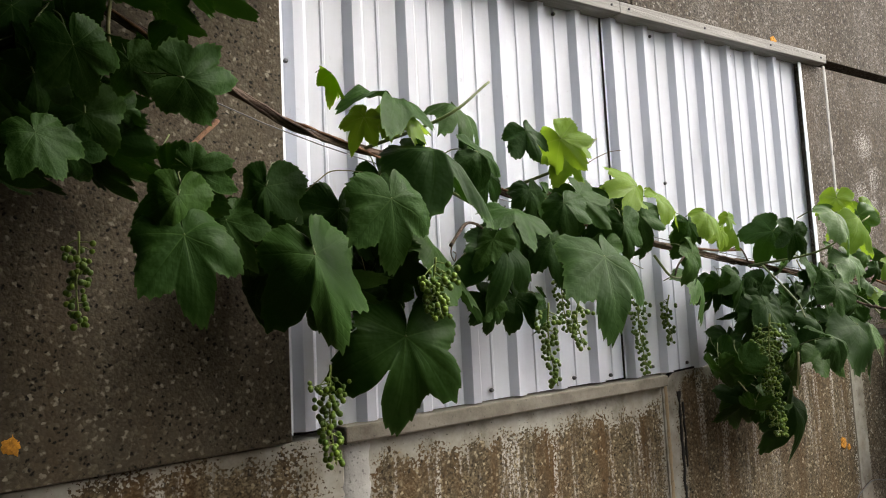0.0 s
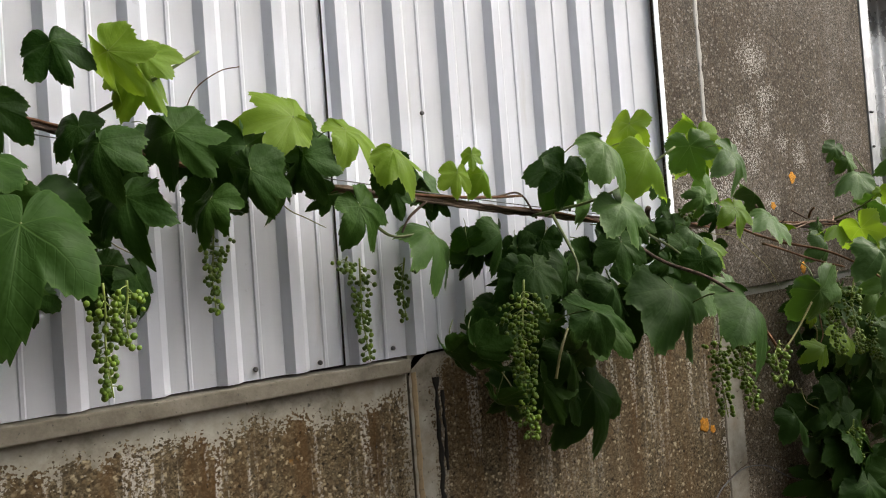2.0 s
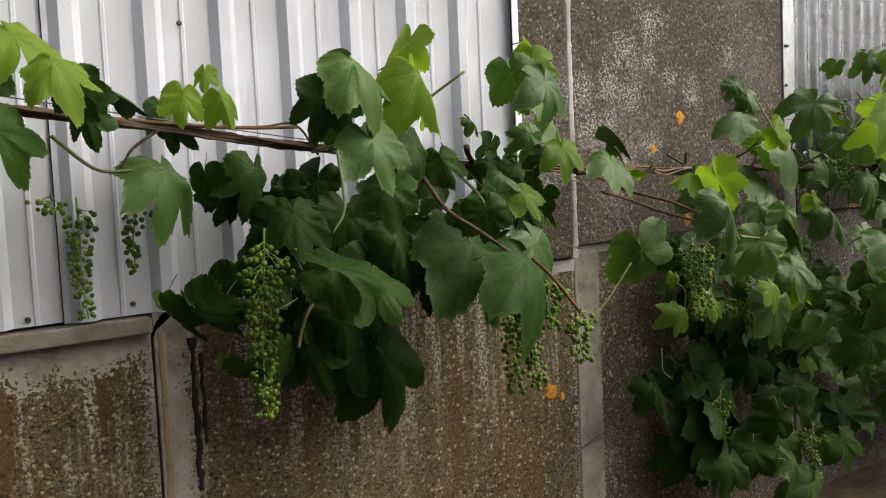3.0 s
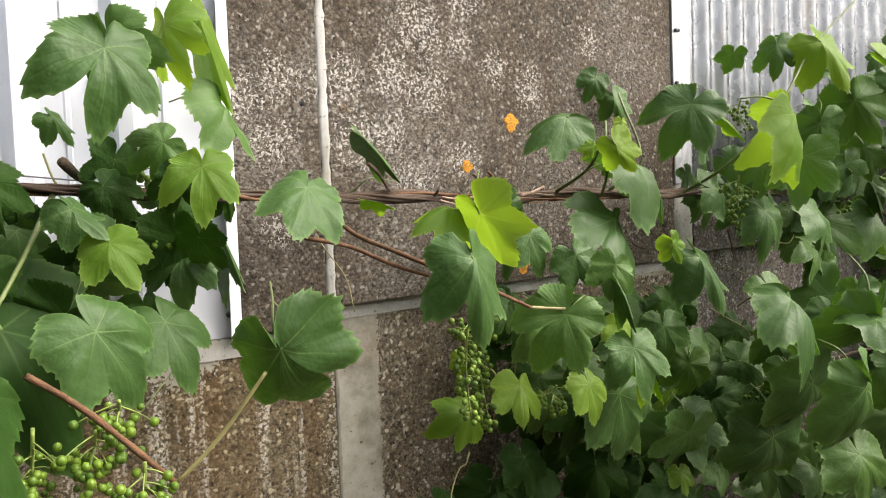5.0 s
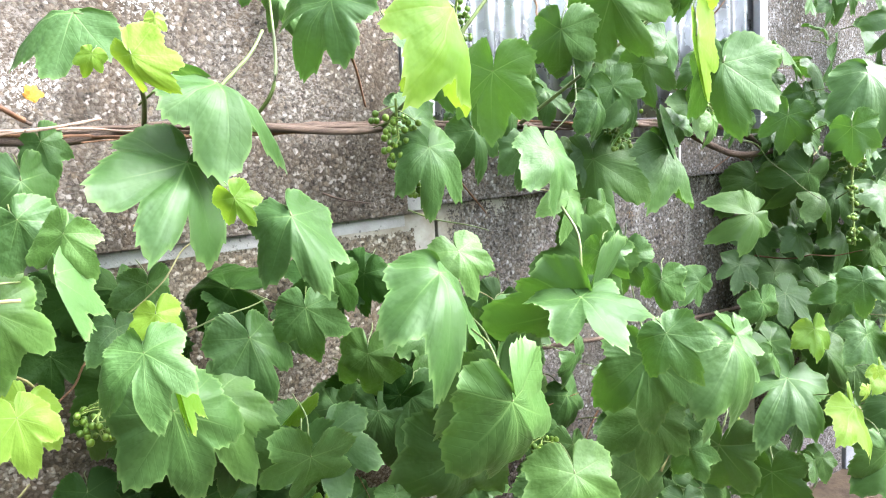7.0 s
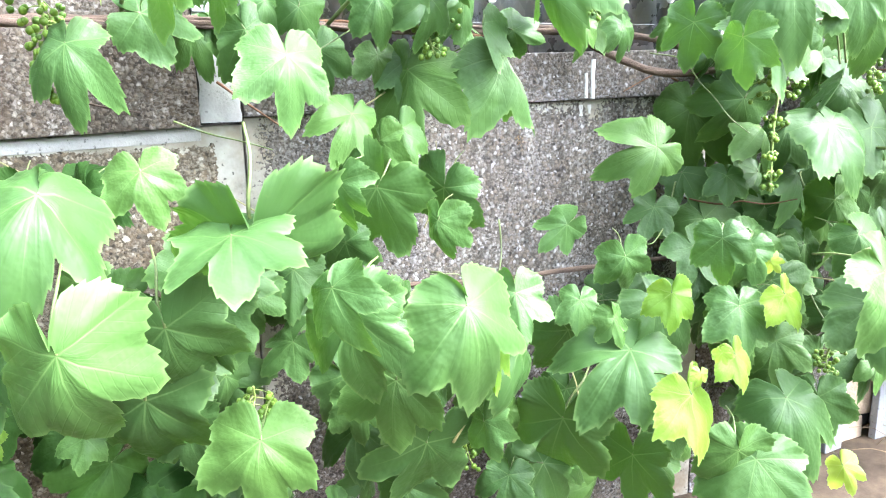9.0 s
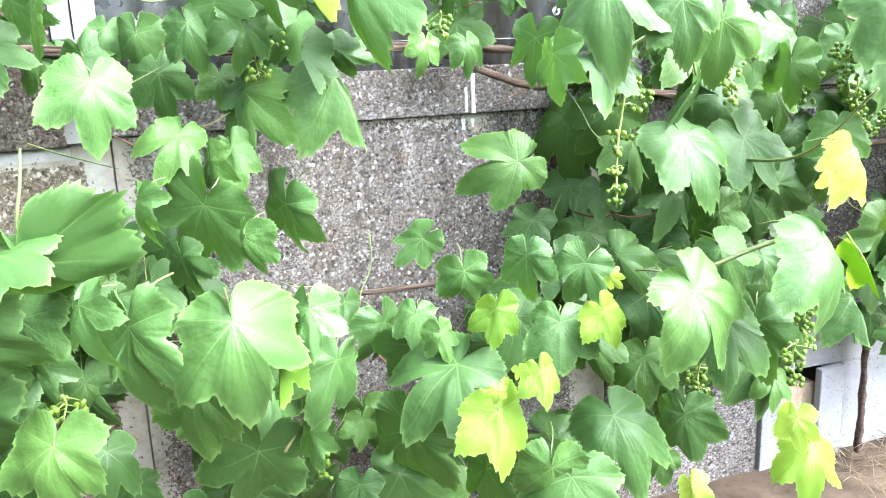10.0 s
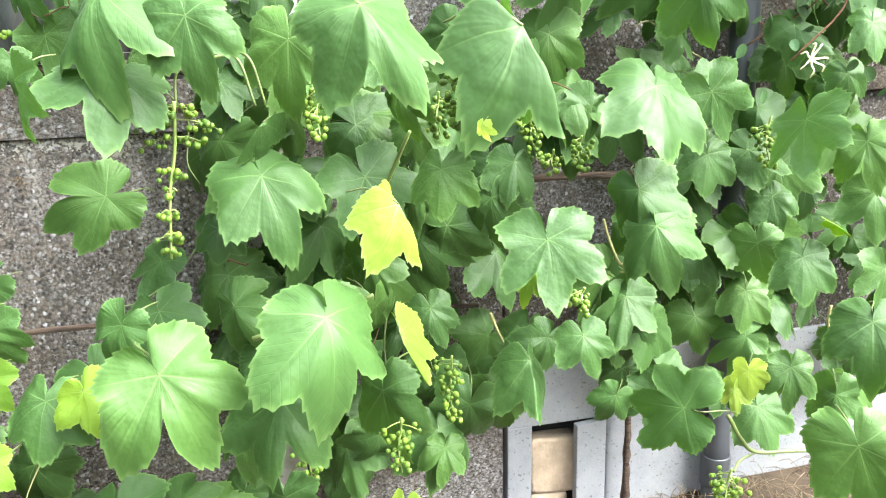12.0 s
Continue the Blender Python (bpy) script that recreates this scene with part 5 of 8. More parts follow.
leaf("m", 3.195, -0.20, 0.753, 0.109, 9, -32, 19)
leaf("m", 2.838, -0.15, 1.028, 0.070, -8, 12, 1, 8)
leaf("m", 3.700, -0.30, 1.321, 0.075, 27, -22, 7)
leaf("m", 4.221, -0.48, 1.217, 0.082, 2, -67, 8, 8)
leaf("m", 4.271, -0.30, 1.255, 0.090, -10, -49, 8)
leaf("m", 4.337, -0.45, 1.336, 0.145, 10, -41, 36, 5)
leaf("m", 3.665, -0.25, 1.061, 0.075, 10, -51, 9, 8)
leaf("m", 4.428, -0.10, 0.843, 0.087, -1, -50, 34, 8)
leaf("m", 3.617, -0.45, 0.713, 0.117, -5, -32, 21)
leaf("m", 3.796, -0.50, 0.842, 0.085, 9, -32, 34)
leaf("y", 3.752, -0.52, 0.813, 0.106, -0, -27, 40, 7)
leaf("m", 4.140, -0.55, 0.902, 0.071, 4, -45, 25)
leaf("m", 4.132, -0.35, 0.426, 0.116, 3, -62, 15)
leaf("m", 3.786, -0.40, 0.589, 0.071, 23, -57, 18, 8)
leaf("m", 4.195, -0.60, 0.528, 0.133, -2, -54, 38)
leaf("m", 3.167, -0.30, 0.643, 0.056, -14, -4, 33, 8)
leaf("y", 3.040, -0.30, 0.663, 0.046, 4, -28, 42)
leaf("m", 3.883, -0.30, 0.414, 0.081, -7, -35, 36)
leaf("m", 3.312, -0.30, 0.641, 0.094, 19, -31, 33)
leaf("m", 4.074, -0.24, 1.257, 0.059, -11, 6, 21, 10)
leaf("m", 4.156, -0.24, 1.252, 0.057, 9, 4, 21, 9)
leaf("m", 4.450, -0.50, 1.300, 0.108, 11, -9, 22, 3)
leaf("m", 4.657, -0.73, 1.293, 0.131, 30, -3, 32, 4)
leaf("m", 5.202, -0.45, 1.188, 0.145, -6, -1, 42, 14)
leaf("m", 4.808, -0.31, 1.133, 0.084, 17, -15, 21, 10)
leaf("m", 4.999, -0.30, 1.053, 0.084, -17, -8, 36, 2)
leaf("m", 5.195, -0.42, 1.006, 0.115, 27, -42, 14, 4)
leaf("m", 4.953, -0.58, 0.964, 0.114, 2, -7, 38, 12)
leaf("m", 5.097, -0.41, 0.735, 0.080, 15, -19, 33, 1)
leaf("t", 4.716, -0.62, 1.040, 0.100, 14, 45, 28, 15)
leaf("m", 4.602, -0.68, 0.906, 0.145, -2, 17, 35, 5)
leaf("y", 4.703, -0.66, 0.866, 0.083, 27, -29, 16, 7)
leaf("m", 4.535, -0.53, 0.739, 0.131, -5, -25, 42, 2)
leaf("m", 5.014, -0.35, 0.675, 0.119, -10, 10, 48, 15)
leaf("m", 5.318, -0.30, 0.545, 0.091, -7, -18, 30)
leaf("m", 5.306, -0.43, 0.569, 0.144, -82, -59, 22, 12)
leaf("m", 4.854, -0.30, 0.488, 0.075, -10, -9, 42)
leaf("t", 5.431, -0.45, 0.640, 0.061, 7, -52, 13)
leaf("y", 4.960, -0.50, 0.887, 0.052, -19, -26, 40)
leaf("t", 4.846, -0.60, 1.141, 0.024, 3, -49, -1)
leaf("m", 4.828, -0.10, 0.935, 0.097, 8, -2, 10)
leaf("m", 4.923, -0.55, 1.282, 0.182, 11, 28, 34, 15)
leaf("m", 5.374, -0.36, 1.174, 0.110, 31, -1, 5, 12)
leaf("m", 5.659, -0.20, 1.241, 0.084, 6, -46, 13)
leaf("m", 5.471, -0.50, 1.125, 0.110, 19, -79, 37, 12)
leaf("m", 5.560, -0.25, 1.137, 0.099, 24, -45, 23)
leaf("m", 5.412, -0.30, 1.049, 0.089, -3, -22, 20, 14)
leaf("m", 5.216, -0.45, 0.943, 0.118, 19, -37, 26)
leaf("m", 5.477, -0.20, 0.841, 0.129, 6, -23, 33)
leaf("m", 5.525, -0.46, 0.863, 0.096, 3, -36, 30, 14)
leaf("m", 5.565, -0.25, 0.735, 0.096, -5, -34, 33, 14)
leaf("m", 5.546, -0.30, 0.856, 0.093, 14, -41, 13)
leaf("m", 5.503, -0.48, 0.650, 0.086, -3, -28, 34)
leaf("t", 5.410, -0.44, 0.598, 0.053, 7, -46, 19)
leaf("m", 5.538, -0.35, 0.505, 0.107, 18, -29, 33)
leaf("m", 5.275, -0.25, 0.699, 0.094, 2, -29, 17)
leaf("m", 5.473, -0.20, 0.669, 0.100, 11, -24, 12)
leaf("m", 5.562, -0.60, 0.774, 0.121, 6, -47, 34)
leaf("m", 5.459, -0.70, 0.601, 0.135, 21, -38, 24)
leaf("m", 5.606, -0.50, 1.082, 0.095, 16, -52, 24)
leaf("m", 5.637, -0.50, 0.987, 0.093, 2, -40, 33)
leaf("m", 5.641, -0.40, 1.202, 0.069, 11, -26, 12)
leaf("m", 5.639, -0.45, 1.292, 0.074, 7, -26, 21)
leaf("m", 5.159, -0.20, 1.079, 0.079, 2, -31, 11)
leaf("m", 4.955, -0.30, 0.988, 0.099, 4, -36, 14)
leaf("y", 5.557, -0.50, 0.929, 0.047, 59, -21, 9, 7)
leaf("m", 5.227, -0.30, 0.551, 0.069, -29, -25, 22)
leaf("m", 5.552, -0.15, 1.084, 0.107, 7, -49, 17)
leaf("m", 5.406, -0.20, 1.105, 0.087, 12, -42, -2)
leaf("m", 5.680, -0.30, 1.181, 0.071, 25, -52, 14)
leaf("m", 5.693, -0.40, 0.532, 0.099, 4, -40, 16)
leaf("m", 2.584, -0.46, 1.066, 0.105, -34, -47, 22, 6)
leaf("m", 2.665, -0.40, 1.153, 0.067, 33, -16, 16, 2)
leaf("y", 2.808, -0.36, 1.017, 0.054, -3, -14, 29, 8)
leaf("y", 2.640, -0.45, 0.942, 0.062, 7, 5, 34, 3)
leaf("m", 2.966, -0.23, 0.934, 0.110, 13, 0, 22, 2)
leaf("m", 3.298, -0.44, 0.840, 0.156, 9, -8, -14, 1)
leaf("m", 3.417, -0.50, 0.965, 0.187, 0, -13, -33, 5)
leaf("m", 3.287, -0.35, 1.044, 0.081, 14, -14, 30, 1)
leaf("m", 3.260, -0.37, 0.713, 0.167, -8, -23, -7, 1)
leaf("m", 4.355, -0.35, 0.677, 0.103, 23, -50, 22, 4)
leaf("m", 4.763, -0.35, 1.264, 0.091, 14, 4, 34, 1)
leaf("m", 2.597, -0.36, 1.190, 0.068, 19, -8, 30, 3)
leaf("m", 3.015, -0.29, 0.755, 0.113, -6, -7, -21, 1)
leaf("m", 3.006, -0.35, 0.767, 0.109, -4, -3, -18, 12)

# smaller leaves behind, in the shade of the canopy; tone "d" has shade in its colour
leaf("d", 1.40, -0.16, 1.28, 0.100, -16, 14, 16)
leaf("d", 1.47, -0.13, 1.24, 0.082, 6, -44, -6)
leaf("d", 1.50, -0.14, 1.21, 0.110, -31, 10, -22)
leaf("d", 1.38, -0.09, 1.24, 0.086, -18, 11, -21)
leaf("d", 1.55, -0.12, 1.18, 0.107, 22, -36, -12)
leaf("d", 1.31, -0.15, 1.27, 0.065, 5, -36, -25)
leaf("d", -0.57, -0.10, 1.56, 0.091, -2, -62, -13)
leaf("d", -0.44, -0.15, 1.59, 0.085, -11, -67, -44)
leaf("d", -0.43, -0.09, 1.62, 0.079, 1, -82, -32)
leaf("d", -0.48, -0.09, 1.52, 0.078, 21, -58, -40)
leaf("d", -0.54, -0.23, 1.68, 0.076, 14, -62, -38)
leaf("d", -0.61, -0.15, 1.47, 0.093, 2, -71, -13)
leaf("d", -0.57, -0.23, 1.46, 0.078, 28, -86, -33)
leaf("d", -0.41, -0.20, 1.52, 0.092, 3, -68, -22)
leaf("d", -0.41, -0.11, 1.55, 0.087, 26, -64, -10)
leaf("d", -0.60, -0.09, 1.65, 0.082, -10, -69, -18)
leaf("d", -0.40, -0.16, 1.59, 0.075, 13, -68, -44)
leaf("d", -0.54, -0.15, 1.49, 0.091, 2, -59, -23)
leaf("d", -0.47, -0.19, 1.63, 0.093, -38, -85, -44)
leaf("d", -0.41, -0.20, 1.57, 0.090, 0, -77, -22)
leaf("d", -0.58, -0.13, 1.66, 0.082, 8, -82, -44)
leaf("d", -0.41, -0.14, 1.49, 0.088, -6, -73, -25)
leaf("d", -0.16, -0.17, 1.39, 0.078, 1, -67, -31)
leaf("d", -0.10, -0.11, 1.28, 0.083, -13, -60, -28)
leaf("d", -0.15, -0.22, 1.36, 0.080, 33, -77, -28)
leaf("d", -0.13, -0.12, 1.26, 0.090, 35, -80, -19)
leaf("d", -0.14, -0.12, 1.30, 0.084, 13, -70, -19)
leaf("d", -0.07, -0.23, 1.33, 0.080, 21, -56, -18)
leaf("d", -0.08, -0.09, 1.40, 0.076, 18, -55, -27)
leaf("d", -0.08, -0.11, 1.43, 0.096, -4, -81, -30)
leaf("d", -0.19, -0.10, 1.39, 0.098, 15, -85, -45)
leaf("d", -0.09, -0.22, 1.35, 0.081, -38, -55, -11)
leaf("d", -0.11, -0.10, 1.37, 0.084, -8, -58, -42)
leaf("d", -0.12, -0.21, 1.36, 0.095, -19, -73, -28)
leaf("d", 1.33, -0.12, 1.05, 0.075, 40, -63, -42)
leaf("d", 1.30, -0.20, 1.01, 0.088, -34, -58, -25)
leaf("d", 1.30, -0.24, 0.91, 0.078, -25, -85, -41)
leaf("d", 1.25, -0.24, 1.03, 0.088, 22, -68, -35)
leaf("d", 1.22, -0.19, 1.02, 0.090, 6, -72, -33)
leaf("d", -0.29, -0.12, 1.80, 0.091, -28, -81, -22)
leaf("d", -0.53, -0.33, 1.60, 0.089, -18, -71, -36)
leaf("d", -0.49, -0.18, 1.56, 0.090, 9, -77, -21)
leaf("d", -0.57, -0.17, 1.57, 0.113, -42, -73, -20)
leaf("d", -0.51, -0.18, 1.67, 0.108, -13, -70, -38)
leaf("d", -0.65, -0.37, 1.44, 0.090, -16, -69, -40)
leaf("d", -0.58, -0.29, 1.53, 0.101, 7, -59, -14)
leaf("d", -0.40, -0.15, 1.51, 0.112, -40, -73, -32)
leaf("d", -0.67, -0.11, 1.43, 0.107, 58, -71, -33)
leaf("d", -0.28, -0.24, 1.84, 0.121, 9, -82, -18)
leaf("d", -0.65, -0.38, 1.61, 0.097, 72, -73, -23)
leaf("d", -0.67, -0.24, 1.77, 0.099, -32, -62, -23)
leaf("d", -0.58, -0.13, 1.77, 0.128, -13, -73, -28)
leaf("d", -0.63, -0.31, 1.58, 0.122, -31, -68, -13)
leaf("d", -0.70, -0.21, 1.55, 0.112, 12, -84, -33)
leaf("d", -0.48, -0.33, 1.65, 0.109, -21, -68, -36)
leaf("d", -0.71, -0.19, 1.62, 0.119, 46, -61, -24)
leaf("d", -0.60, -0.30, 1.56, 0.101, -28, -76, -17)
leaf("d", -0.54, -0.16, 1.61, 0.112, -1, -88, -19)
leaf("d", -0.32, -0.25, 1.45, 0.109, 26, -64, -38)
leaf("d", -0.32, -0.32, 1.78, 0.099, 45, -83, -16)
leaf("d", -0.57, -0.36, 1.78, 0.092, -5, -58, -22)
leaf("d", -0.60, -0.38, 1.81, 0.117, 42, -87, -31)
leaf("d", -0.44, -0.36, 1.73, 0.109, 77, -64, -40)
leaf("d", -0.34, -0.22, 1.67, 0.102, 9, -62, -13)
leaf("d", -0.59, -0.21, 1.64, 0.125, 11, -80, -25)
leaf("d", 0.07, -0.11, 1.29, 0.107, 90, -69, -17)
leaf("d", 0.10, -0.24, 1.32, 0.101, -11, -59, -12)
leaf("d", -0.03, -0.24, 1.29, 0.091, 19, -76, -18)
leaf("d", 0.05, -0.18, 1.25, 0.105, -38, -63, -27)
leaf("d", 0.04, -0.19, 1.38, 0.108, 47, -76, -17)
leaf("d", -0.03, -0.19, 1.22, 0.078, -6, -63, -22)
leaf("d", 0.06, -0.15, 1.28, 0.083, -9, -74, -36)
leaf("d", -0.11, -0.24, 1.34, 0.081, -7, -60, -29)
leaf("d", 0.08, -0.16, 1.36, 0.084, -51, -85, -39)
leaf("d", 0.01, -0.13, 1.29, 0.109, 72, -84, -25)
leaf("d", 0.87, -0.16, 1.43, 0.098, -8, 29, 21)
leaf("d", 0.56, -0.15, 1.39, 0.100, -39, -29, 9)
leaf("d", 0.21, -0.08, 1.27, 0.069, -52, -40, 5)
leaf("d", 0.93, -0.18, 1.46, 0.090, -38, 19, 4)
leaf("d", 0.79, -0.14, 1.40, 0.080, -18, 27, -8)
leaf("d", 0.22, -0.14, 1.42, 0.084, 11, 19, 12)
leaf("d", 0.26, -0.11, 1.51, 0.085, -19, -11, -3)
leaf("d", 0.57, -0.12, 1.40, 0.097, 19, -24, 2)
leaf("d", 0.72, -0.07, 1.49, 0.065, -58, -4, -11)
leaf("d", 0.55, -0.06, 1.45, 0.064, 0, 26, -6)
leaf("d", 0.59, -0.15, 1.23, 0.084, 31, 34, 11)
leaf("d", 0.52, -0.09, 1.32, 0.064, 3, -11, -5)
leaf("d", 0.47, -0.10, 1.33, 0.089, 30, 31, -29)
leaf("d", 0.91, -0.10, 1.50, 0.066, -12, -3, 21)
leaf("d", 0.65, -0.11, 1.50, 0.076, 38, 14, 2)
leaf("d", 0.42, -0.16, 1.22, 0.073, -4, -6, -11)
leaf("d", 0.77, -0.10, 1.47, 0.071, 13, -36, 2)
leaf("d", 0.94, -0.13, 1.49, 0.070, 37, 10, -16)
leaf("d", 0.93, -0.10, 1.51, 0.099, 25, -33, 9)
leaf("d", 0.74, -0.14, 1.38, 0.084, 6, -15, -13)
leaf("d", 0.24, -0.17, 1.25, 0.065, -8, -10, 16)
leaf("d", 0.23, -0.10, 1.32, 0.083, -1, 14, 3)
leaf("d", 0.76, -0.07, 1.44, 0.071, -35, -5, 11)
leaf("d", 0.73, -0.08, 1.47, 0.082, -6, -7, 9)
leaf("d", 0.15, -0.13, 1.51, 0.095, 26, -27, -17)
leaf("d", 0.39, -0.16, 1.25, 0.067, 55, -30, 18)
leaf("d", 0.58, -0.15, 1.44, 0.060, -36, -43, -8)
leaf("d", 0.54, -0.10, 1.24, 0.095, 38, -23, 11)
leaf("d", 1.27, -0.08, 1.37, 0.059, 44, -20, 12)
leaf("m", 1.25, -0.08, 1.41, 0.070, 12, -19, 16)
leaf("d", 0.96, -0.17, 1.37, 0.053, -42, 14, -25)
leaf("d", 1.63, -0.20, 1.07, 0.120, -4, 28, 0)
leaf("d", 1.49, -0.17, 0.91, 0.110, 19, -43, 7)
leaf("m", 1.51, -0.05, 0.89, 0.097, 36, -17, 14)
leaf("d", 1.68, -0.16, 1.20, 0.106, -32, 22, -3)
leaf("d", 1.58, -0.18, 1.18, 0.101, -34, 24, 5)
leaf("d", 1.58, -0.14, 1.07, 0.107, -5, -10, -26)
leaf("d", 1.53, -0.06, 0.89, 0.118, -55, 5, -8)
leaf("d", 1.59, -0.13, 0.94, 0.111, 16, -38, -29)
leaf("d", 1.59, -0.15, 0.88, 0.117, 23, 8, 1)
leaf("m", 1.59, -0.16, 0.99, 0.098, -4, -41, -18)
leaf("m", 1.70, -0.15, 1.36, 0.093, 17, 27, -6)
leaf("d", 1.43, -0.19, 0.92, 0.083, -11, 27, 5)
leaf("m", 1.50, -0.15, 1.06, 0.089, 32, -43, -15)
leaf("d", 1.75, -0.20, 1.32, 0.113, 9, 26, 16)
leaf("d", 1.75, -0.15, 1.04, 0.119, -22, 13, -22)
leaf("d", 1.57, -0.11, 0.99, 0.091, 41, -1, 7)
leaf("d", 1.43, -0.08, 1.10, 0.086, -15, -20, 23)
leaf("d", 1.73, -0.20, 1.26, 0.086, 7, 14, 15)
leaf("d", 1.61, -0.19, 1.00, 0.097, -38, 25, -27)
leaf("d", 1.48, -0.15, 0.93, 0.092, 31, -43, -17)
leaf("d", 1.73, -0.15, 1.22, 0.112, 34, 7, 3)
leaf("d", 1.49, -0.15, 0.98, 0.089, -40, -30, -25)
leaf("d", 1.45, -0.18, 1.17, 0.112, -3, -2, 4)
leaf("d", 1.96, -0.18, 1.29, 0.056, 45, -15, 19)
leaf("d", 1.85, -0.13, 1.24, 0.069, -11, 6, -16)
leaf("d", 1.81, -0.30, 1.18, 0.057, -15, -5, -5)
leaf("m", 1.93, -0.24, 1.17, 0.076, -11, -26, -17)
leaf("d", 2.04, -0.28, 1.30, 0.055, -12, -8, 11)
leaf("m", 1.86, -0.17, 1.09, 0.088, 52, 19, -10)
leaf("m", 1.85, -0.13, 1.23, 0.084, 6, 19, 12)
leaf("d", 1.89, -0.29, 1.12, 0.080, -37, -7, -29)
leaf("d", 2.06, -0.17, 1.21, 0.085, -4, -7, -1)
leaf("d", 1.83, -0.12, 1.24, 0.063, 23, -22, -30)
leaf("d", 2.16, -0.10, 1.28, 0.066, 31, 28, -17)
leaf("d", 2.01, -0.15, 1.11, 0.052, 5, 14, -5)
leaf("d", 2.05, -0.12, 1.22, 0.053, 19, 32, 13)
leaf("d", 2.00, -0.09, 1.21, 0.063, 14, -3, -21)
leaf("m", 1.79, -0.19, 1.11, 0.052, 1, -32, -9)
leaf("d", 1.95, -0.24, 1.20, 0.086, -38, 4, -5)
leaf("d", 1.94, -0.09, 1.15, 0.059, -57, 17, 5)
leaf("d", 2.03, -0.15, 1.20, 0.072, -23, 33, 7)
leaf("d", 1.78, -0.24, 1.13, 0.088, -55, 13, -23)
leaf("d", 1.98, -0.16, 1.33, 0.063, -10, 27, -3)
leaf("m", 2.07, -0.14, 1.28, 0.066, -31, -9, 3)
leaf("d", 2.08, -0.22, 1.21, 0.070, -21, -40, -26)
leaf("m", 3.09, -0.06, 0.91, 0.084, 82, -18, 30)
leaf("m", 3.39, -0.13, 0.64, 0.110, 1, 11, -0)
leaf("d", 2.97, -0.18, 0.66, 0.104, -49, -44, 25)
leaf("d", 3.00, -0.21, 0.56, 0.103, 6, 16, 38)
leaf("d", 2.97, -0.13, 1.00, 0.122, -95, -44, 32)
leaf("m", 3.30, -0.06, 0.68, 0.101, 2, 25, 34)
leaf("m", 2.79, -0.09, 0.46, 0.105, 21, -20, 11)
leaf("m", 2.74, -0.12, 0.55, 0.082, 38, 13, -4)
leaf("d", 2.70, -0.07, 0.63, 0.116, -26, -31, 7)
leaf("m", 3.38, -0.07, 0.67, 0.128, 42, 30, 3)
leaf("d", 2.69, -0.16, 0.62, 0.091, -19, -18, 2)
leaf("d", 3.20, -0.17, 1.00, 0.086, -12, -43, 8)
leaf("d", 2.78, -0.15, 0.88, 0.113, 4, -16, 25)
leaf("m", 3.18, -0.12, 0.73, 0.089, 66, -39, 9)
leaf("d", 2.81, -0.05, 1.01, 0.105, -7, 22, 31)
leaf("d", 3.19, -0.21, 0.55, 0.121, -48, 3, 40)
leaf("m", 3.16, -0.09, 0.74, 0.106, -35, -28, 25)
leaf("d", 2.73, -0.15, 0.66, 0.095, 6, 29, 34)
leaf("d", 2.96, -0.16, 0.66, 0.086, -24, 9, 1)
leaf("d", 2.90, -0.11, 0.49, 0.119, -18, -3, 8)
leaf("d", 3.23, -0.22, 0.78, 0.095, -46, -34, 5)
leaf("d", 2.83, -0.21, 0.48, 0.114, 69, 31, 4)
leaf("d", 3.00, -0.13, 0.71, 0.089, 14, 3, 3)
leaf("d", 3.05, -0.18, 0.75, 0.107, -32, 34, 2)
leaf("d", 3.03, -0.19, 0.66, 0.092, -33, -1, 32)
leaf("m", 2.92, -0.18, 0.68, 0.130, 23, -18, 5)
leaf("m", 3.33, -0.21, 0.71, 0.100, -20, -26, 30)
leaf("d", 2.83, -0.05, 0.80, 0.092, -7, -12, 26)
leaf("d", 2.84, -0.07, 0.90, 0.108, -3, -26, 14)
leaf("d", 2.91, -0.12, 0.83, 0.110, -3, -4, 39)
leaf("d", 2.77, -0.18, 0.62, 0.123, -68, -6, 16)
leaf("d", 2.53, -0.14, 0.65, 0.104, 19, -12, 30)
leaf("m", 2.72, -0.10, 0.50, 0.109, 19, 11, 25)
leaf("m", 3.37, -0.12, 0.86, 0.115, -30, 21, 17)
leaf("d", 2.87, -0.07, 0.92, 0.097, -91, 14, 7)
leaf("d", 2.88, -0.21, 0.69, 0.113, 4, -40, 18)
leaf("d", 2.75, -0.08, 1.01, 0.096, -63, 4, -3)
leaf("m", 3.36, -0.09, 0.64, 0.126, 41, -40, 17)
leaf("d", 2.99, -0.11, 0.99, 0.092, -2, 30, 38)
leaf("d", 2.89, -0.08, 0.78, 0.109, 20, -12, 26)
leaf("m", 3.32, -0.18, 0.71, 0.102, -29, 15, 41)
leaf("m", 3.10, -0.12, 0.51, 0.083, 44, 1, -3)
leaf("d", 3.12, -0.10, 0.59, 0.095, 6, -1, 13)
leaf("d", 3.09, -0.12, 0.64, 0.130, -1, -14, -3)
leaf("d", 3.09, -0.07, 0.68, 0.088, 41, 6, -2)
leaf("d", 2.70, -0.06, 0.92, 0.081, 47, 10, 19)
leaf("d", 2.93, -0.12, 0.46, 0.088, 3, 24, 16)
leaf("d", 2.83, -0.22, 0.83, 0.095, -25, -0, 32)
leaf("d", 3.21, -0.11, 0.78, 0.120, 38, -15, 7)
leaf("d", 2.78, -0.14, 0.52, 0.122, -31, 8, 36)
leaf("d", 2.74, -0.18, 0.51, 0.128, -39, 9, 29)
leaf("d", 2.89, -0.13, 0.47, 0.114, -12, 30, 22)
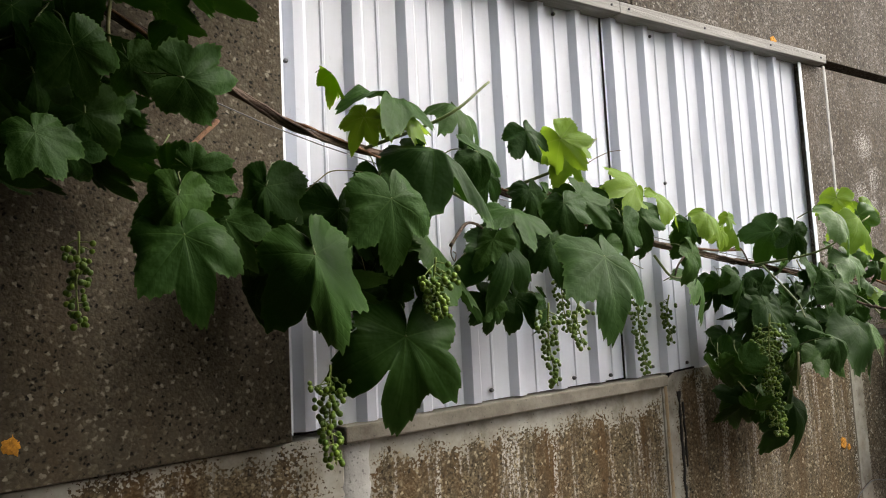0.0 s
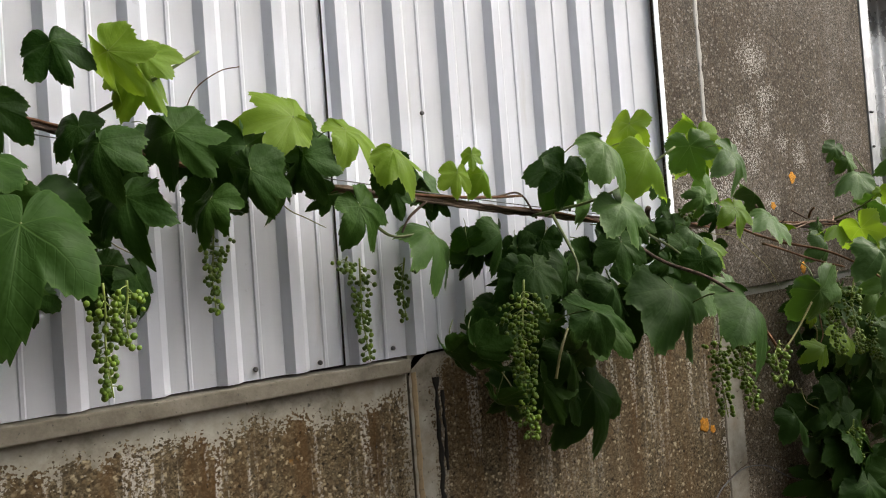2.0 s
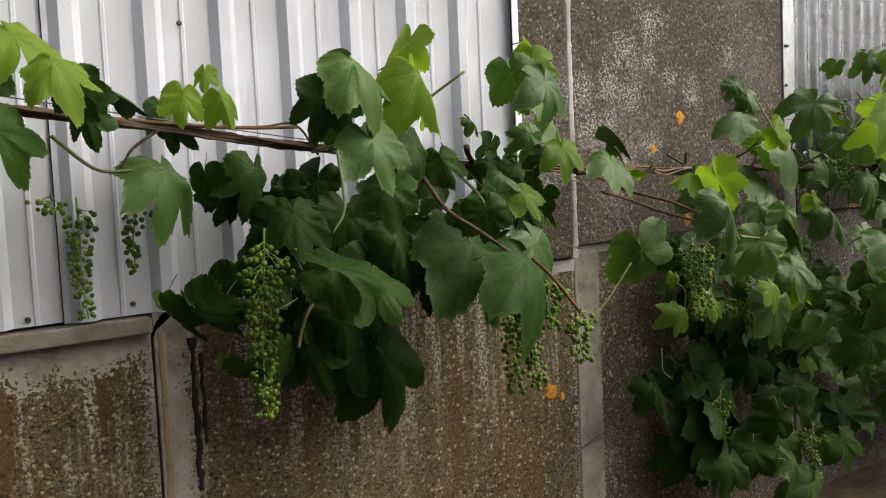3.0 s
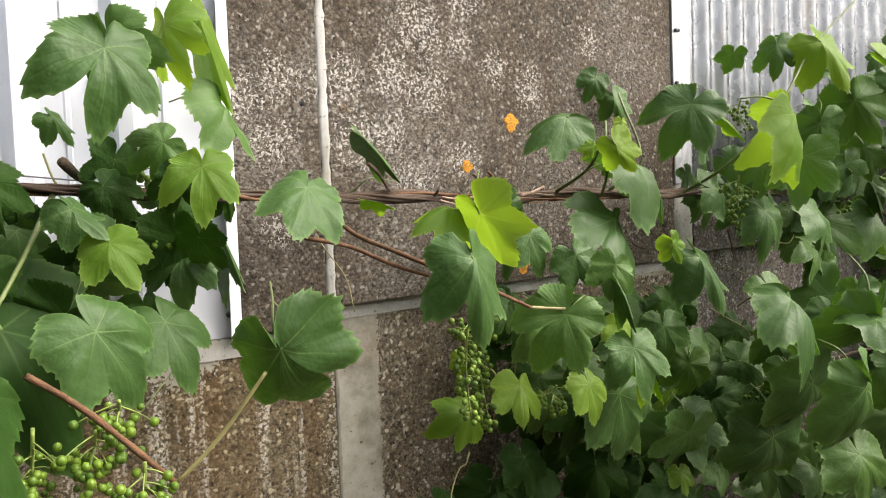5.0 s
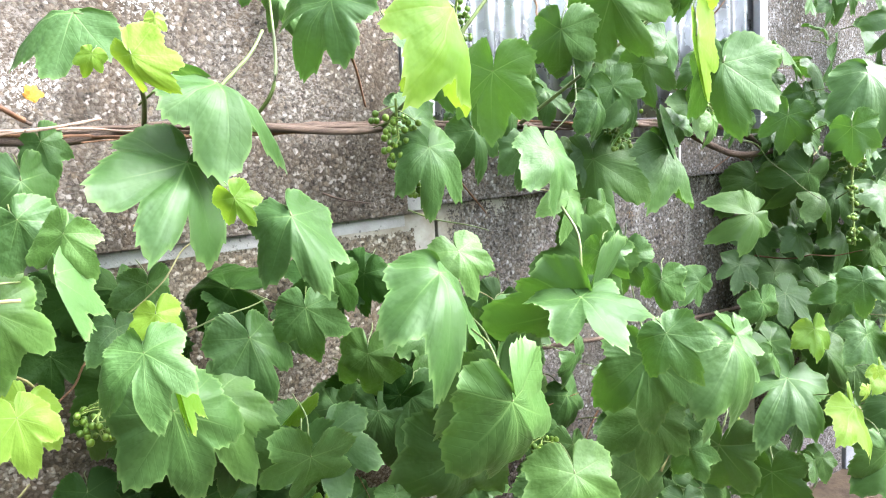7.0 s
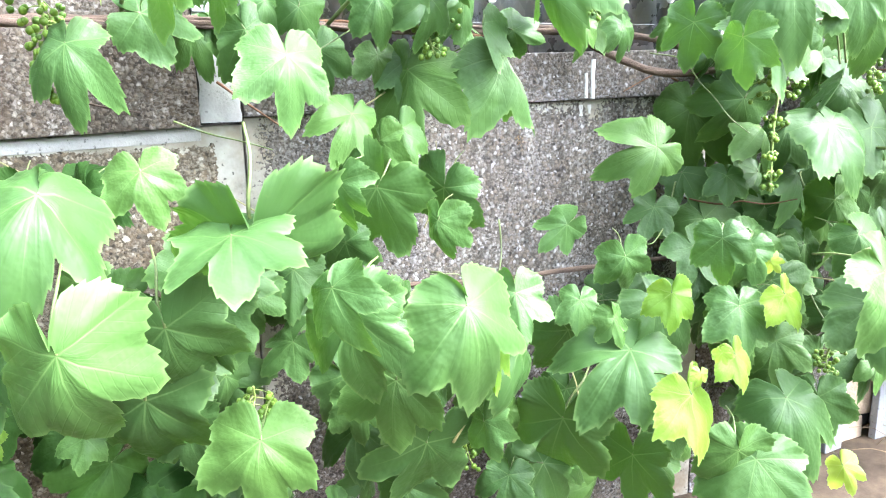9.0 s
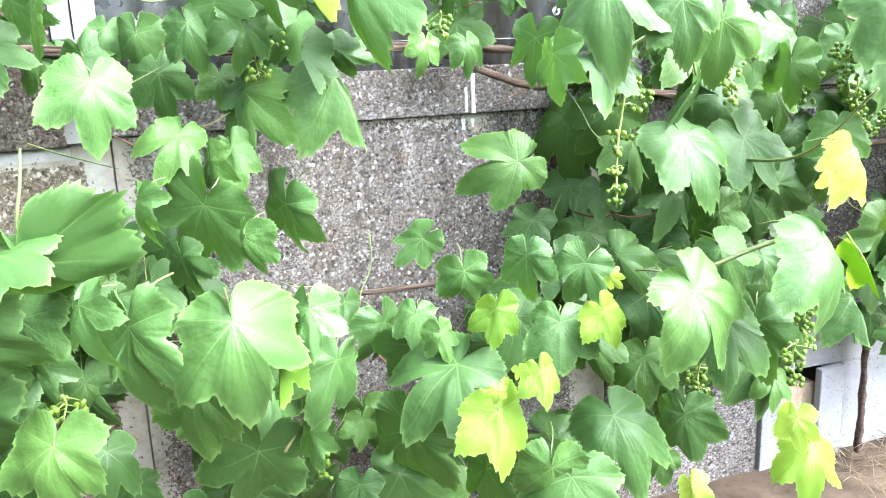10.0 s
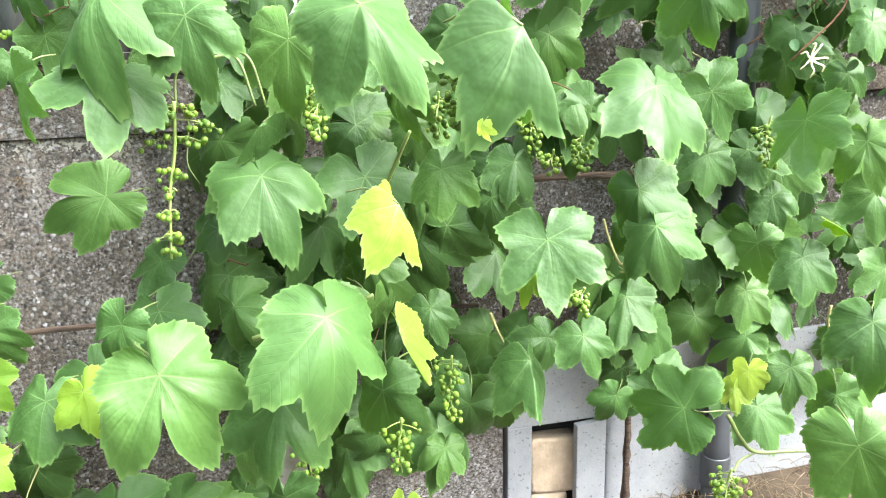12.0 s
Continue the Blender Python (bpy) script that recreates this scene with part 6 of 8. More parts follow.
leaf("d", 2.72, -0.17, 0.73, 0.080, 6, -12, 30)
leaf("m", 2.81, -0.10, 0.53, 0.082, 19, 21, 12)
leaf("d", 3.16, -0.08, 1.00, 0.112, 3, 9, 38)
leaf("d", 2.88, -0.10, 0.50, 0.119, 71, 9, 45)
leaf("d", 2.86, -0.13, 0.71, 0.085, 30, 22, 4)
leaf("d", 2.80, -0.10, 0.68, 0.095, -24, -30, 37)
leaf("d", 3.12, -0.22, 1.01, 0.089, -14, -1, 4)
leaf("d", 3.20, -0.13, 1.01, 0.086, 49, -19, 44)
leaf("m", 3.81, -0.20, 0.62, 0.111, -49, 23, 12)
leaf("m", 3.94, -0.07, 0.46, 0.102, 15, -17, 14)
leaf("m", 3.44, -0.18, 0.81, 0.086, 1, -28, 14)
leaf("m", 3.38, -0.27, 0.54, 0.102, -65, 4, 45)
leaf("m", 3.63, -0.13, 0.49, 0.111, 9, -37, 41)
leaf("m", 3.80, -0.14, 0.35, 0.102, 81, 13, -1)
leaf("m", 3.73, -0.25, 0.61, 0.101, 12, 22, 35)
leaf("m", 3.85, -0.18, 0.46, 0.087, -28, -25, 2)
leaf("m", 3.69, -0.25, 0.41, 0.115, 23, -43, 11)
leaf("m", 3.70, -0.17, 0.75, 0.102, 49, 23, -2)
leaf("m", 3.39, -0.20, 0.84, 0.092, 84, -44, 27)
leaf("m", 3.60, -0.10, 0.82, 0.089, 30, -42, 23)
leaf("m", 3.53, -0.11, 0.82, 0.104, 4, -36, 35)
leaf("m", 3.36, -0.13, 0.85, 0.095, 3, 32, 37)
leaf("m", 3.60, -0.24, 0.89, 0.083, 12, -40, 12)
leaf("m", 3.71, -0.12, 0.65, 0.103, 15, -8, 12)
leaf("m", 3.50, -0.06, 0.83, 0.114, -20, -7, 17)
leaf("m", 3.56, -0.21, 0.37, 0.085, 27, 18, 38)
leaf("m", 3.55, -0.09, 0.77, 0.100, 18, 35, 47)
leaf("m", 3.57, -0.06, 0.88, 0.108, -29, -20, 1)
leaf("m", 3.60, -0.17, 0.62, 0.126, 34, 7, 19)
leaf("m", 3.37, -0.11, 0.81, 0.109, -46, -43, 14)
leaf("m", 3.41, -0.14, 0.81, 0.122, 9, 14, 11)
leaf("m", 3.85, -0.28, 0.67, 0.096, -23, -7, 7)
leaf("m", 3.65, -0.15, 0.39, 0.088, -25, 32, 8)
leaf("m", 3.51, -0.17, 0.70, 0.090, -44, -37, 32)
leaf("m", 3.36, -0.10, 0.62, 0.110, 28, -22, 3)
leaf("m", 3.55, -0.05, 0.78, 0.125, 13, -15, 1)
leaf("m", 3.74, -0.21, 0.41, 0.081, 28, -26, 21)
leaf("m", 3.71, -0.25, 0.72, 0.085, -3, 33, 17)
leaf("m", 3.44, -0.07, 0.38, 0.085, 15, -41, 38)
leaf("m", 4.16, -0.13, 1.38, 0.065, -12, -32, 19)
leaf("m", 3.92, -0.14, 1.42, 0.092, 48, 9, 17)
leaf("m", 4.42, -0.11, 1.44, 0.062, -16, 29, 6)
leaf("m", 3.87, -0.09, 1.35, 0.065, 7, 14, 28)
leaf("m", 4.42, -0.20, 1.42, 0.088, -20, 19, 46)
leaf("m", 4.31, -0.14, 1.43, 0.075, -6, -12, 1)
leaf("m", 3.35, -0.08, 1.31, 0.054, 23, 8, 22)
leaf("m", 3.39, -0.10, 1.25, 0.073, 16, -11, 25)
leaf("m", 4.44, -0.14, 1.37, 0.061, -48, -27, 24)
leaf("m", 3.96, -0.08, 1.41, 0.072, 28, -32, 39)
leaf("m", 4.18, -0.10, 1.30, 0.094, 14, -15, 20)
leaf("m", 3.75, -0.17, 1.20, 0.087, -5, -22, 47)
leaf("m", 3.96, -0.21, 1.43, 0.088, -26, -2, 15)
leaf("m", 3.51, -0.12, 1.30, 0.068, -21, 21, 27)
leaf("m", 3.76, -0.20, 1.31, 0.072, -5, -28, 47)
leaf("m", 3.79, -0.12, 1.35, 0.054, -43, -21, 15)
leaf("m", 3.49, -0.06, 1.30, 0.054, 1, -36, 33)
leaf("m", 4.52, -0.10, 1.20, 0.088, 116, 23, 28)
leaf("m", 4.33, -0.15, 1.26, 0.051, -26, -38, 16)
leaf("m", 3.47, -0.15, 1.25, 0.098, 16, -3, 17)
leaf("m", 4.54, -0.09, 1.20, 0.068, 38, -12, 43)
leaf("m", 3.78, -0.11, 1.44, 0.054, 15, -44, -2)
leaf("m", 3.70, -0.08, 1.35, 0.053, -3, 32, 4)
leaf("m", 4.46, -0.13, 1.20, 0.054, 2, 15, 6)
leaf("m", 3.42, -0.09, 1.27, 0.051, 21, 13, 31)
leaf("m", 4.28, -0.17, 1.40, 0.090, -53, -21, 24)
leaf("m", 3.37, -0.12, 1.40, 0.099, 10, 35, 17)
leaf("m", 4.48, -0.22, 1.21, 0.074, 18, 8, 40)
leaf("m", 3.31, -0.19, 1.27, 0.097, 75, 3, 18)
leaf("m", 4.26, -0.18, 1.36, 0.054, 55, -11, 25)
leaf("m", 3.69, -0.11, 1.33, 0.080, 51, -7, 28)
leaf("m", 4.48, -0.21, 1.32, 0.071, 15, -23, 0)
leaf("m", 3.38, -0.19, 1.34, 0.070, 60, -45, 8)
leaf("m", 3.84, -0.13, 1.30, 0.092, 27, -8, 44)
leaf("m", 3.84, -0.21, 1.30, 0.100, -42, 34, 11)
leaf("m", 3.62, -0.14, 1.39, 0.064, 103, 15, 2)
leaf("m", 4.56, -0.06, 1.35, 0.063, -4, -25, 40)
leaf("m", 4.55, -0.19, 1.40, 0.091, 37, 19, 40)
leaf("m", 4.28, -0.08, 1.43, 0.082, -30, -9, 15)
leaf("m", 3.81, -0.15, 1.41, 0.086, -47, -41, 35)
leaf("m", 3.91, -0.10, 1.50, 0.059, 18, 33, 35)
leaf("m", 4.30, -0.13, 1.64, 0.061, -5, -11, 48)
leaf("m", 4.29, -0.27, 1.41, 0.053, 38, 31, 17)
leaf("m", 3.91, -0.30, 1.54, 0.075, -34, -5, 18)
leaf("m", 3.65, -0.27, 1.42, 0.085, -8, -20, 35)
leaf("m", 4.32, -0.32, 1.53, 0.065, -57, 29, 34)
leaf("m", 4.51, -0.26, 1.54, 0.053, -16, -4, 37)
leaf("m", 4.08, -0.18, 1.58, 0.060, 50, -41, 10)
leaf("m", 3.95, -0.18, 1.53, 0.060, -23, -28, 17)
leaf("m", 4.08, -0.30, 1.59, 0.056, 11, 26, 39)
leaf("m", 4.50, -0.28, 1.41, 0.086, 39, 27, 0)
leaf("m", 3.80, -0.15, 1.50, 0.056, 18, 20, 45)
leaf("m", 3.90, -0.32, 1.55, 0.080, -5, -26, 1)
leaf("m", 4.36, -0.30, 1.68, 0.067, -26, -27, 47)
leaf("m", 4.21, -0.12, 1.67, 0.052, 16, -27, -0)
leaf("m", 3.62, -0.18, 1.66, 0.064, 9, -5, 46)
leaf("m", 4.43, -0.18, 1.67, 0.084, -4, -37, 19)
leaf("m", 4.50, -0.11, 1.77, 0.080, 5, -1, -4)
leaf("m", 4.55, -0.28, 1.60, 0.088, 22, -30, 33)
leaf("m", 4.28, -0.16, 1.72, 0.079, 3, -32, 18)
leaf("m", 4.46, -0.27, 1.47, 0.057, 109, 24, 41)
leaf("m", 3.90, -0.16, 1.59, 0.071, 35, -26, 43)
leaf("m", 4.34, -0.35, 1.71, 0.087, 31, 5, 43)
leaf("m", 4.03, -0.11, 1.47, 0.054, 6, 25, 29)
leaf("m", 4.33, -0.21, 1.66, 0.079, -20, 9, -0)
leaf("m", 3.93, -0.17, 1.54, 0.064, -23, -44, -4)
leaf("m", 4.13, -0.22, 0.30, 0.126, -37, 24, -2)
leaf("m", 4.03, -0.15, 0.28, 0.123, -23, 32, 17)
leaf("m", 4.45, -0.06, 0.64, 0.099, -24, 30, -4)
leaf("m", 4.66, -0.16, 0.26, 0.088, -42, -36, 37)
leaf("m", 4.31, -0.21, 0.31, 0.098, -44, -12, 43)
leaf("m", 4.50, -0.13, 0.67, 0.105, 6, -19, 28)
leaf("m", 4.73, -0.28, 0.79, 0.098, 21, 33, -5)
leaf("m", 4.55, -0.22, 0.72, 0.115, -56, 15, 45)
leaf("m", 3.97, -0.21, 0.71, 0.101, 15, 31, 7)
leaf("m", 4.46, -0.14, 0.84, 0.126, 31, -38, 28)
leaf("m", 4.24, -0.07, 0.67, 0.116, 64, -33, 44)
leaf("m", 4.01, -0.30, 0.69, 0.113, -35, -32, -1)
leaf("m", 4.71, -0.14, 0.63, 0.090, 21, -36, -4)
leaf("m", 4.26, -0.18, 0.66, 0.112, 18, 29, 30)
leaf("m", 4.68, -0.07, 0.34, 0.106, 21, 27, 31)
leaf("m", 4.66, -0.24, 0.78, 0.099, -6, -20, 27)
leaf("m", 4.45, -0.08, 0.33, 0.099, -23, -24, 23)
leaf("m", 4.30, -0.16, 0.72, 0.111, -22, 22, 39)
leaf("m", 4.34, -0.25, 0.81, 0.098, 29, -17, 45)
leaf("m", 3.97, -0.28, 0.41, 0.124, 73, -0, 41)
leaf("m", 4.73, -0.25, 0.51, 0.091, -19, 17, -4)
leaf("m", 3.99, -0.17, 0.31, 0.115, -39, -40, -2)
leaf("m", 4.32, -0.11, 0.67, 0.121, -44, -43, 8)
leaf("m", 4.23, -0.28, 0.71, 0.125, 37, -9, 37)
leaf("m", 4.45, -0.15, 0.72, 0.088, -20, -40, 45)
leaf("m", 4.59, -0.18, 0.27, 0.081, -5, 24, 28)
leaf("m", 4.48, -0.15, 0.66, 0.111, 2, -9, 21)
leaf("m", 4.53, -0.28, 0.72, 0.129, 54, -19, 17)
leaf("m", 4.75, -0.19, 0.84, 0.121, 49, -6, -1)
leaf("m", 4.52, -0.20, 0.78, 0.117, 27, -21, 18)
leaf("m", 4.38, -0.14, 0.33, 0.114, 41, -2, 26)
leaf("m", 4.23, -0.17, 0.62, 0.116, 9, -43, 21)
leaf("m", 4.08, -0.18, 0.51, 0.110, -21, -18, 15)
leaf("m", 4.06, -0.17, 0.34, 0.128, 64, 20, 19)
leaf("m", 4.33, -0.21, 0.40, 0.098, 72, -16, 38)
leaf("m", 4.64, -0.06, 0.50, 0.127, 12, 8, 42)
leaf("m", 4.57, -0.11, 0.62, 0.130, 8, -34, -4)
leaf("m", 4.54, -0.07, 0.61, 0.110, 35, 19, 36)
leaf("m", 4.10, -0.12, 0.38, 0.129, -32, 2, 41)
leaf("m", 4.72, -0.08, 0.82, 0.114, 15, 8, 5)
leaf("m", 4.60, -0.06, 1.22, 0.086, -29, 23, 24)
leaf("m", 4.71, -0.26, 1.13, 0.124, 72, -9, 10)
leaf("m", 4.52, -0.10, 1.14, 0.114, 37, -40, 40)
leaf("m", 5.01, -0.10, 0.64, 0.108, -54, 5, 14)
leaf("m", 4.56, -0.05, 1.04, 0.087, -6, -32, 35)
leaf("m", 4.64, -0.23, 1.23, 0.118, -5, 30, 37)
leaf("m", 5.05, -0.08, 0.59, 0.090, -70, 29, 24)
leaf("m", 4.57, -0.23, 0.79, 0.117, -46, -38, 26)
leaf("m", 4.90, -0.09, 0.59, 0.114, -24, -12, 6)
leaf("m", 4.63, -0.15, 0.86, 0.103, -8, 10, 36)
leaf("m", 4.74, -0.07, 1.28, 0.122, -26, -33, 24)
leaf("m", 4.56, -0.07, 0.84, 0.099, -38, -22, 3)
leaf("m", 4.55, -0.21, 0.66, 0.124, 56, -8, 4)
leaf("m", 5.05, -0.24, 1.24, 0.099, 1, 2, 3)
leaf("m", 4.57, -0.11, 0.79, 0.113, -0, 14, 19)
leaf("m", 5.00, -0.07, 1.28, 0.098, 30, -19, 39)
leaf("m", 4.74, -0.05, 1.21, 0.098, 12, 16, -3)
leaf("m", 5.10, -0.22, 1.29, 0.114, 3, -31, 6)
leaf("m", 4.83, -0.08, 0.54, 0.127, 24, -4, 17)
leaf("m", 5.05, -0.09, 0.93, 0.126, -11, -18, 10)
leaf("m", 4.86, -0.18, 0.92, 0.102, -8, -10, 17)
leaf("m", 5.09, -0.13, 1.28, 0.082, -35, 5, 44)
leaf("m", 4.72, -0.26, 0.88, 0.109, 13, -31, 6)
leaf("m", 4.65, -0.19, 0.70, 0.097, 10, -15, 39)
leaf("m", 4.91, -0.08, 1.08, 0.129, -41, 7, 43)
leaf("m", 4.89, -0.06, 0.75, 0.129, 2, 28, 31)
leaf("m", 5.15, -0.06, 0.83, 0.082, -50, 4, 31)
leaf("m", 4.55, -0.19, 1.30, 0.081, 39, -38, 1)
leaf("m", 4.66, -0.09, 0.93, 0.127, -47, 12, 29)
leaf("m", 4.71, -0.24, 1.15, 0.125, 25, -31, 35)
leaf("m", 4.92, -0.17, 1.30, 0.096, -25, -18, 12)
leaf("m", 4.92, -0.12, 1.13, 0.111, 20, 17, 42)
leaf("m", 4.63, -0.13, 0.76, 0.113, 0, 7, 23)
leaf("m", 4.54, -0.23, 0.64, 0.083, -27, 10, 16)
leaf("m", 4.90, -0.12, 1.20, 0.109, -52, 9, 23)
leaf("m", 4.79, -0.16, 0.82, 0.126, -24, -22, 13)
leaf("m", 4.47, -0.23, 1.11, 0.125, -34, -27, -2)
leaf("m", 5.10, -0.23, 0.67, 0.089, -44, 6, 14)
leaf("m", 5.03, -0.17, 0.51, 0.120, -58, -19, -1)
leaf("m", 4.85, -0.26, 0.51, 0.118, -13, 13, 43)
leaf("m", 4.45, -0.07, 0.94, 0.109, 29, -34, 39)
leaf("m", 4.60, -0.18, 1.32, 0.093, -48, 31, 0)
leaf("m", 5.10, -0.10, 0.64, 0.117, -23, -9, 48)
leaf("m", 4.84, -0.26, 0.77, 0.081, 18, -17, 30)
leaf("m", 4.81, -0.27, 1.02, 0.089, 6, -13, 20)
leaf("m", 4.47, -0.26, 0.81, 0.104, 45, -33, 26)
leaf("m", 4.64, -0.26, 1.23, 0.119, 5, 27, 3)
leaf("m", 4.58, -0.14, 1.17, 0.118, 24, 11, 21)
leaf("m", 4.82, -0.09, 0.97, 0.118, -25, -10, 11)
leaf("m", 4.88, -0.25, 0.93, 0.122, 97, -21, 2)
leaf("m", 4.92, -0.25, 0.55, 0.125, -18, -5, 8)
leaf("m", 4.50, -0.19, 1.29, 0.089, 16, 6, 41)
leaf("m", 4.81, -0.09, 0.69, 0.096, -30, 8, 46)
leaf("m", 4.53, -0.18, 0.81, 0.081, 23, -19, 47)
leaf("m", 4.64, -0.22, 0.94, 0.112, -38, 14, 45)
leaf("m", 5.02, -0.13, 0.84, 0.124, -8, 30, 42)
leaf("m", 4.87, -0.17, 0.57, 0.103, 10, -9, 3)
leaf("m", 4.85, -0.22, 0.95, 0.083, -18, -20, 16)
leaf("m", 4.60, -0.23, 1.05, 0.114, -19, -41, 38)
leaf("m", 4.51, -0.24, 1.05, 0.101, -7, 13, 40)
leaf("m", 4.74, -0.11, 0.51, 0.111, -0, 13, 47)
leaf("m", 4.67, -0.19, 0.46, 0.114, 28, -39, 36)
leaf("m", 4.83, -0.22, 0.90, 0.113, 18, -30, 11)
leaf("m", 5.71, -0.16, 0.86, 0.104, -8, 25, 14)
leaf("m", 5.66, -0.18, 0.72, 0.103, -5, 1, -4)
leaf("m", 5.56, -0.22, 1.09, 0.106, -1, 5, -1)
leaf("m", 5.45, -0.17, 0.98, 0.107, 29, -24, 47)
leaf("m", 6.26, -0.16, 1.28, 0.097, -10, 3, 13)
leaf("m", 5.88, -0.22, 1.31, 0.087, -14, -26, 26)
leaf("m", 6.00, -0.10, 1.36, 0.088, -11, -4, 45)
leaf("m", 5.67, -0.17, 0.86, 0.091, -6, 25, 13)
leaf("m", 6.23, -0.20, 0.86, 0.106, -17, -0, 5)
leaf("m", 6.15, -0.11, 1.42, 0.109, 11, -7, -3)
leaf("m", 6.12, -0.08, 0.87, 0.101, 23, -36, 11)
leaf("m", 6.05, -0.08, 0.52, 0.124, -16, -43, 45)
leaf("m", 5.45, -0.20, 1.04, 0.120, 18, -13, 36)
leaf("m", 5.15, -0.27, 1.45, 0.109, -8, 20, 43)
leaf("m", 6.28, -0.24, 0.89, 0.126, -29, 22, 5)
leaf("m", 5.24, -0.18, 0.76, 0.116, 37, 18, 47)
leaf("m", 5.23, -0.22, 0.79, 0.126, -18, 26, -4)
leaf("m", 5.71, -0.10, 1.25, 0.104, 7, -9, 35)
leaf("m", 5.90, -0.19, 0.57, 0.098, 26, -10, 7)
leaf("m", 5.92, -0.15, 0.50, 0.083, 21, 33, 29)
leaf("m", 5.18, -0.25, 1.15, 0.090, -31, 13, 4)
leaf("m", 5.45, -0.20, 0.81, 0.086, 52, -29, 37)
leaf("m", 6.28, -0.12, 1.06, 0.089, 23, -11, 26)
leaf("m", 5.98, -0.12, 1.29, 0.086, 23, -26, 1)
leaf("m", 5.74, -0.14, 0.76, 0.113, 26, -17, -2)
leaf("m", 5.33, -0.24, 0.69, 0.117, -18, 5, 29)
leaf("m", 5.85, -0.25, 1.40, 0.104, -18, 17, 20)
leaf("m", 6.14, -0.08, 1.39, 0.082, 28, 4, -2)
leaf("m", 6.15, -0.16, 1.02, 0.103, -13, -33, 38)
leaf("m", 5.34, -0.13, 0.80, 0.118, 9, -11, 9)
leaf("m", 5.85, -0.16, 1.41, 0.086, 8, -8, 42)
leaf("m", 6.32, -0.16, 0.86, 0.089, -51, -20, 13)
leaf("m", 5.76, -0.15, 1.42, 0.097, 31, -4, 32)
leaf("m", 5.75, -0.11, 0.90, 0.111, 61, -20, 33)
leaf("m", 5.52, -0.23, 0.51, 0.087, -69, -0, 48)
leaf("m", 5.36, -0.09, 0.83, 0.084, -17, 31, 19)
leaf("m", 5.33, -0.10, 0.70, 0.098, -39, 35, 13)
leaf("m", 5.98, -0.19, 1.45, 0.098, 27, -41, 23)
leaf("m", 6.16, -0.20, 0.83, 0.096, 37, 18, 22)
leaf("m", 6.00, -0.23, 0.68, 0.094, 56, -4, 14)
leaf("m", 6.01, -0.07, 0.79, 0.086, 3, -44, 20)
leaf("m", 6.33, -0.22, 1.06, 0.126, 10, 13, 28)
leaf("m", 5.79, -0.24, 1.09, 0.122, -32, 6, 17)
leaf("m", 5.85, -0.14, 1.15, 0.119, -45, 16, 26)
leaf("m", 5.80, -0.17, 1.25, 0.119, 50, 4, 44)
leaf("m", 5.95, -0.24, 0.75, 0.104, -7, 6, 16)
leaf("m", 5.68, -0.23, 0.54, 0.090, -30, -20, 17)
leaf("m", 5.57, -0.25, 0.89, 0.121, 31, -39, 6)
leaf("m", 5.70, -0.14, 0.59, 0.102, -19, 20, 26)
leaf("m", 6.20, -0.19, 1.30, 0.105, 62, -32, 38)
leaf("m", 5.28, -0.26, 0.92, 0.094, 20, -43, 23)
leaf("m", 6.27, -0.10, 0.77, 0.082, 6, 23, -4)
leaf("m", 6.31, -0.23, 0.82, 0.095, -56, -41, 22)
leaf("m", 6.31, -0.09, 1.10, 0.126, -16, 20, 10)
leaf("m", 5.42, -0.12, 0.71, 0.124, 5, 34, -2)
leaf("m", 6.31, -0.27, 1.45, 0.105, 11, 1, 48)
leaf("m", 6.16, -0.13, 0.53, 0.114, 0, 7, 18)
leaf("m", 6.29, -0.09, 0.65, 0.118, -43, -33, 36)
leaf("m", 5.35, -0.27, 0.58, 0.096, 46, -36, 25)
leaf("m", 5.90, -0.14, 0.86, 0.094, -46, 15, 28)
leaf("m", 6.29, -0.24, 1.06, 0.111, -49, -44, 30)
leaf("m", 5.53, -0.23, 0.87, 0.103, 17, 17, 47)
leaf("m", 5.26, -0.10, 1.45, 0.084, -21, -24, 3)
leaf("m", 5.76, -0.18, 0.96, 0.097, -51, -33, 26)
leaf("m", 6.27, -0.18, 0.79, 0.089, -39, -10, 4)
leaf("m", 5.28, -0.23, 0.74, 0.103, -14, 28, 8)
leaf("m", 6.09, -0.27, 1.06, 0.099, 51, 33, 35)
leaf("m", 5.99, -0.12, 0.93, 0.080, -50, -25, 19)
leaf("m", 5.77, -0.15, 1.21, 0.127, 46, -25, -2)
leaf("m", 5.51, -0.16, 1.17, 0.121, -73, 5, 33)
leaf("m", 5.40, -0.27, 1.36, 0.115, 77, 10, 6)
leaf("m", 5.45, -0.08, 0.51, 0.086, 20, -28, 43)
leaf("m", 6.31, -0.10, 0.51, 0.101, 45, 27, -4)
leaf("m", 5.36, -0.08, 0.51, 0.085, -3, -18, 37)
leaf("m", 5.27, -0.16, 1.35, 0.088, -55, -27, 46)
leaf("m", 5.72, -0.16, 0.67, 0.112, 26, 27, 46)
leaf("m", 5.33, -0.07, 1.11, 0.118, 32, -12, 16)
leaf("m", 5.11, -0.19, 1.47, 0.128, 6, 34, 30)
leaf("m", 5.81, -0.16, 1.11, 0.107, 52, 2, 21)
leaf("m", 6.28, -0.20, 1.37, 0.097, -9, 35, 35)
leaf("m", 5.90, -0.17, 1.05, 0.103, 17, -37, 7)
leaf("m", 6.10, -0.21, 1.45, 0.102, 77, -2, 8)
leaf("m", 5.47, -0.24, 1.21, 0.085, -1, 27, 37)
leaf("m", 6.07, -0.15, 0.62, 0.081, 11, -23, 2)
leaf("m", 5.42, -0.18, 1.41, 0.101, -45, 8, 3)
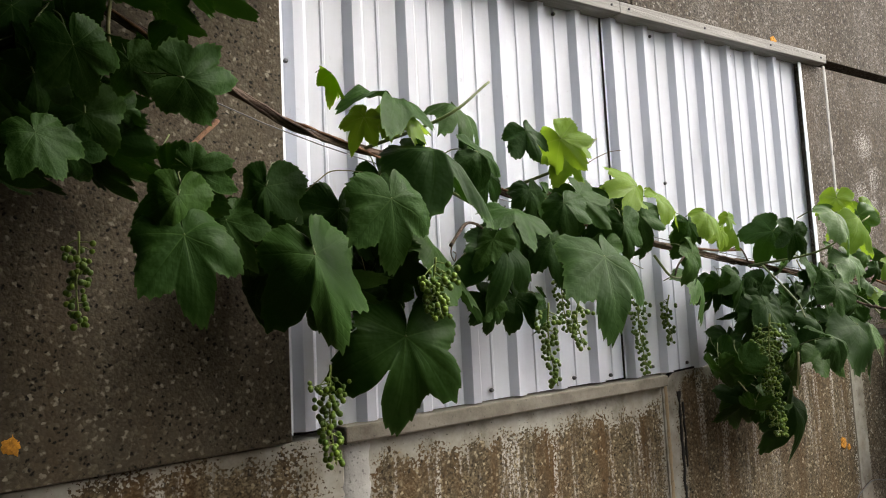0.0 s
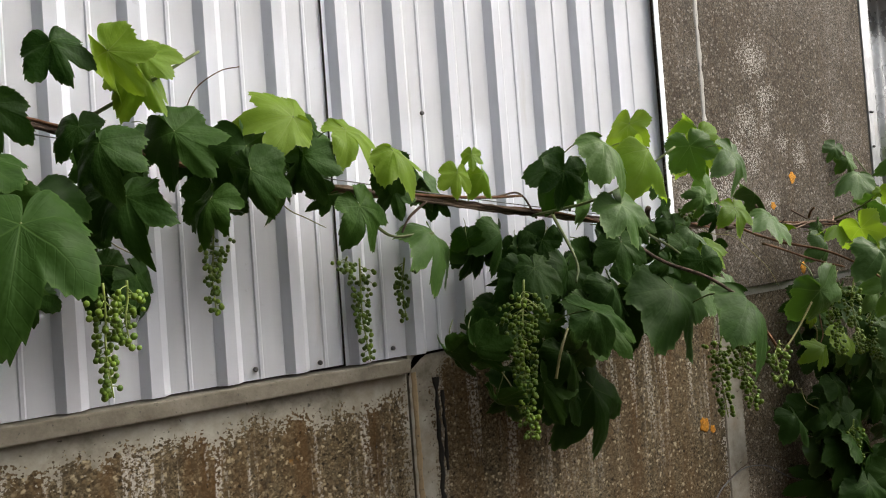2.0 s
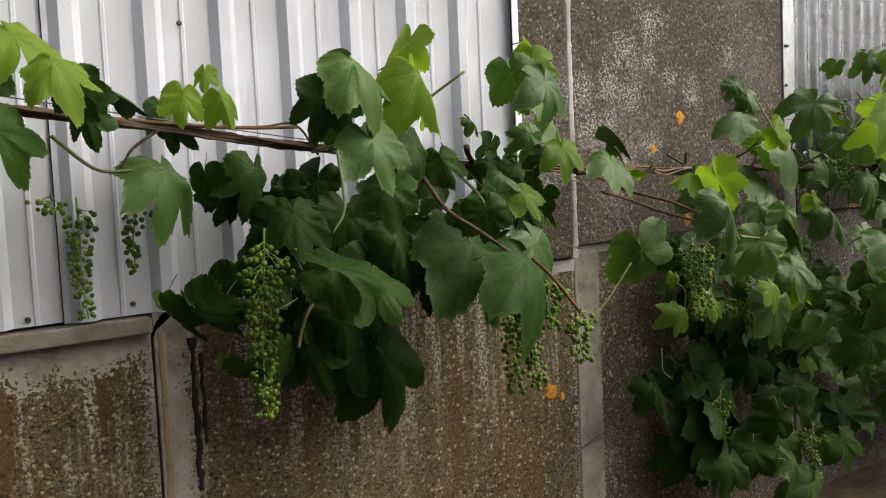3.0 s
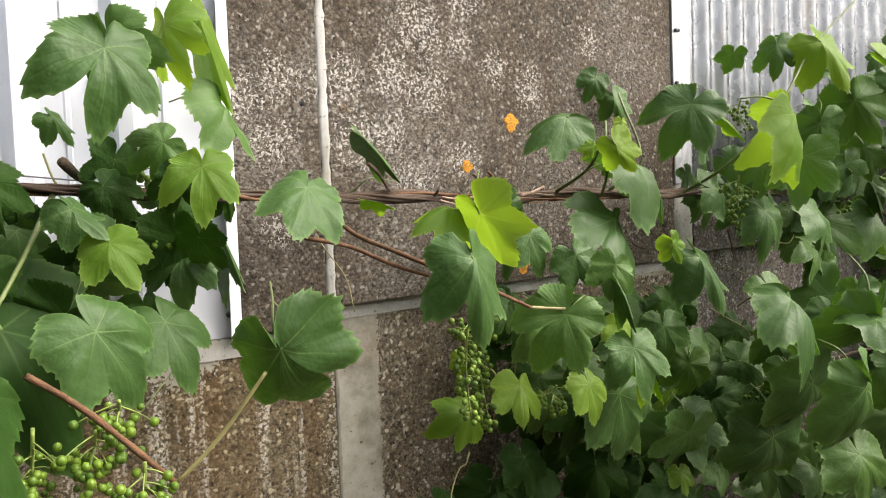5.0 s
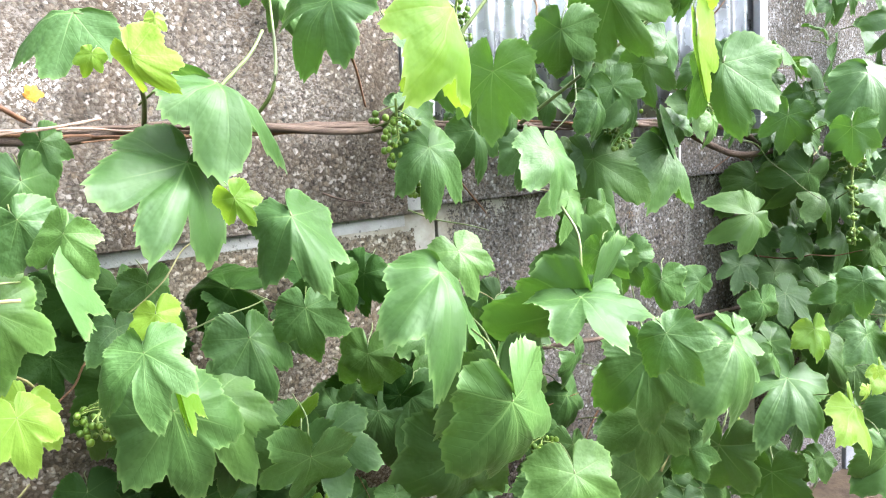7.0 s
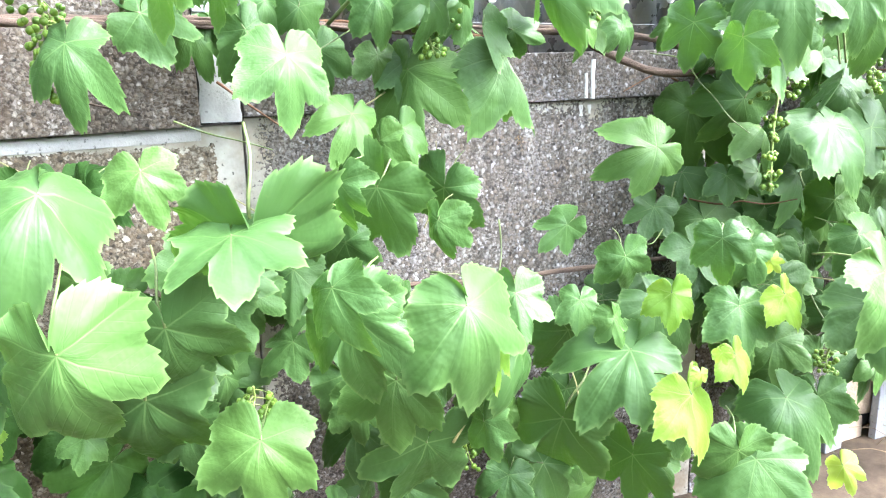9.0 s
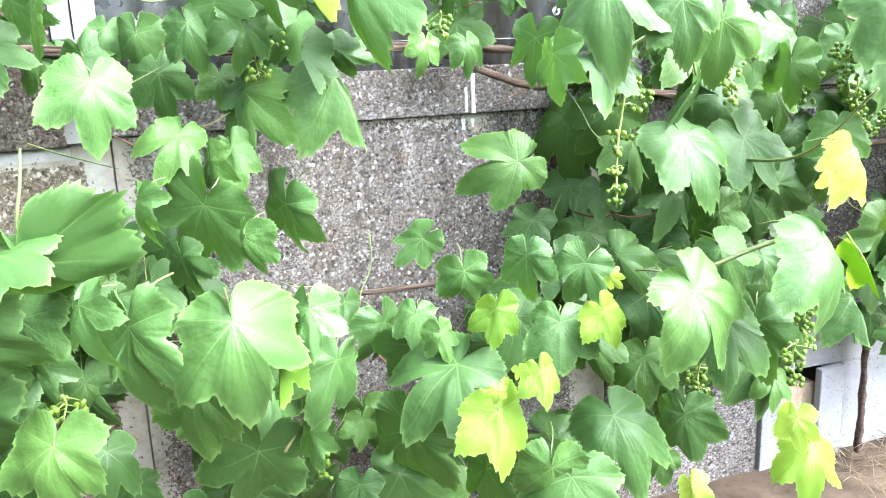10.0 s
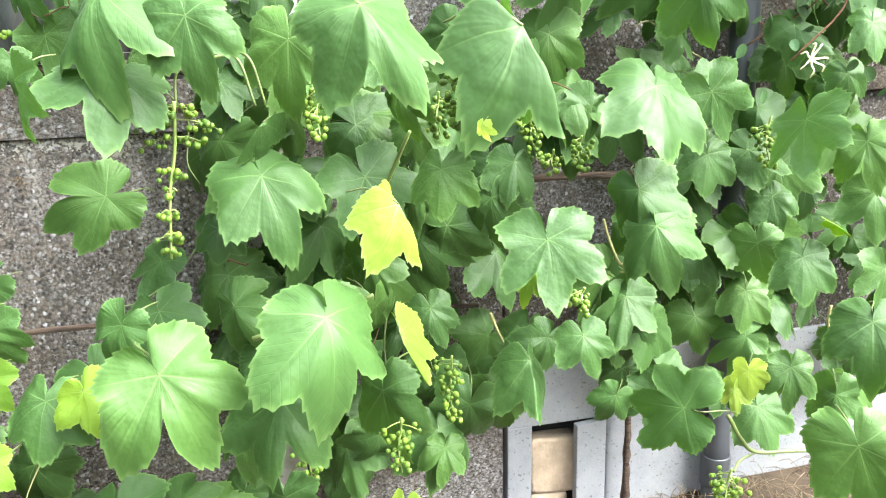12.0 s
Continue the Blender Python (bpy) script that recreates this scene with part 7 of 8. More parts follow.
leaf("m", 5.63, -0.24, 1.01, 0.125, 16, -11, 18)
leaf("m", 5.79, -0.15, 0.76, 0.104, 47, -13, 17)
leaf("m", 5.42, -0.11, 1.25, 0.111, 29, 10, 36)
leaf("m", 5.14, -0.22, 1.19, 0.108, 7, -11, 45)
leaf("m", 5.27, -0.25, 0.75, 0.118, -3, -38, 45)
leaf("m", 5.51, -0.12, 0.74, 0.130, -26, -31, 20)
leaf("m", 5.67, -0.14, 1.07, 0.102, 16, -27, 8)
leaf("m", 5.73, -0.20, 1.13, 0.104, 13, -6, 6)
leaf("m", 5.57, -0.09, 1.04, 0.097, 14, 7, 31)
leaf("m", 6.11, -0.15, 0.86, 0.085, 10, -19, 11)
leaf("m", 5.26, -0.22, 1.46, 0.095, 6, -9, 19)
leaf("m", 5.53, -0.27, 1.05, 0.100, 66, -29, 27)
leaf("m", 5.10, -0.14, 1.12, 0.112, -38, 14, 48)
leaf("m", 5.48, -0.17, 1.39, 0.120, -54, -32, 34)
leaf("m", 5.46, -0.09, 1.34, 0.112, 22, 25, 14)
leaf("m", 6.01, -0.28, 0.52, 0.127, -36, 5, 0)
leaf("m", 5.55, -0.28, 0.64, 0.092, -61, -34, 40)
leaf("m", 5.28, -0.10, 1.42, 0.105, 75, 5, 42)
leaf("m", 6.11, -0.24, 0.76, 0.084, -21, -37, 0)
leaf("m", 5.96, -0.09, 1.02, 0.095, 9, -39, -3)
leaf("m", 5.86, -0.10, 1.42, 0.083, -20, 13, 24)
leaf("m", 5.42, -0.08, 1.23, 0.090, -47, 12, 39)
leaf("m", 5.35, -0.07, 0.63, 0.115, -5, -21, 38)
leaf("m", 5.87, -0.27, 0.48, 0.101, 36, 32, 47)
leaf("m", 5.35, -0.12, 1.23, 0.105, 71, 25, 35)
leaf("m", 5.31, -0.22, 1.42, 0.129, -40, 12, 1)
leaf("m", 5.78, -0.24, 1.49, 0.096, -13, -7, 2)
leaf("m", 5.59, -0.28, 0.95, 0.082, 11, -20, 37)
leaf("m", 5.97, -0.21, 1.31, 0.089, 26, -16, 35)
leaf("m", 5.86, -0.11, 0.68, 0.109, -29, 10, 25)
leaf("m", 6.15, -0.13, 0.68, 0.083, -26, -22, 33)
leaf("m", 5.62, -0.08, 1.39, 0.120, 16, -8, 14)
leaf("m", 5.17, -0.17, 1.13, 0.112, -34, 34, 37)
leaf("m", 6.07, -0.09, 0.75, 0.102, -46, 9, 34)
leaf("m", 6.40, -0.21, 1.33, 0.094, -72, -3, 26)
leaf("m", 5.00, -0.15, 1.78, 0.129, 65, 1, 9)
leaf("m", 5.88, -0.44, 1.52, 0.117, 22, -19, 30)
leaf("m", 5.59, -0.20, 1.80, 0.100, 14, -11, 33)
leaf("m", 5.70, -0.35, 1.78, 0.114, -17, -40, 19)
leaf("m", 4.78, -0.33, 1.56, 0.123, -17, 33, 16)
leaf("m", 5.79, -0.18, 1.36, 0.121, -6, -36, 2)
leaf("m", 4.79, -0.13, 1.66, 0.112, -1, -32, 27)
leaf("m", 5.69, -0.35, 1.41, 0.110, 1, -33, 45)
leaf("m", 6.05, -0.20, 1.52, 0.114, 32, 30, 41)
leaf("m", 5.83, -0.27, 1.36, 0.088, -48, -35, 45)
leaf("m", 6.17, -0.35, 1.42, 0.107, -28, 25, 11)
leaf("m", 5.37, -0.24, 1.30, 0.083, 39, 28, 21)
leaf("m", 6.16, -0.40, 1.57, 0.115, 21, 3, -4)
leaf("m", 5.43, -0.31, 1.58, 0.116, 9, -19, 25)
leaf("m", 5.79, -0.41, 1.50, 0.098, 9, -27, 46)
leaf("m", 4.96, -0.23, 1.69, 0.105, -43, -43, 4)
leaf("m", 4.89, -0.30, 1.40, 0.101, 77, -31, 39)
leaf("m", 5.411, -0.11, 1.352, 0.084, 21, -24, 21, 11)
leaf("m", 6.19, -0.32, 1.35, 0.094, 31, 25, 44)
leaf("m", 5.35, -0.25, 1.61, 0.125, -19, -32, 4)
leaf("m", 5.01, -0.12, 1.63, 0.082, 37, 0, 26)
leaf("m", 5.76, -0.39, 1.47, 0.093, 39, -11, 22)
leaf("m", 5.94, -0.43, 1.45, 0.086, 32, -40, 23)
leaf("m", 5.13, -0.22, 1.40, 0.108, -19, 18, 24)
leaf("m", 6.05, -0.17, 1.81, 0.091, 25, 25, 41)
leaf("m", 5.02, -0.36, 1.67, 0.109, 12, -32, 18)
leaf("m", 5.85, -0.35, 1.52, 0.114, 30, -25, 42)
leaf("m", 4.64, -0.40, 1.71, 0.111, -52, -27, 11)
leaf("m", 5.86, -0.17, 1.72, 0.108, -12, 14, 9)
leaf("m", 5.39, -0.13, 1.73, 0.086, 24, 12, 3)
leaf("m", 5.65, -0.25, 1.40, 0.107, 26, 32, 29)
leaf("m", 4.93, -0.43, 1.74, 0.099, 52, 29, 35)
leaf("m", 5.61, -0.28, 1.30, 0.096, 51, -27, 32)
leaf("m", 4.61, -0.43, 1.76, 0.125, 36, 11, 35)
leaf("m", 6.04, -0.30, 1.72, 0.116, 68, -4, 12)
leaf("m", 6.07, -0.28, 1.82, 0.127, 3, -13, 11)
leaf("m", 6.14, -0.45, 1.33, 0.118, 1, -2, -5)
leaf("m", 5.38, -0.15, 1.84, 0.083, -9, 29, 24)
leaf("m", 5.24, -0.36, 1.68, 0.122, 54, -31, 6)
leaf("m", 4.89, -0.16, 1.77, 0.107, -31, 18, 20)
leaf("m", 5.16, -0.33, 1.78, 0.127, -47, -42, 41)
leaf("m", 5.57, -0.20, 1.77, 0.108, 26, -40, 31)
leaf("m", 5.95, -0.42, 1.61, 0.087, -7, 32, 17)
leaf("m", 5.94, -0.13, 1.73, 0.116, -5, 8, 36)
leaf("m", 4.70, -0.36, 1.48, 0.088, -4, 25, 34)
leaf("m", 4.70, -0.17, 1.78, 0.094, 51, 24, 9)
leaf("m", 5.97, -0.44, 1.84, 0.126, 45, -31, 13)
leaf("m", 5.50, -0.35, 1.85, 0.108, -3, -17, 25)
leaf("m", 5.42, -0.35, 1.82, 0.090, -73, 21, 47)
leaf("m", 5.29, -0.43, 1.36, 0.120, 11, -30, -3)
leaf("m", 4.94, -0.43, 1.61, 0.083, -17, -41, -1)
leaf("m", 5.44, -0.35, 1.48, 0.130, 32, -3, 20)
leaf("m", 6.04, -0.21, 1.69, 0.084, 33, 15, -2)
leaf("m", 4.62, -0.39, 1.49, 0.105, -34, 0, 4)
leaf("m", 5.54, -0.23, 1.60, 0.124, 43, -12, -2)
leaf("m", 5.78, -0.13, 1.56, 0.125, -45, -13, 32)
leaf("m", 5.62, -0.21, 1.68, 0.128, -18, -22, -5)
leaf("m", 5.09, -0.26, 1.71, 0.107, -19, -34, -3)
leaf("m", 5.70, -0.44, 1.72, 0.105, -28, 13, 29)
leaf("m", 5.02, -0.11, 1.51, 0.129, -12, 15, 24)
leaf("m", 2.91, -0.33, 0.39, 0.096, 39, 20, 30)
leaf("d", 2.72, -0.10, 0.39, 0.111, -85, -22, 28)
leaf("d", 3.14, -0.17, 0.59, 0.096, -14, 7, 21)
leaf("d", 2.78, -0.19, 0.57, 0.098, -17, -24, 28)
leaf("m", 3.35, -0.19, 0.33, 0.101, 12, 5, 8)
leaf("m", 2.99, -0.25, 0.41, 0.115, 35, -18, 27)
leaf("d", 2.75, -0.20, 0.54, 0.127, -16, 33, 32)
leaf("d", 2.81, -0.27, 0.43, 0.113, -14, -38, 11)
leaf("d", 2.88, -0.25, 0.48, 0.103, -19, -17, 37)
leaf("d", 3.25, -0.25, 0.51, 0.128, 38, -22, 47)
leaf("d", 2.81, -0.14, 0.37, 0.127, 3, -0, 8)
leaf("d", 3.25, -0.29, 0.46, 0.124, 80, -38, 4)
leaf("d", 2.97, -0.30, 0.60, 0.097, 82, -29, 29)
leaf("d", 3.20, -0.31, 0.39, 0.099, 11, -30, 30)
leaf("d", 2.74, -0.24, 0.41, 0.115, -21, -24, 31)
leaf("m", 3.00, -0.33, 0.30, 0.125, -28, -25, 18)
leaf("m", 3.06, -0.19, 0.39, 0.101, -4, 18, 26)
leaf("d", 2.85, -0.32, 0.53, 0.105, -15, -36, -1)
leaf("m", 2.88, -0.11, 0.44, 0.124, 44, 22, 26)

# hanging bunches
bunch(1.925, -0.45, 1.036, 0.042, 1.2, count=26)
bunch(1.899, -0.45, 1.007, 0.065, 1.3, count=44)
bunch(2.045, -0.15, 1.236, 0.042, 0.9, count=19)
bunch(2.023, -0.20, 1.332, 0.040, 0.8, count=16)
bunch(2.823, -0.25, 0.960, 0.166, 1.0, count=86)
bunch(0.759, -0.05, 1.324, 0.176, 0.9, count=82)
bunch(-0.435, -0.12, 1.374, 0.161, 0.7, count=58)
bunch(-0.029, -0.22, 1.124, 0.181, 1.1, count=103)
bunch(0.044, -0.20, 1.163, 0.088, 0.8, count=36)
bunch(0.094, -0.40, 1.308, 0.106, 1.3, count=71)
bunch(0.524, -0.23, 1.223, 0.189, 0.9, count=88)
bunch(0.550, -0.30, 1.224, 0.104, 0.9, count=48)
bunch(1.095, -0.02, 1.242, 0.237, 0.8, count=98)
bunch(1.197, -0.05, 1.236, 0.145, 0.7, count=52)
bunch(1.380, -0.26, 1.166, 0.351, 1.5, count=273)
bunch(1.841, -0.42, 1.014, 0.209, 1.0, count=108)
bunch(1.050, -0.05, 1.246, 0.031, 1.0, count=16)
bunch(1.804, -0.50, 0.997, 0.156, 1.0, count=80)
bunch(1.940, -0.50, 0.976, 0.107, 1.0, count=55)
bunch(2.523, -0.30, 1.077, 0.224, 0.9, count=104)
bunch(2.756, -0.20, 0.607, 0.251, 0.9, count=117)
bunch(3.065, -0.30, 0.466, 0.174, 0.9, count=81)
bunch(2.428, -0.42, 1.088, 0.172, 0.8, count=71)
bunch(3.186, -0.35, 1.292, 0.154, 1.0, count=80)
bunch(3.410, -0.20, 1.488, 0.076, 0.8, count=31)
bunch(2.743, -0.25, 0.889, 0.054, 1.2, count=33)
bunch(3.764, -0.25, 1.293, 0.091, 1.3, count=61)
bunch(3.333, -0.30, 0.809, 0.077, 1.0, count=40)
bunch(4.414, -0.39, 1.183, 0.245, knots=((0.06, 0.026, 16), (0.14, 0.055, 26), (0.27, 0.042, 14), (0.52, 0.014, 10), (0.66, 0.010, 5), (0.78, 0.014, 9), (0.9, 0.012, 8), (0.99, 0.008, 6)))
bunch(4.634, -0.40, 1.212, 0.091, 0.9, count=42)
bunch(4.844, -0.35, 1.187, 0.075, 0.9, count=35)
bunch(3.410, -0.40, 0.720, 0.071, 1.1, count=40)
bunch(4.584, -0.40, 0.603, 0.092, 0.9, count=43)
bunch(3.814, -0.25, 0.522, 0.101, 0.8, count=41)
bunch(5.034, -0.30, 1.154, 0.099, 0.8, count=41)
bunch(4.118, -0.20, 1.315, 0.044, 0.9, count=20)
bunch(4.856, -0.45, 1.246, 0.125, 0.9, count=58)
bunch(5.138, -0.30, 1.097, 0.065, 0.8, count=26)
bunch(5.517, -0.35, 1.124, 0.100, 1.0, count=51)
bunch(4.845, -0.40, 0.721, 0.122, 0.8, count=50)
bunch(4.730, -0.50, 0.662, 0.094, 0.8, count=38)
bunch(5.371, -0.50, 0.465, 0.109, 1.2, count=67)
bunch(5.055, -0.50, 0.856, 0.038, 1.0, count=20)
bunch(5.677, -0.40, 0.673, 0.047, 0.8, count=19)
bunch(5.080, -0.30, 1.073, 0.043, 0.8, count=17)

# canes, stalks and tendrils
cane([(3.187, -0.040, 1.144), (3.233, -0.030, 1.128), (3.294, -0.030, 1.116)], 0.0022, 0.0015, M_BARK, 0.25, "cane", 7)
cane([(3.418, -0.150, 1.165), (3.473, -0.120, 1.124), (3.539, -0.080, 1.078)], 0.0025, 0.0015, M_BARK_RED, 0.25, "cane", 7)
cane([(3.177, -0.200, 1.411), (3.221, -0.150, 1.362), (3.250, -0.120, 1.299)], 0.003, 0.002, M_BARK_RED, 0.25, "cane", 7)
cane([(2.288, 0.010, 0.326), (2.324, 0.010, 0.409), (2.411, 0.005, 0.467), (2.552, 0.005, 0.484), (2.759, 0.010, 0.427), (2.921, 0.010, 0.316), (3.049, 0.010, 0.148)], 0.0014, 0.0012, M_BARK, 0.25, "cane", 7)
cane([(2.303, -0.140, 1.270), (2.304, -0.200, 1.239), (2.299, -0.300, 1.205), (2.318, -0.400, 1.178), (2.381, -0.440, 1.144), (2.457, -0.450, 1.111), (2.522, -0.450, 1.081)], 0.0042, 0.0026, M_BARK_RED, 0.25, "cane", 7)
cane([(2.519, -0.450, 1.082), (2.585, -0.455, 1.074), (2.657, -0.460, 1.070)], 0.0028, 0.0024, M_TENDRIL, 0.25, "tendril", 7)
cane([(2.403, -0.150, 1.327), (2.430, -0.140, 1.307), (2.454, -0.130, 1.278)], 0.004, 0.003, M_BARK, 0.25, "cane", 7)
cane([(2.666, -0.100, 1.311), (2.681, -0.110, 1.298), (2.707, -0.130, 1.277)], 0.004, 0.003, M_BARK, 0.25, "cane", 7)
cane([(2.925, -0.200, 1.256), (2.946, -0.200, 1.305), (3.045, -0.100, 1.388), (3.087, -0.060, 1.439)], 0.0035, 0.003, M_SHOOT, 0.25, "stalk", 7)
cane([(1.835, -0.480, 1.083), (1.881, -0.480, 1.044), (1.925, -0.480, 0.997), (1.974, -0.480, 0.941)], 0.0038, 0.0035, M_BARK_RED, 0.25, "cane", 7)
cane([(1.977, -0.480, 0.940), (2.024, -0.490, 0.985), (2.077, -0.505, 1.055)], 0.0026, 0.0022, M_TENDRIL, 0.25, "tendril", 7)
cane([(1.910, -0.160, 1.327), (1.927, -0.140, 1.311), (1.953, -0.120, 1.294)], 0.008, 0.006, M_BARK, 0.25, "cane", 7)
cane([(1.418, -0.300, 0.943), (1.437, -0.300, 0.999), (1.480, -0.280, 1.046)], 0.0035, 0.003, M_TENDRIL, 0.25, "stalk", 7)
cane([(1.788, -0.140, 1.277), (1.725, -0.350, 1.186), (1.700, -0.500, 1.143), (1.762, -0.550, 1.084)], 0.005, 0.0035, M_BARK, 0.25, "cane", 7)
cane([(2.201, -0.300, 1.207), (2.286, -0.300, 1.187), (2.349, -0.350, 1.152), (2.422, -0.400, 1.124)], 0.0035, 0.003, M_BARK_RED, 0.25, "cane", 7)
cane([(1.052, -0.120, 1.348), (1.121, -0.120, 1.288), (1.188, -0.120, 1.285), (1.239, -0.120, 1.286)], 0.0035, 0.003, M_SHOOT, 0.25, "stalk", 7)
cane([(-0.430, -0.350, 1.691), (-0.433, -0.350, 1.635), (-0.416, -0.320, 1.592)], 0.003, 0.0028, M_TENDRIL, 0.25, "stalk", 7)
cane([(-0.207, -0.150, 1.582), (-0.260, -0.200, 1.530), (-0.283, -0.220, 1.509)], 0.0045, 0.004, M_BARK_RED, 0.25, "cane", 7)
cane([(1.237, -0.100, 1.362), (1.189, -0.100, 1.326), (1.168, -0.100, 1.292)], 0.0035, 0.0025, M_BARK, 0.25, "cane", 7)
cane([(1.564, -0.100, 1.314), (1.515, -0.100, 1.377), (1.441, -0.100, 1.372), (1.302, -0.100, 1.369)], 0.003, 0.002, M_BARK, 0.25, "cane", 7)
cane([(4.504, -0.500, 0.825), (4.608, -0.520, 0.863), (4.685, -0.550, 0.892)], 0.0045, 0.004, M_SHOOT, 0.25, "stalk", 7)
cane([(3.807, -0.350, 0.646), (3.791, -0.360, 0.609), (3.745, -0.360, 0.540)], 0.0035, 0.003, M_TENDRIL, 0.25, "stalk", 7)
cane([(3.943, -0.150, 0.659), (3.965, -0.150, 0.621), (4.006, -0.150, 0.571)], 0.003, 0.002, M_BARK_RED, 0.25, "cane", 7)
cane([(4.406, -0.400, 1.227), (4.452, -0.400, 1.249), (4.510, -0.400, 1.248), (4.535, -0.400, 1.173)], 0.0026, 0.0022, M_SHOOT, 0.25, "stalk", 7)
cane([(5.384, -0.460, 0.557), (5.416, -0.460, 0.504), (5.455, -0.460, 0.467), (5.552, -0.460, 0.455), (5.671, -0.460, 0.436)], 0.0042, 0.0036, M_SHOOT, 0.25, "stalk", 7)
cane([(5.455, -0.460, 0.467), (5.420, -0.460, 0.454), (5.391, -0.480, 0.445)], 0.003, 0.0025, M_SHOOT, 0.25, "stalk", 7)
cane([(4.460, -0.400, 1.253), (4.422, -0.390, 1.225), (4.416, -0.387, 1.166)], 0.0026, 0.0022, M_SHOOT, 0.25, "stalk", 7)
cane([(4.476, -0.400, 1.247), (4.527, -0.400, 1.250), (4.551, -0.400, 1.175)], 0.0026, 0.0022, M_SHOOT, 0.25, "stalk", 7)
cane([(4.951, -0.300, 0.760), (4.963, -0.300, 0.729), (4.977, -0.300, 0.698)], 0.003, 0.0025, M_TENDRIL, 0.25, "stalk", 7)
cane([(5.137, -0.400, 0.952), (5.150, -0.400, 0.912), (5.172, -0.400, 0.867), (5.186, -0.400, 0.865), (5.189, -0.395, 0.848), (5.177, -0.395, 0.847)], 0.0028, 0.002, M_TENDRIL, 0.25, "tendril", 7)
cane([(4.843, -0.450, 1.270), (4.889, -0.450, 1.257), (4.917, -0.450, 1.246)], 0.003, 0.0022, M_TENDRIL, 0.25, "stalk", 7)
cane([(5.609, -0.450, 0.756), (5.607, -0.450, 0.716), (5.630, -0.450, 0.683)], 0.003, 0.0022, M_TENDRIL, 0.25, "stalk", 7)



def foliage(parent, boxes, low, high, mat, seed):
    """Leaves that nobody could count, joined in one mesh."""
    rng = random.Random(seed)
    base, verts, faces = Vector(parent.location), [], []
    for x0, x1, y0, y1, z0, z1, count in boxes:
        for _ in range(count):
            p = Vector((rng.uniform(x0, x1), rng.uniform(y0, y1), rng.uniform(z0, z1)))
            p += 0.12 * noise.noise_vector(p * 1.5)
            a = Vector((rng.gauss(0, 1), rng.gauss(0, 1), rng.gauss(0, 1))).normalized()
            b, s = a.orthogonal().normalized(), rng.uniform(low, high)
            c, k = 0.15 * s * a.cross(b), len(verts)
            verts += [p - s * a - base, p - 0.75 * s * b + c - base, p + 0.4 * s * a - 0.5 * s * b - base, p + s * a + c - base, p + 0.4 * s * a + 0.5 * s * b - base, p + 0.75 * s * b + c - base]
            faces += [(k, k + 1, k + 2, k + 3), (k, k + 3, k + 4, k + 5)]
    me = bpy.data.meshes.new("foliage")
    me.from_pydata(verts, [], faces)
    tagged(put("foliage", me, mat, parent), kind="stuff")


# leaf mass outside the view, added to keep skylight off the west end
canopy = thing("grape_vine", "unseen leaf mass added above the west end to shade it", "vine", (-1.1, -0.3, 2.0))
foliage(canopy, [(-1.9, -0.72, -1.2, -0.10, 0.9, 2.5, 1100), (-1.9, -0.45, -1.3, -0.10, 2.35, 2.75, 300), (-1.5, 0.0, -1.0, -0.05, 2.05, 2.45, 2000), (-1.6, 0.10, -2.1, -0.15, 2.3, 2.7, 1100)], 0.07, 0.11, M_OVAL, 23)
part("cane", tube([(-0.9, 0.1, -0.5), (-0.5, 0.1, 0.1), (0.2, 0.1, 0.0), (0.4, 0.12, -0.16)], 0.012, 0.009, 8), M_BARK, canopy)


# ---- unseen tall hedges, added to hold light off the west end ----
def hedge(x0, x1, y0, y1, height):
    h = thing("hedge", "unseen tall dark hedge added to block light", "hedge", ((x0 + x1) / 2, (y0 + y1) / 2, 0.0))
    foliage(h, [(x0, x1, y0, y1, 0.1, height, 5200)], 0.09, 0.2, M_HEDGE, 31)
    base = Vector(h.location)
    for i in range(5):
        y = y0 + (y1 - y0) * (i + 0.5) / 5
        part("trunk", tube([((x0 + x1) / 2 - base.x, y - base.y, 0.0), ((x0 + x1) / 2 - base.x, y - base.y, height * 0.8)], 0.07, 0.03, 7), M_BARK, h)


hedge(-2.5, -1.5, -5.5, -0.3, 4.6)
hedge(-1.6, 0.5, -3.4, -2.3, 4.6)

# ---- unseen plain fence, added to close the yard and cut low light ----
bm_ = bmesh.new()
block(-3.0, 11.0, -4.62, -4.5, -0.2, 2.1, bm=bm_)
# east return, added to darken what the corrugated sheet reflects
block(9.0, 9.1, -4.5, 0.0, -0.2, 2.6, bm=bm_)
tagged(put("wall_yard", finish(bm_), M_BATTEN), kind="structure")

# ---- dead stems on the soil ----
straw = thing("dead_stems", "tangle of dry dead stems and weeds on the soil", "dead stems", (6.0, -0.2, 0.05), "stuff")
bm_ = bmesh.new()
st_rng = random.Random(5)
for _ in range(1500):
    x_, y_ = st_rng.uniform(5.25, 7.0), st_rng.uniform(-0.75, -0.02)
    a_, l_ = st_rng.uniform(0, 6.28), st_rng.uniform(0.03, 0.16)
    z_ = ground_height(x_, y_)
    tube([(x_ - 6.0, y_ + 0.2, z_ - 0.05), (x_ - 6.0 + 0.5 * l_ * math.cos(a_), y_ + 0.2 + 0.5 * l_ * math.sin(a_), z_ - 0.05 + st_rng.uniform(0.005, 0.06)),
          (x_ - 6.0 + l_ * math.cos(a_), y_ + 0.2 + l_ * math.sin(a_), z_ - 0.05 + st_rng.uniform(-0.01, 0.05))], 0.0014, 0.0007, 3, step=2, bm=bm_)
part("stem_tangle", bm_, M_STRAW, straw, smooth=True)["kind"] = "stuff"


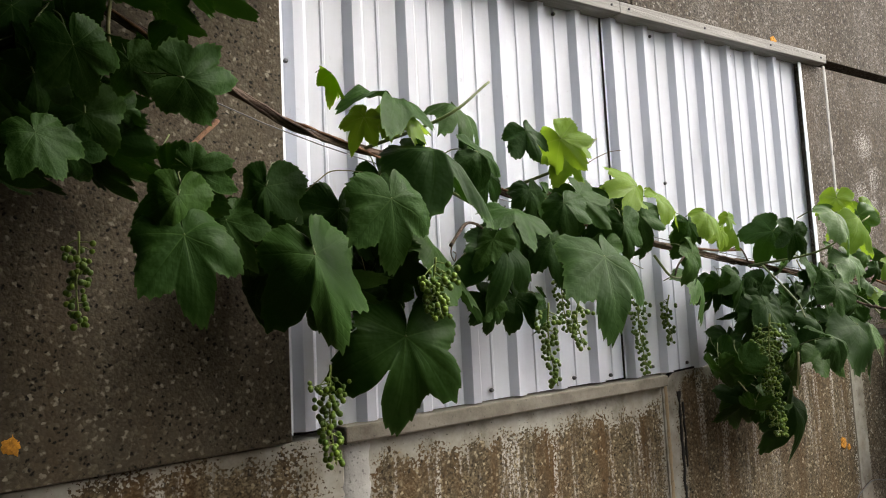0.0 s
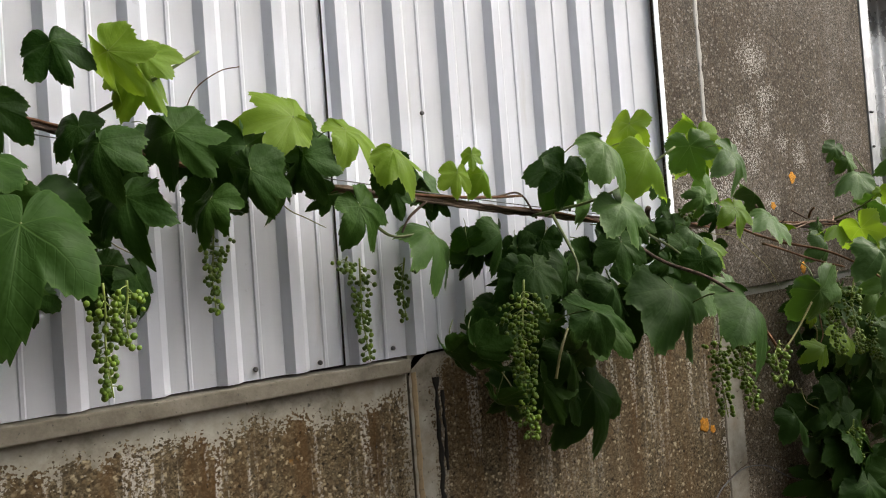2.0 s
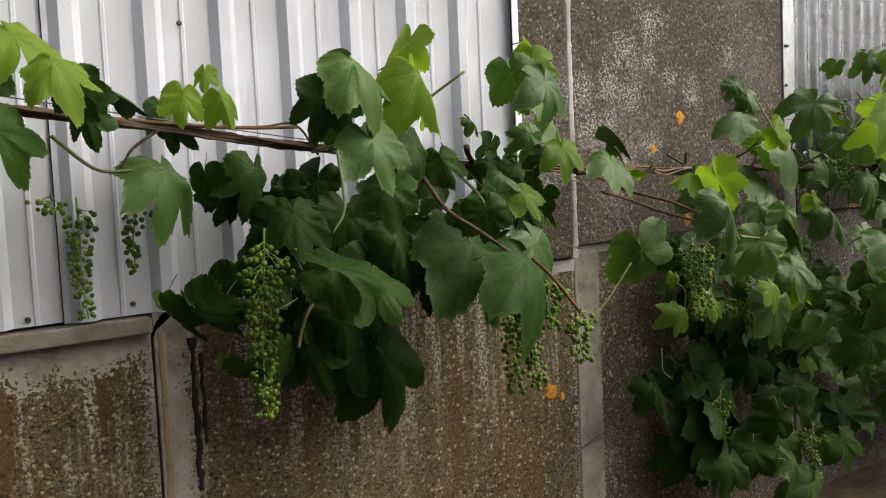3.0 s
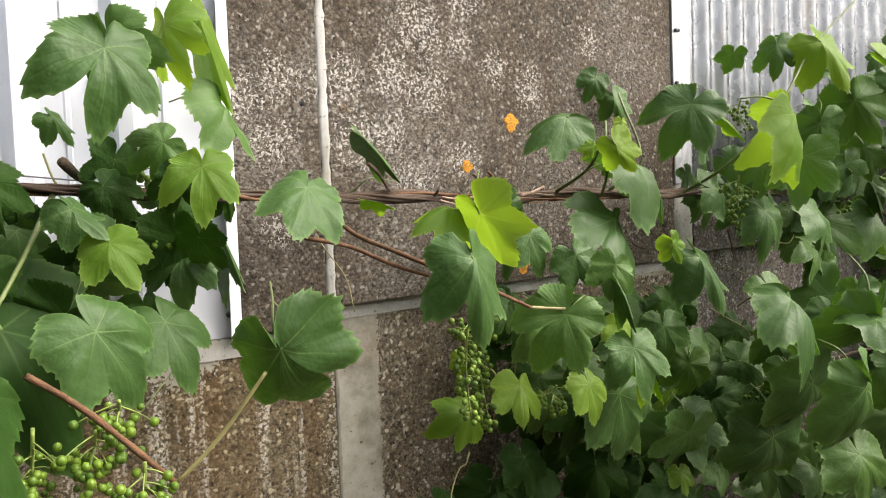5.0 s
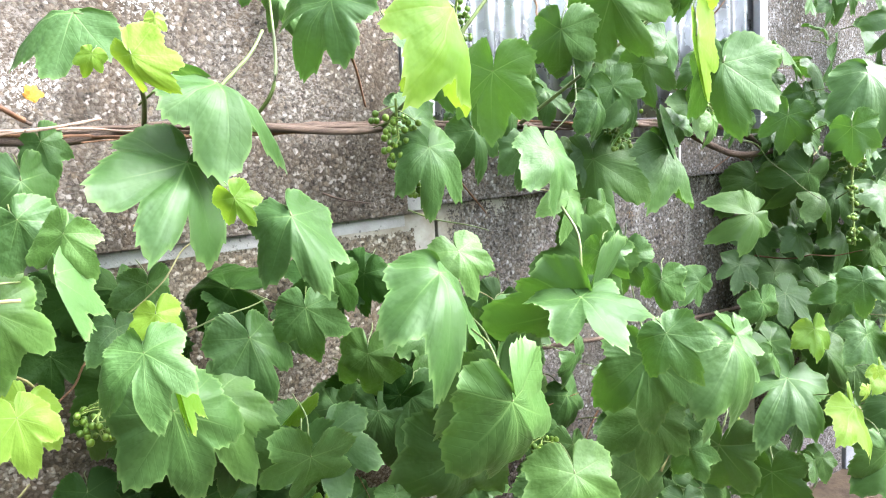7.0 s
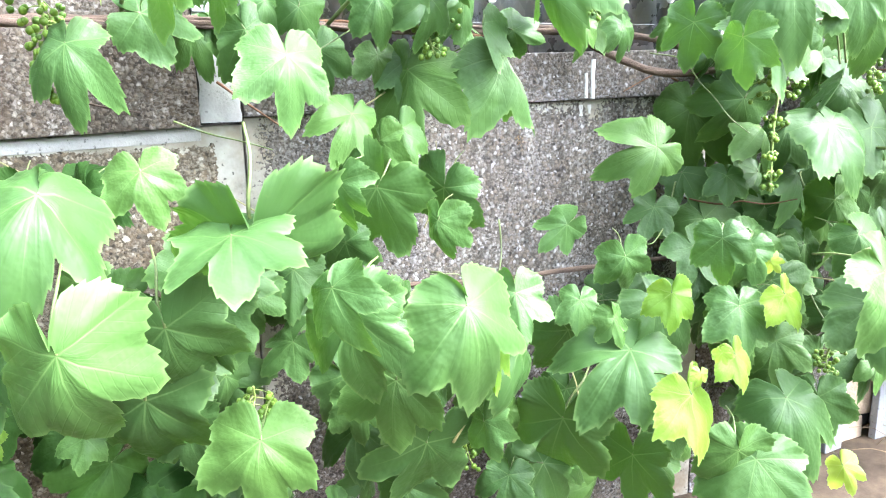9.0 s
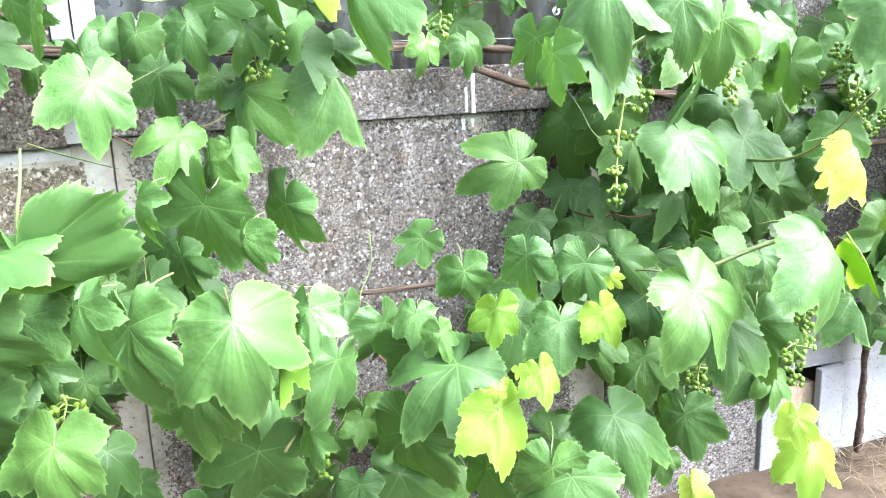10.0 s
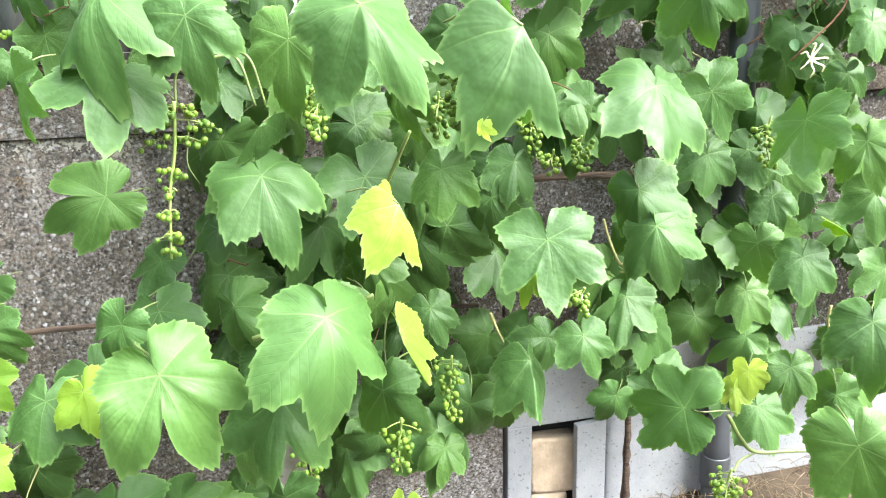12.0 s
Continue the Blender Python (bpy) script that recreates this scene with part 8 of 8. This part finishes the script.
# ---- honeysuckle at the east end ----
honey = thing("honeysuckle", "honeysuckle with small oval leaves and cream flowers beside the downpipe", "climber", (5.55, -0.3, 1.25))
hr = random.Random(17)
bm_ = bmesh.new()
for k_ in range(7):
    a_ = Vector((hr.uniform(-0.1, 0.5), hr.uniform(-0.1, 0.15), hr.uniform(-0.1, 0.1)))
    tube([a_, a_ + Vector((hr.uniform(-0.15, 0.15), hr.uniform(-0.1, 0.1), 0.12)), a_ + Vector((hr.uniform(-0.25, 0.25), hr.uniform(-0.12, 0.1), 0.3))], 0.0022, 0.0014, 5, step=5, bm=bm_)
part("twig", bm_, M_BARK_RED, honey, smooth=True)


def oval():
    bm = bmesh.new()
    ring = [bm.verts.new((0.32 * math.sin(a) * (1 - 0.15 * math.cos(a)), 0.5 - 0.5 * math.cos(a), -0.08 * math.sin(a) ** 2)) for a in [2 * math.pi * k / 14 for k in range(14)]]
    mid = bm.verts.new((0, 0.5, 0.02))
    for k in range(14):
        bm.faces.new((mid, ring[k], ring[(k + 1) % 14]))
    me = finish(bm, True)
    me.materials.append(M_OVAL)
    return me


OVAL = oval()
for k_ in range(70):
    o_ = new("leaf", OVAL)
    o_.parent = honey
    s_ = hr.uniform(0.022, 0.042)
    o_.matrix_basis = pose(hr.uniform(-0.1, 0.6), hr.uniform(-0.12, 0.16), hr.uniform(-0.1, 0.36), hr.uniform(20, 120), hr.uniform(-40, 40), hr.uniform(120, 240)) @ Matrix.Diagonal((s_, s_, s_, 1))
for fx_, fy_, fz_ in ((-0.02, -0.13, -0.02), (0.22, -0.15, -0.06), (0.12, -0.05, 0.22)):
    for k_ in range(7):
        a_ = 2 * math.pi * k_ / 7 + hr.uniform(-0.3, 0.3)
        d_ = Vector((math.cos(a_), -0.35, math.sin(a_)))
        p_ = Vector((fx_, fy_, fz_))
        part("petal", tube([p_, p_ + 0.012 * d_, p_ + 0.024 * d_ + Vector((0, -0.004, 0.002)), p_ + 0.030 * d_ + Vector((0, 0.006, -0.004))], 0.0022, 0.0012, 5, step=3), M_PETAL, honey, "cream curled petal", True)
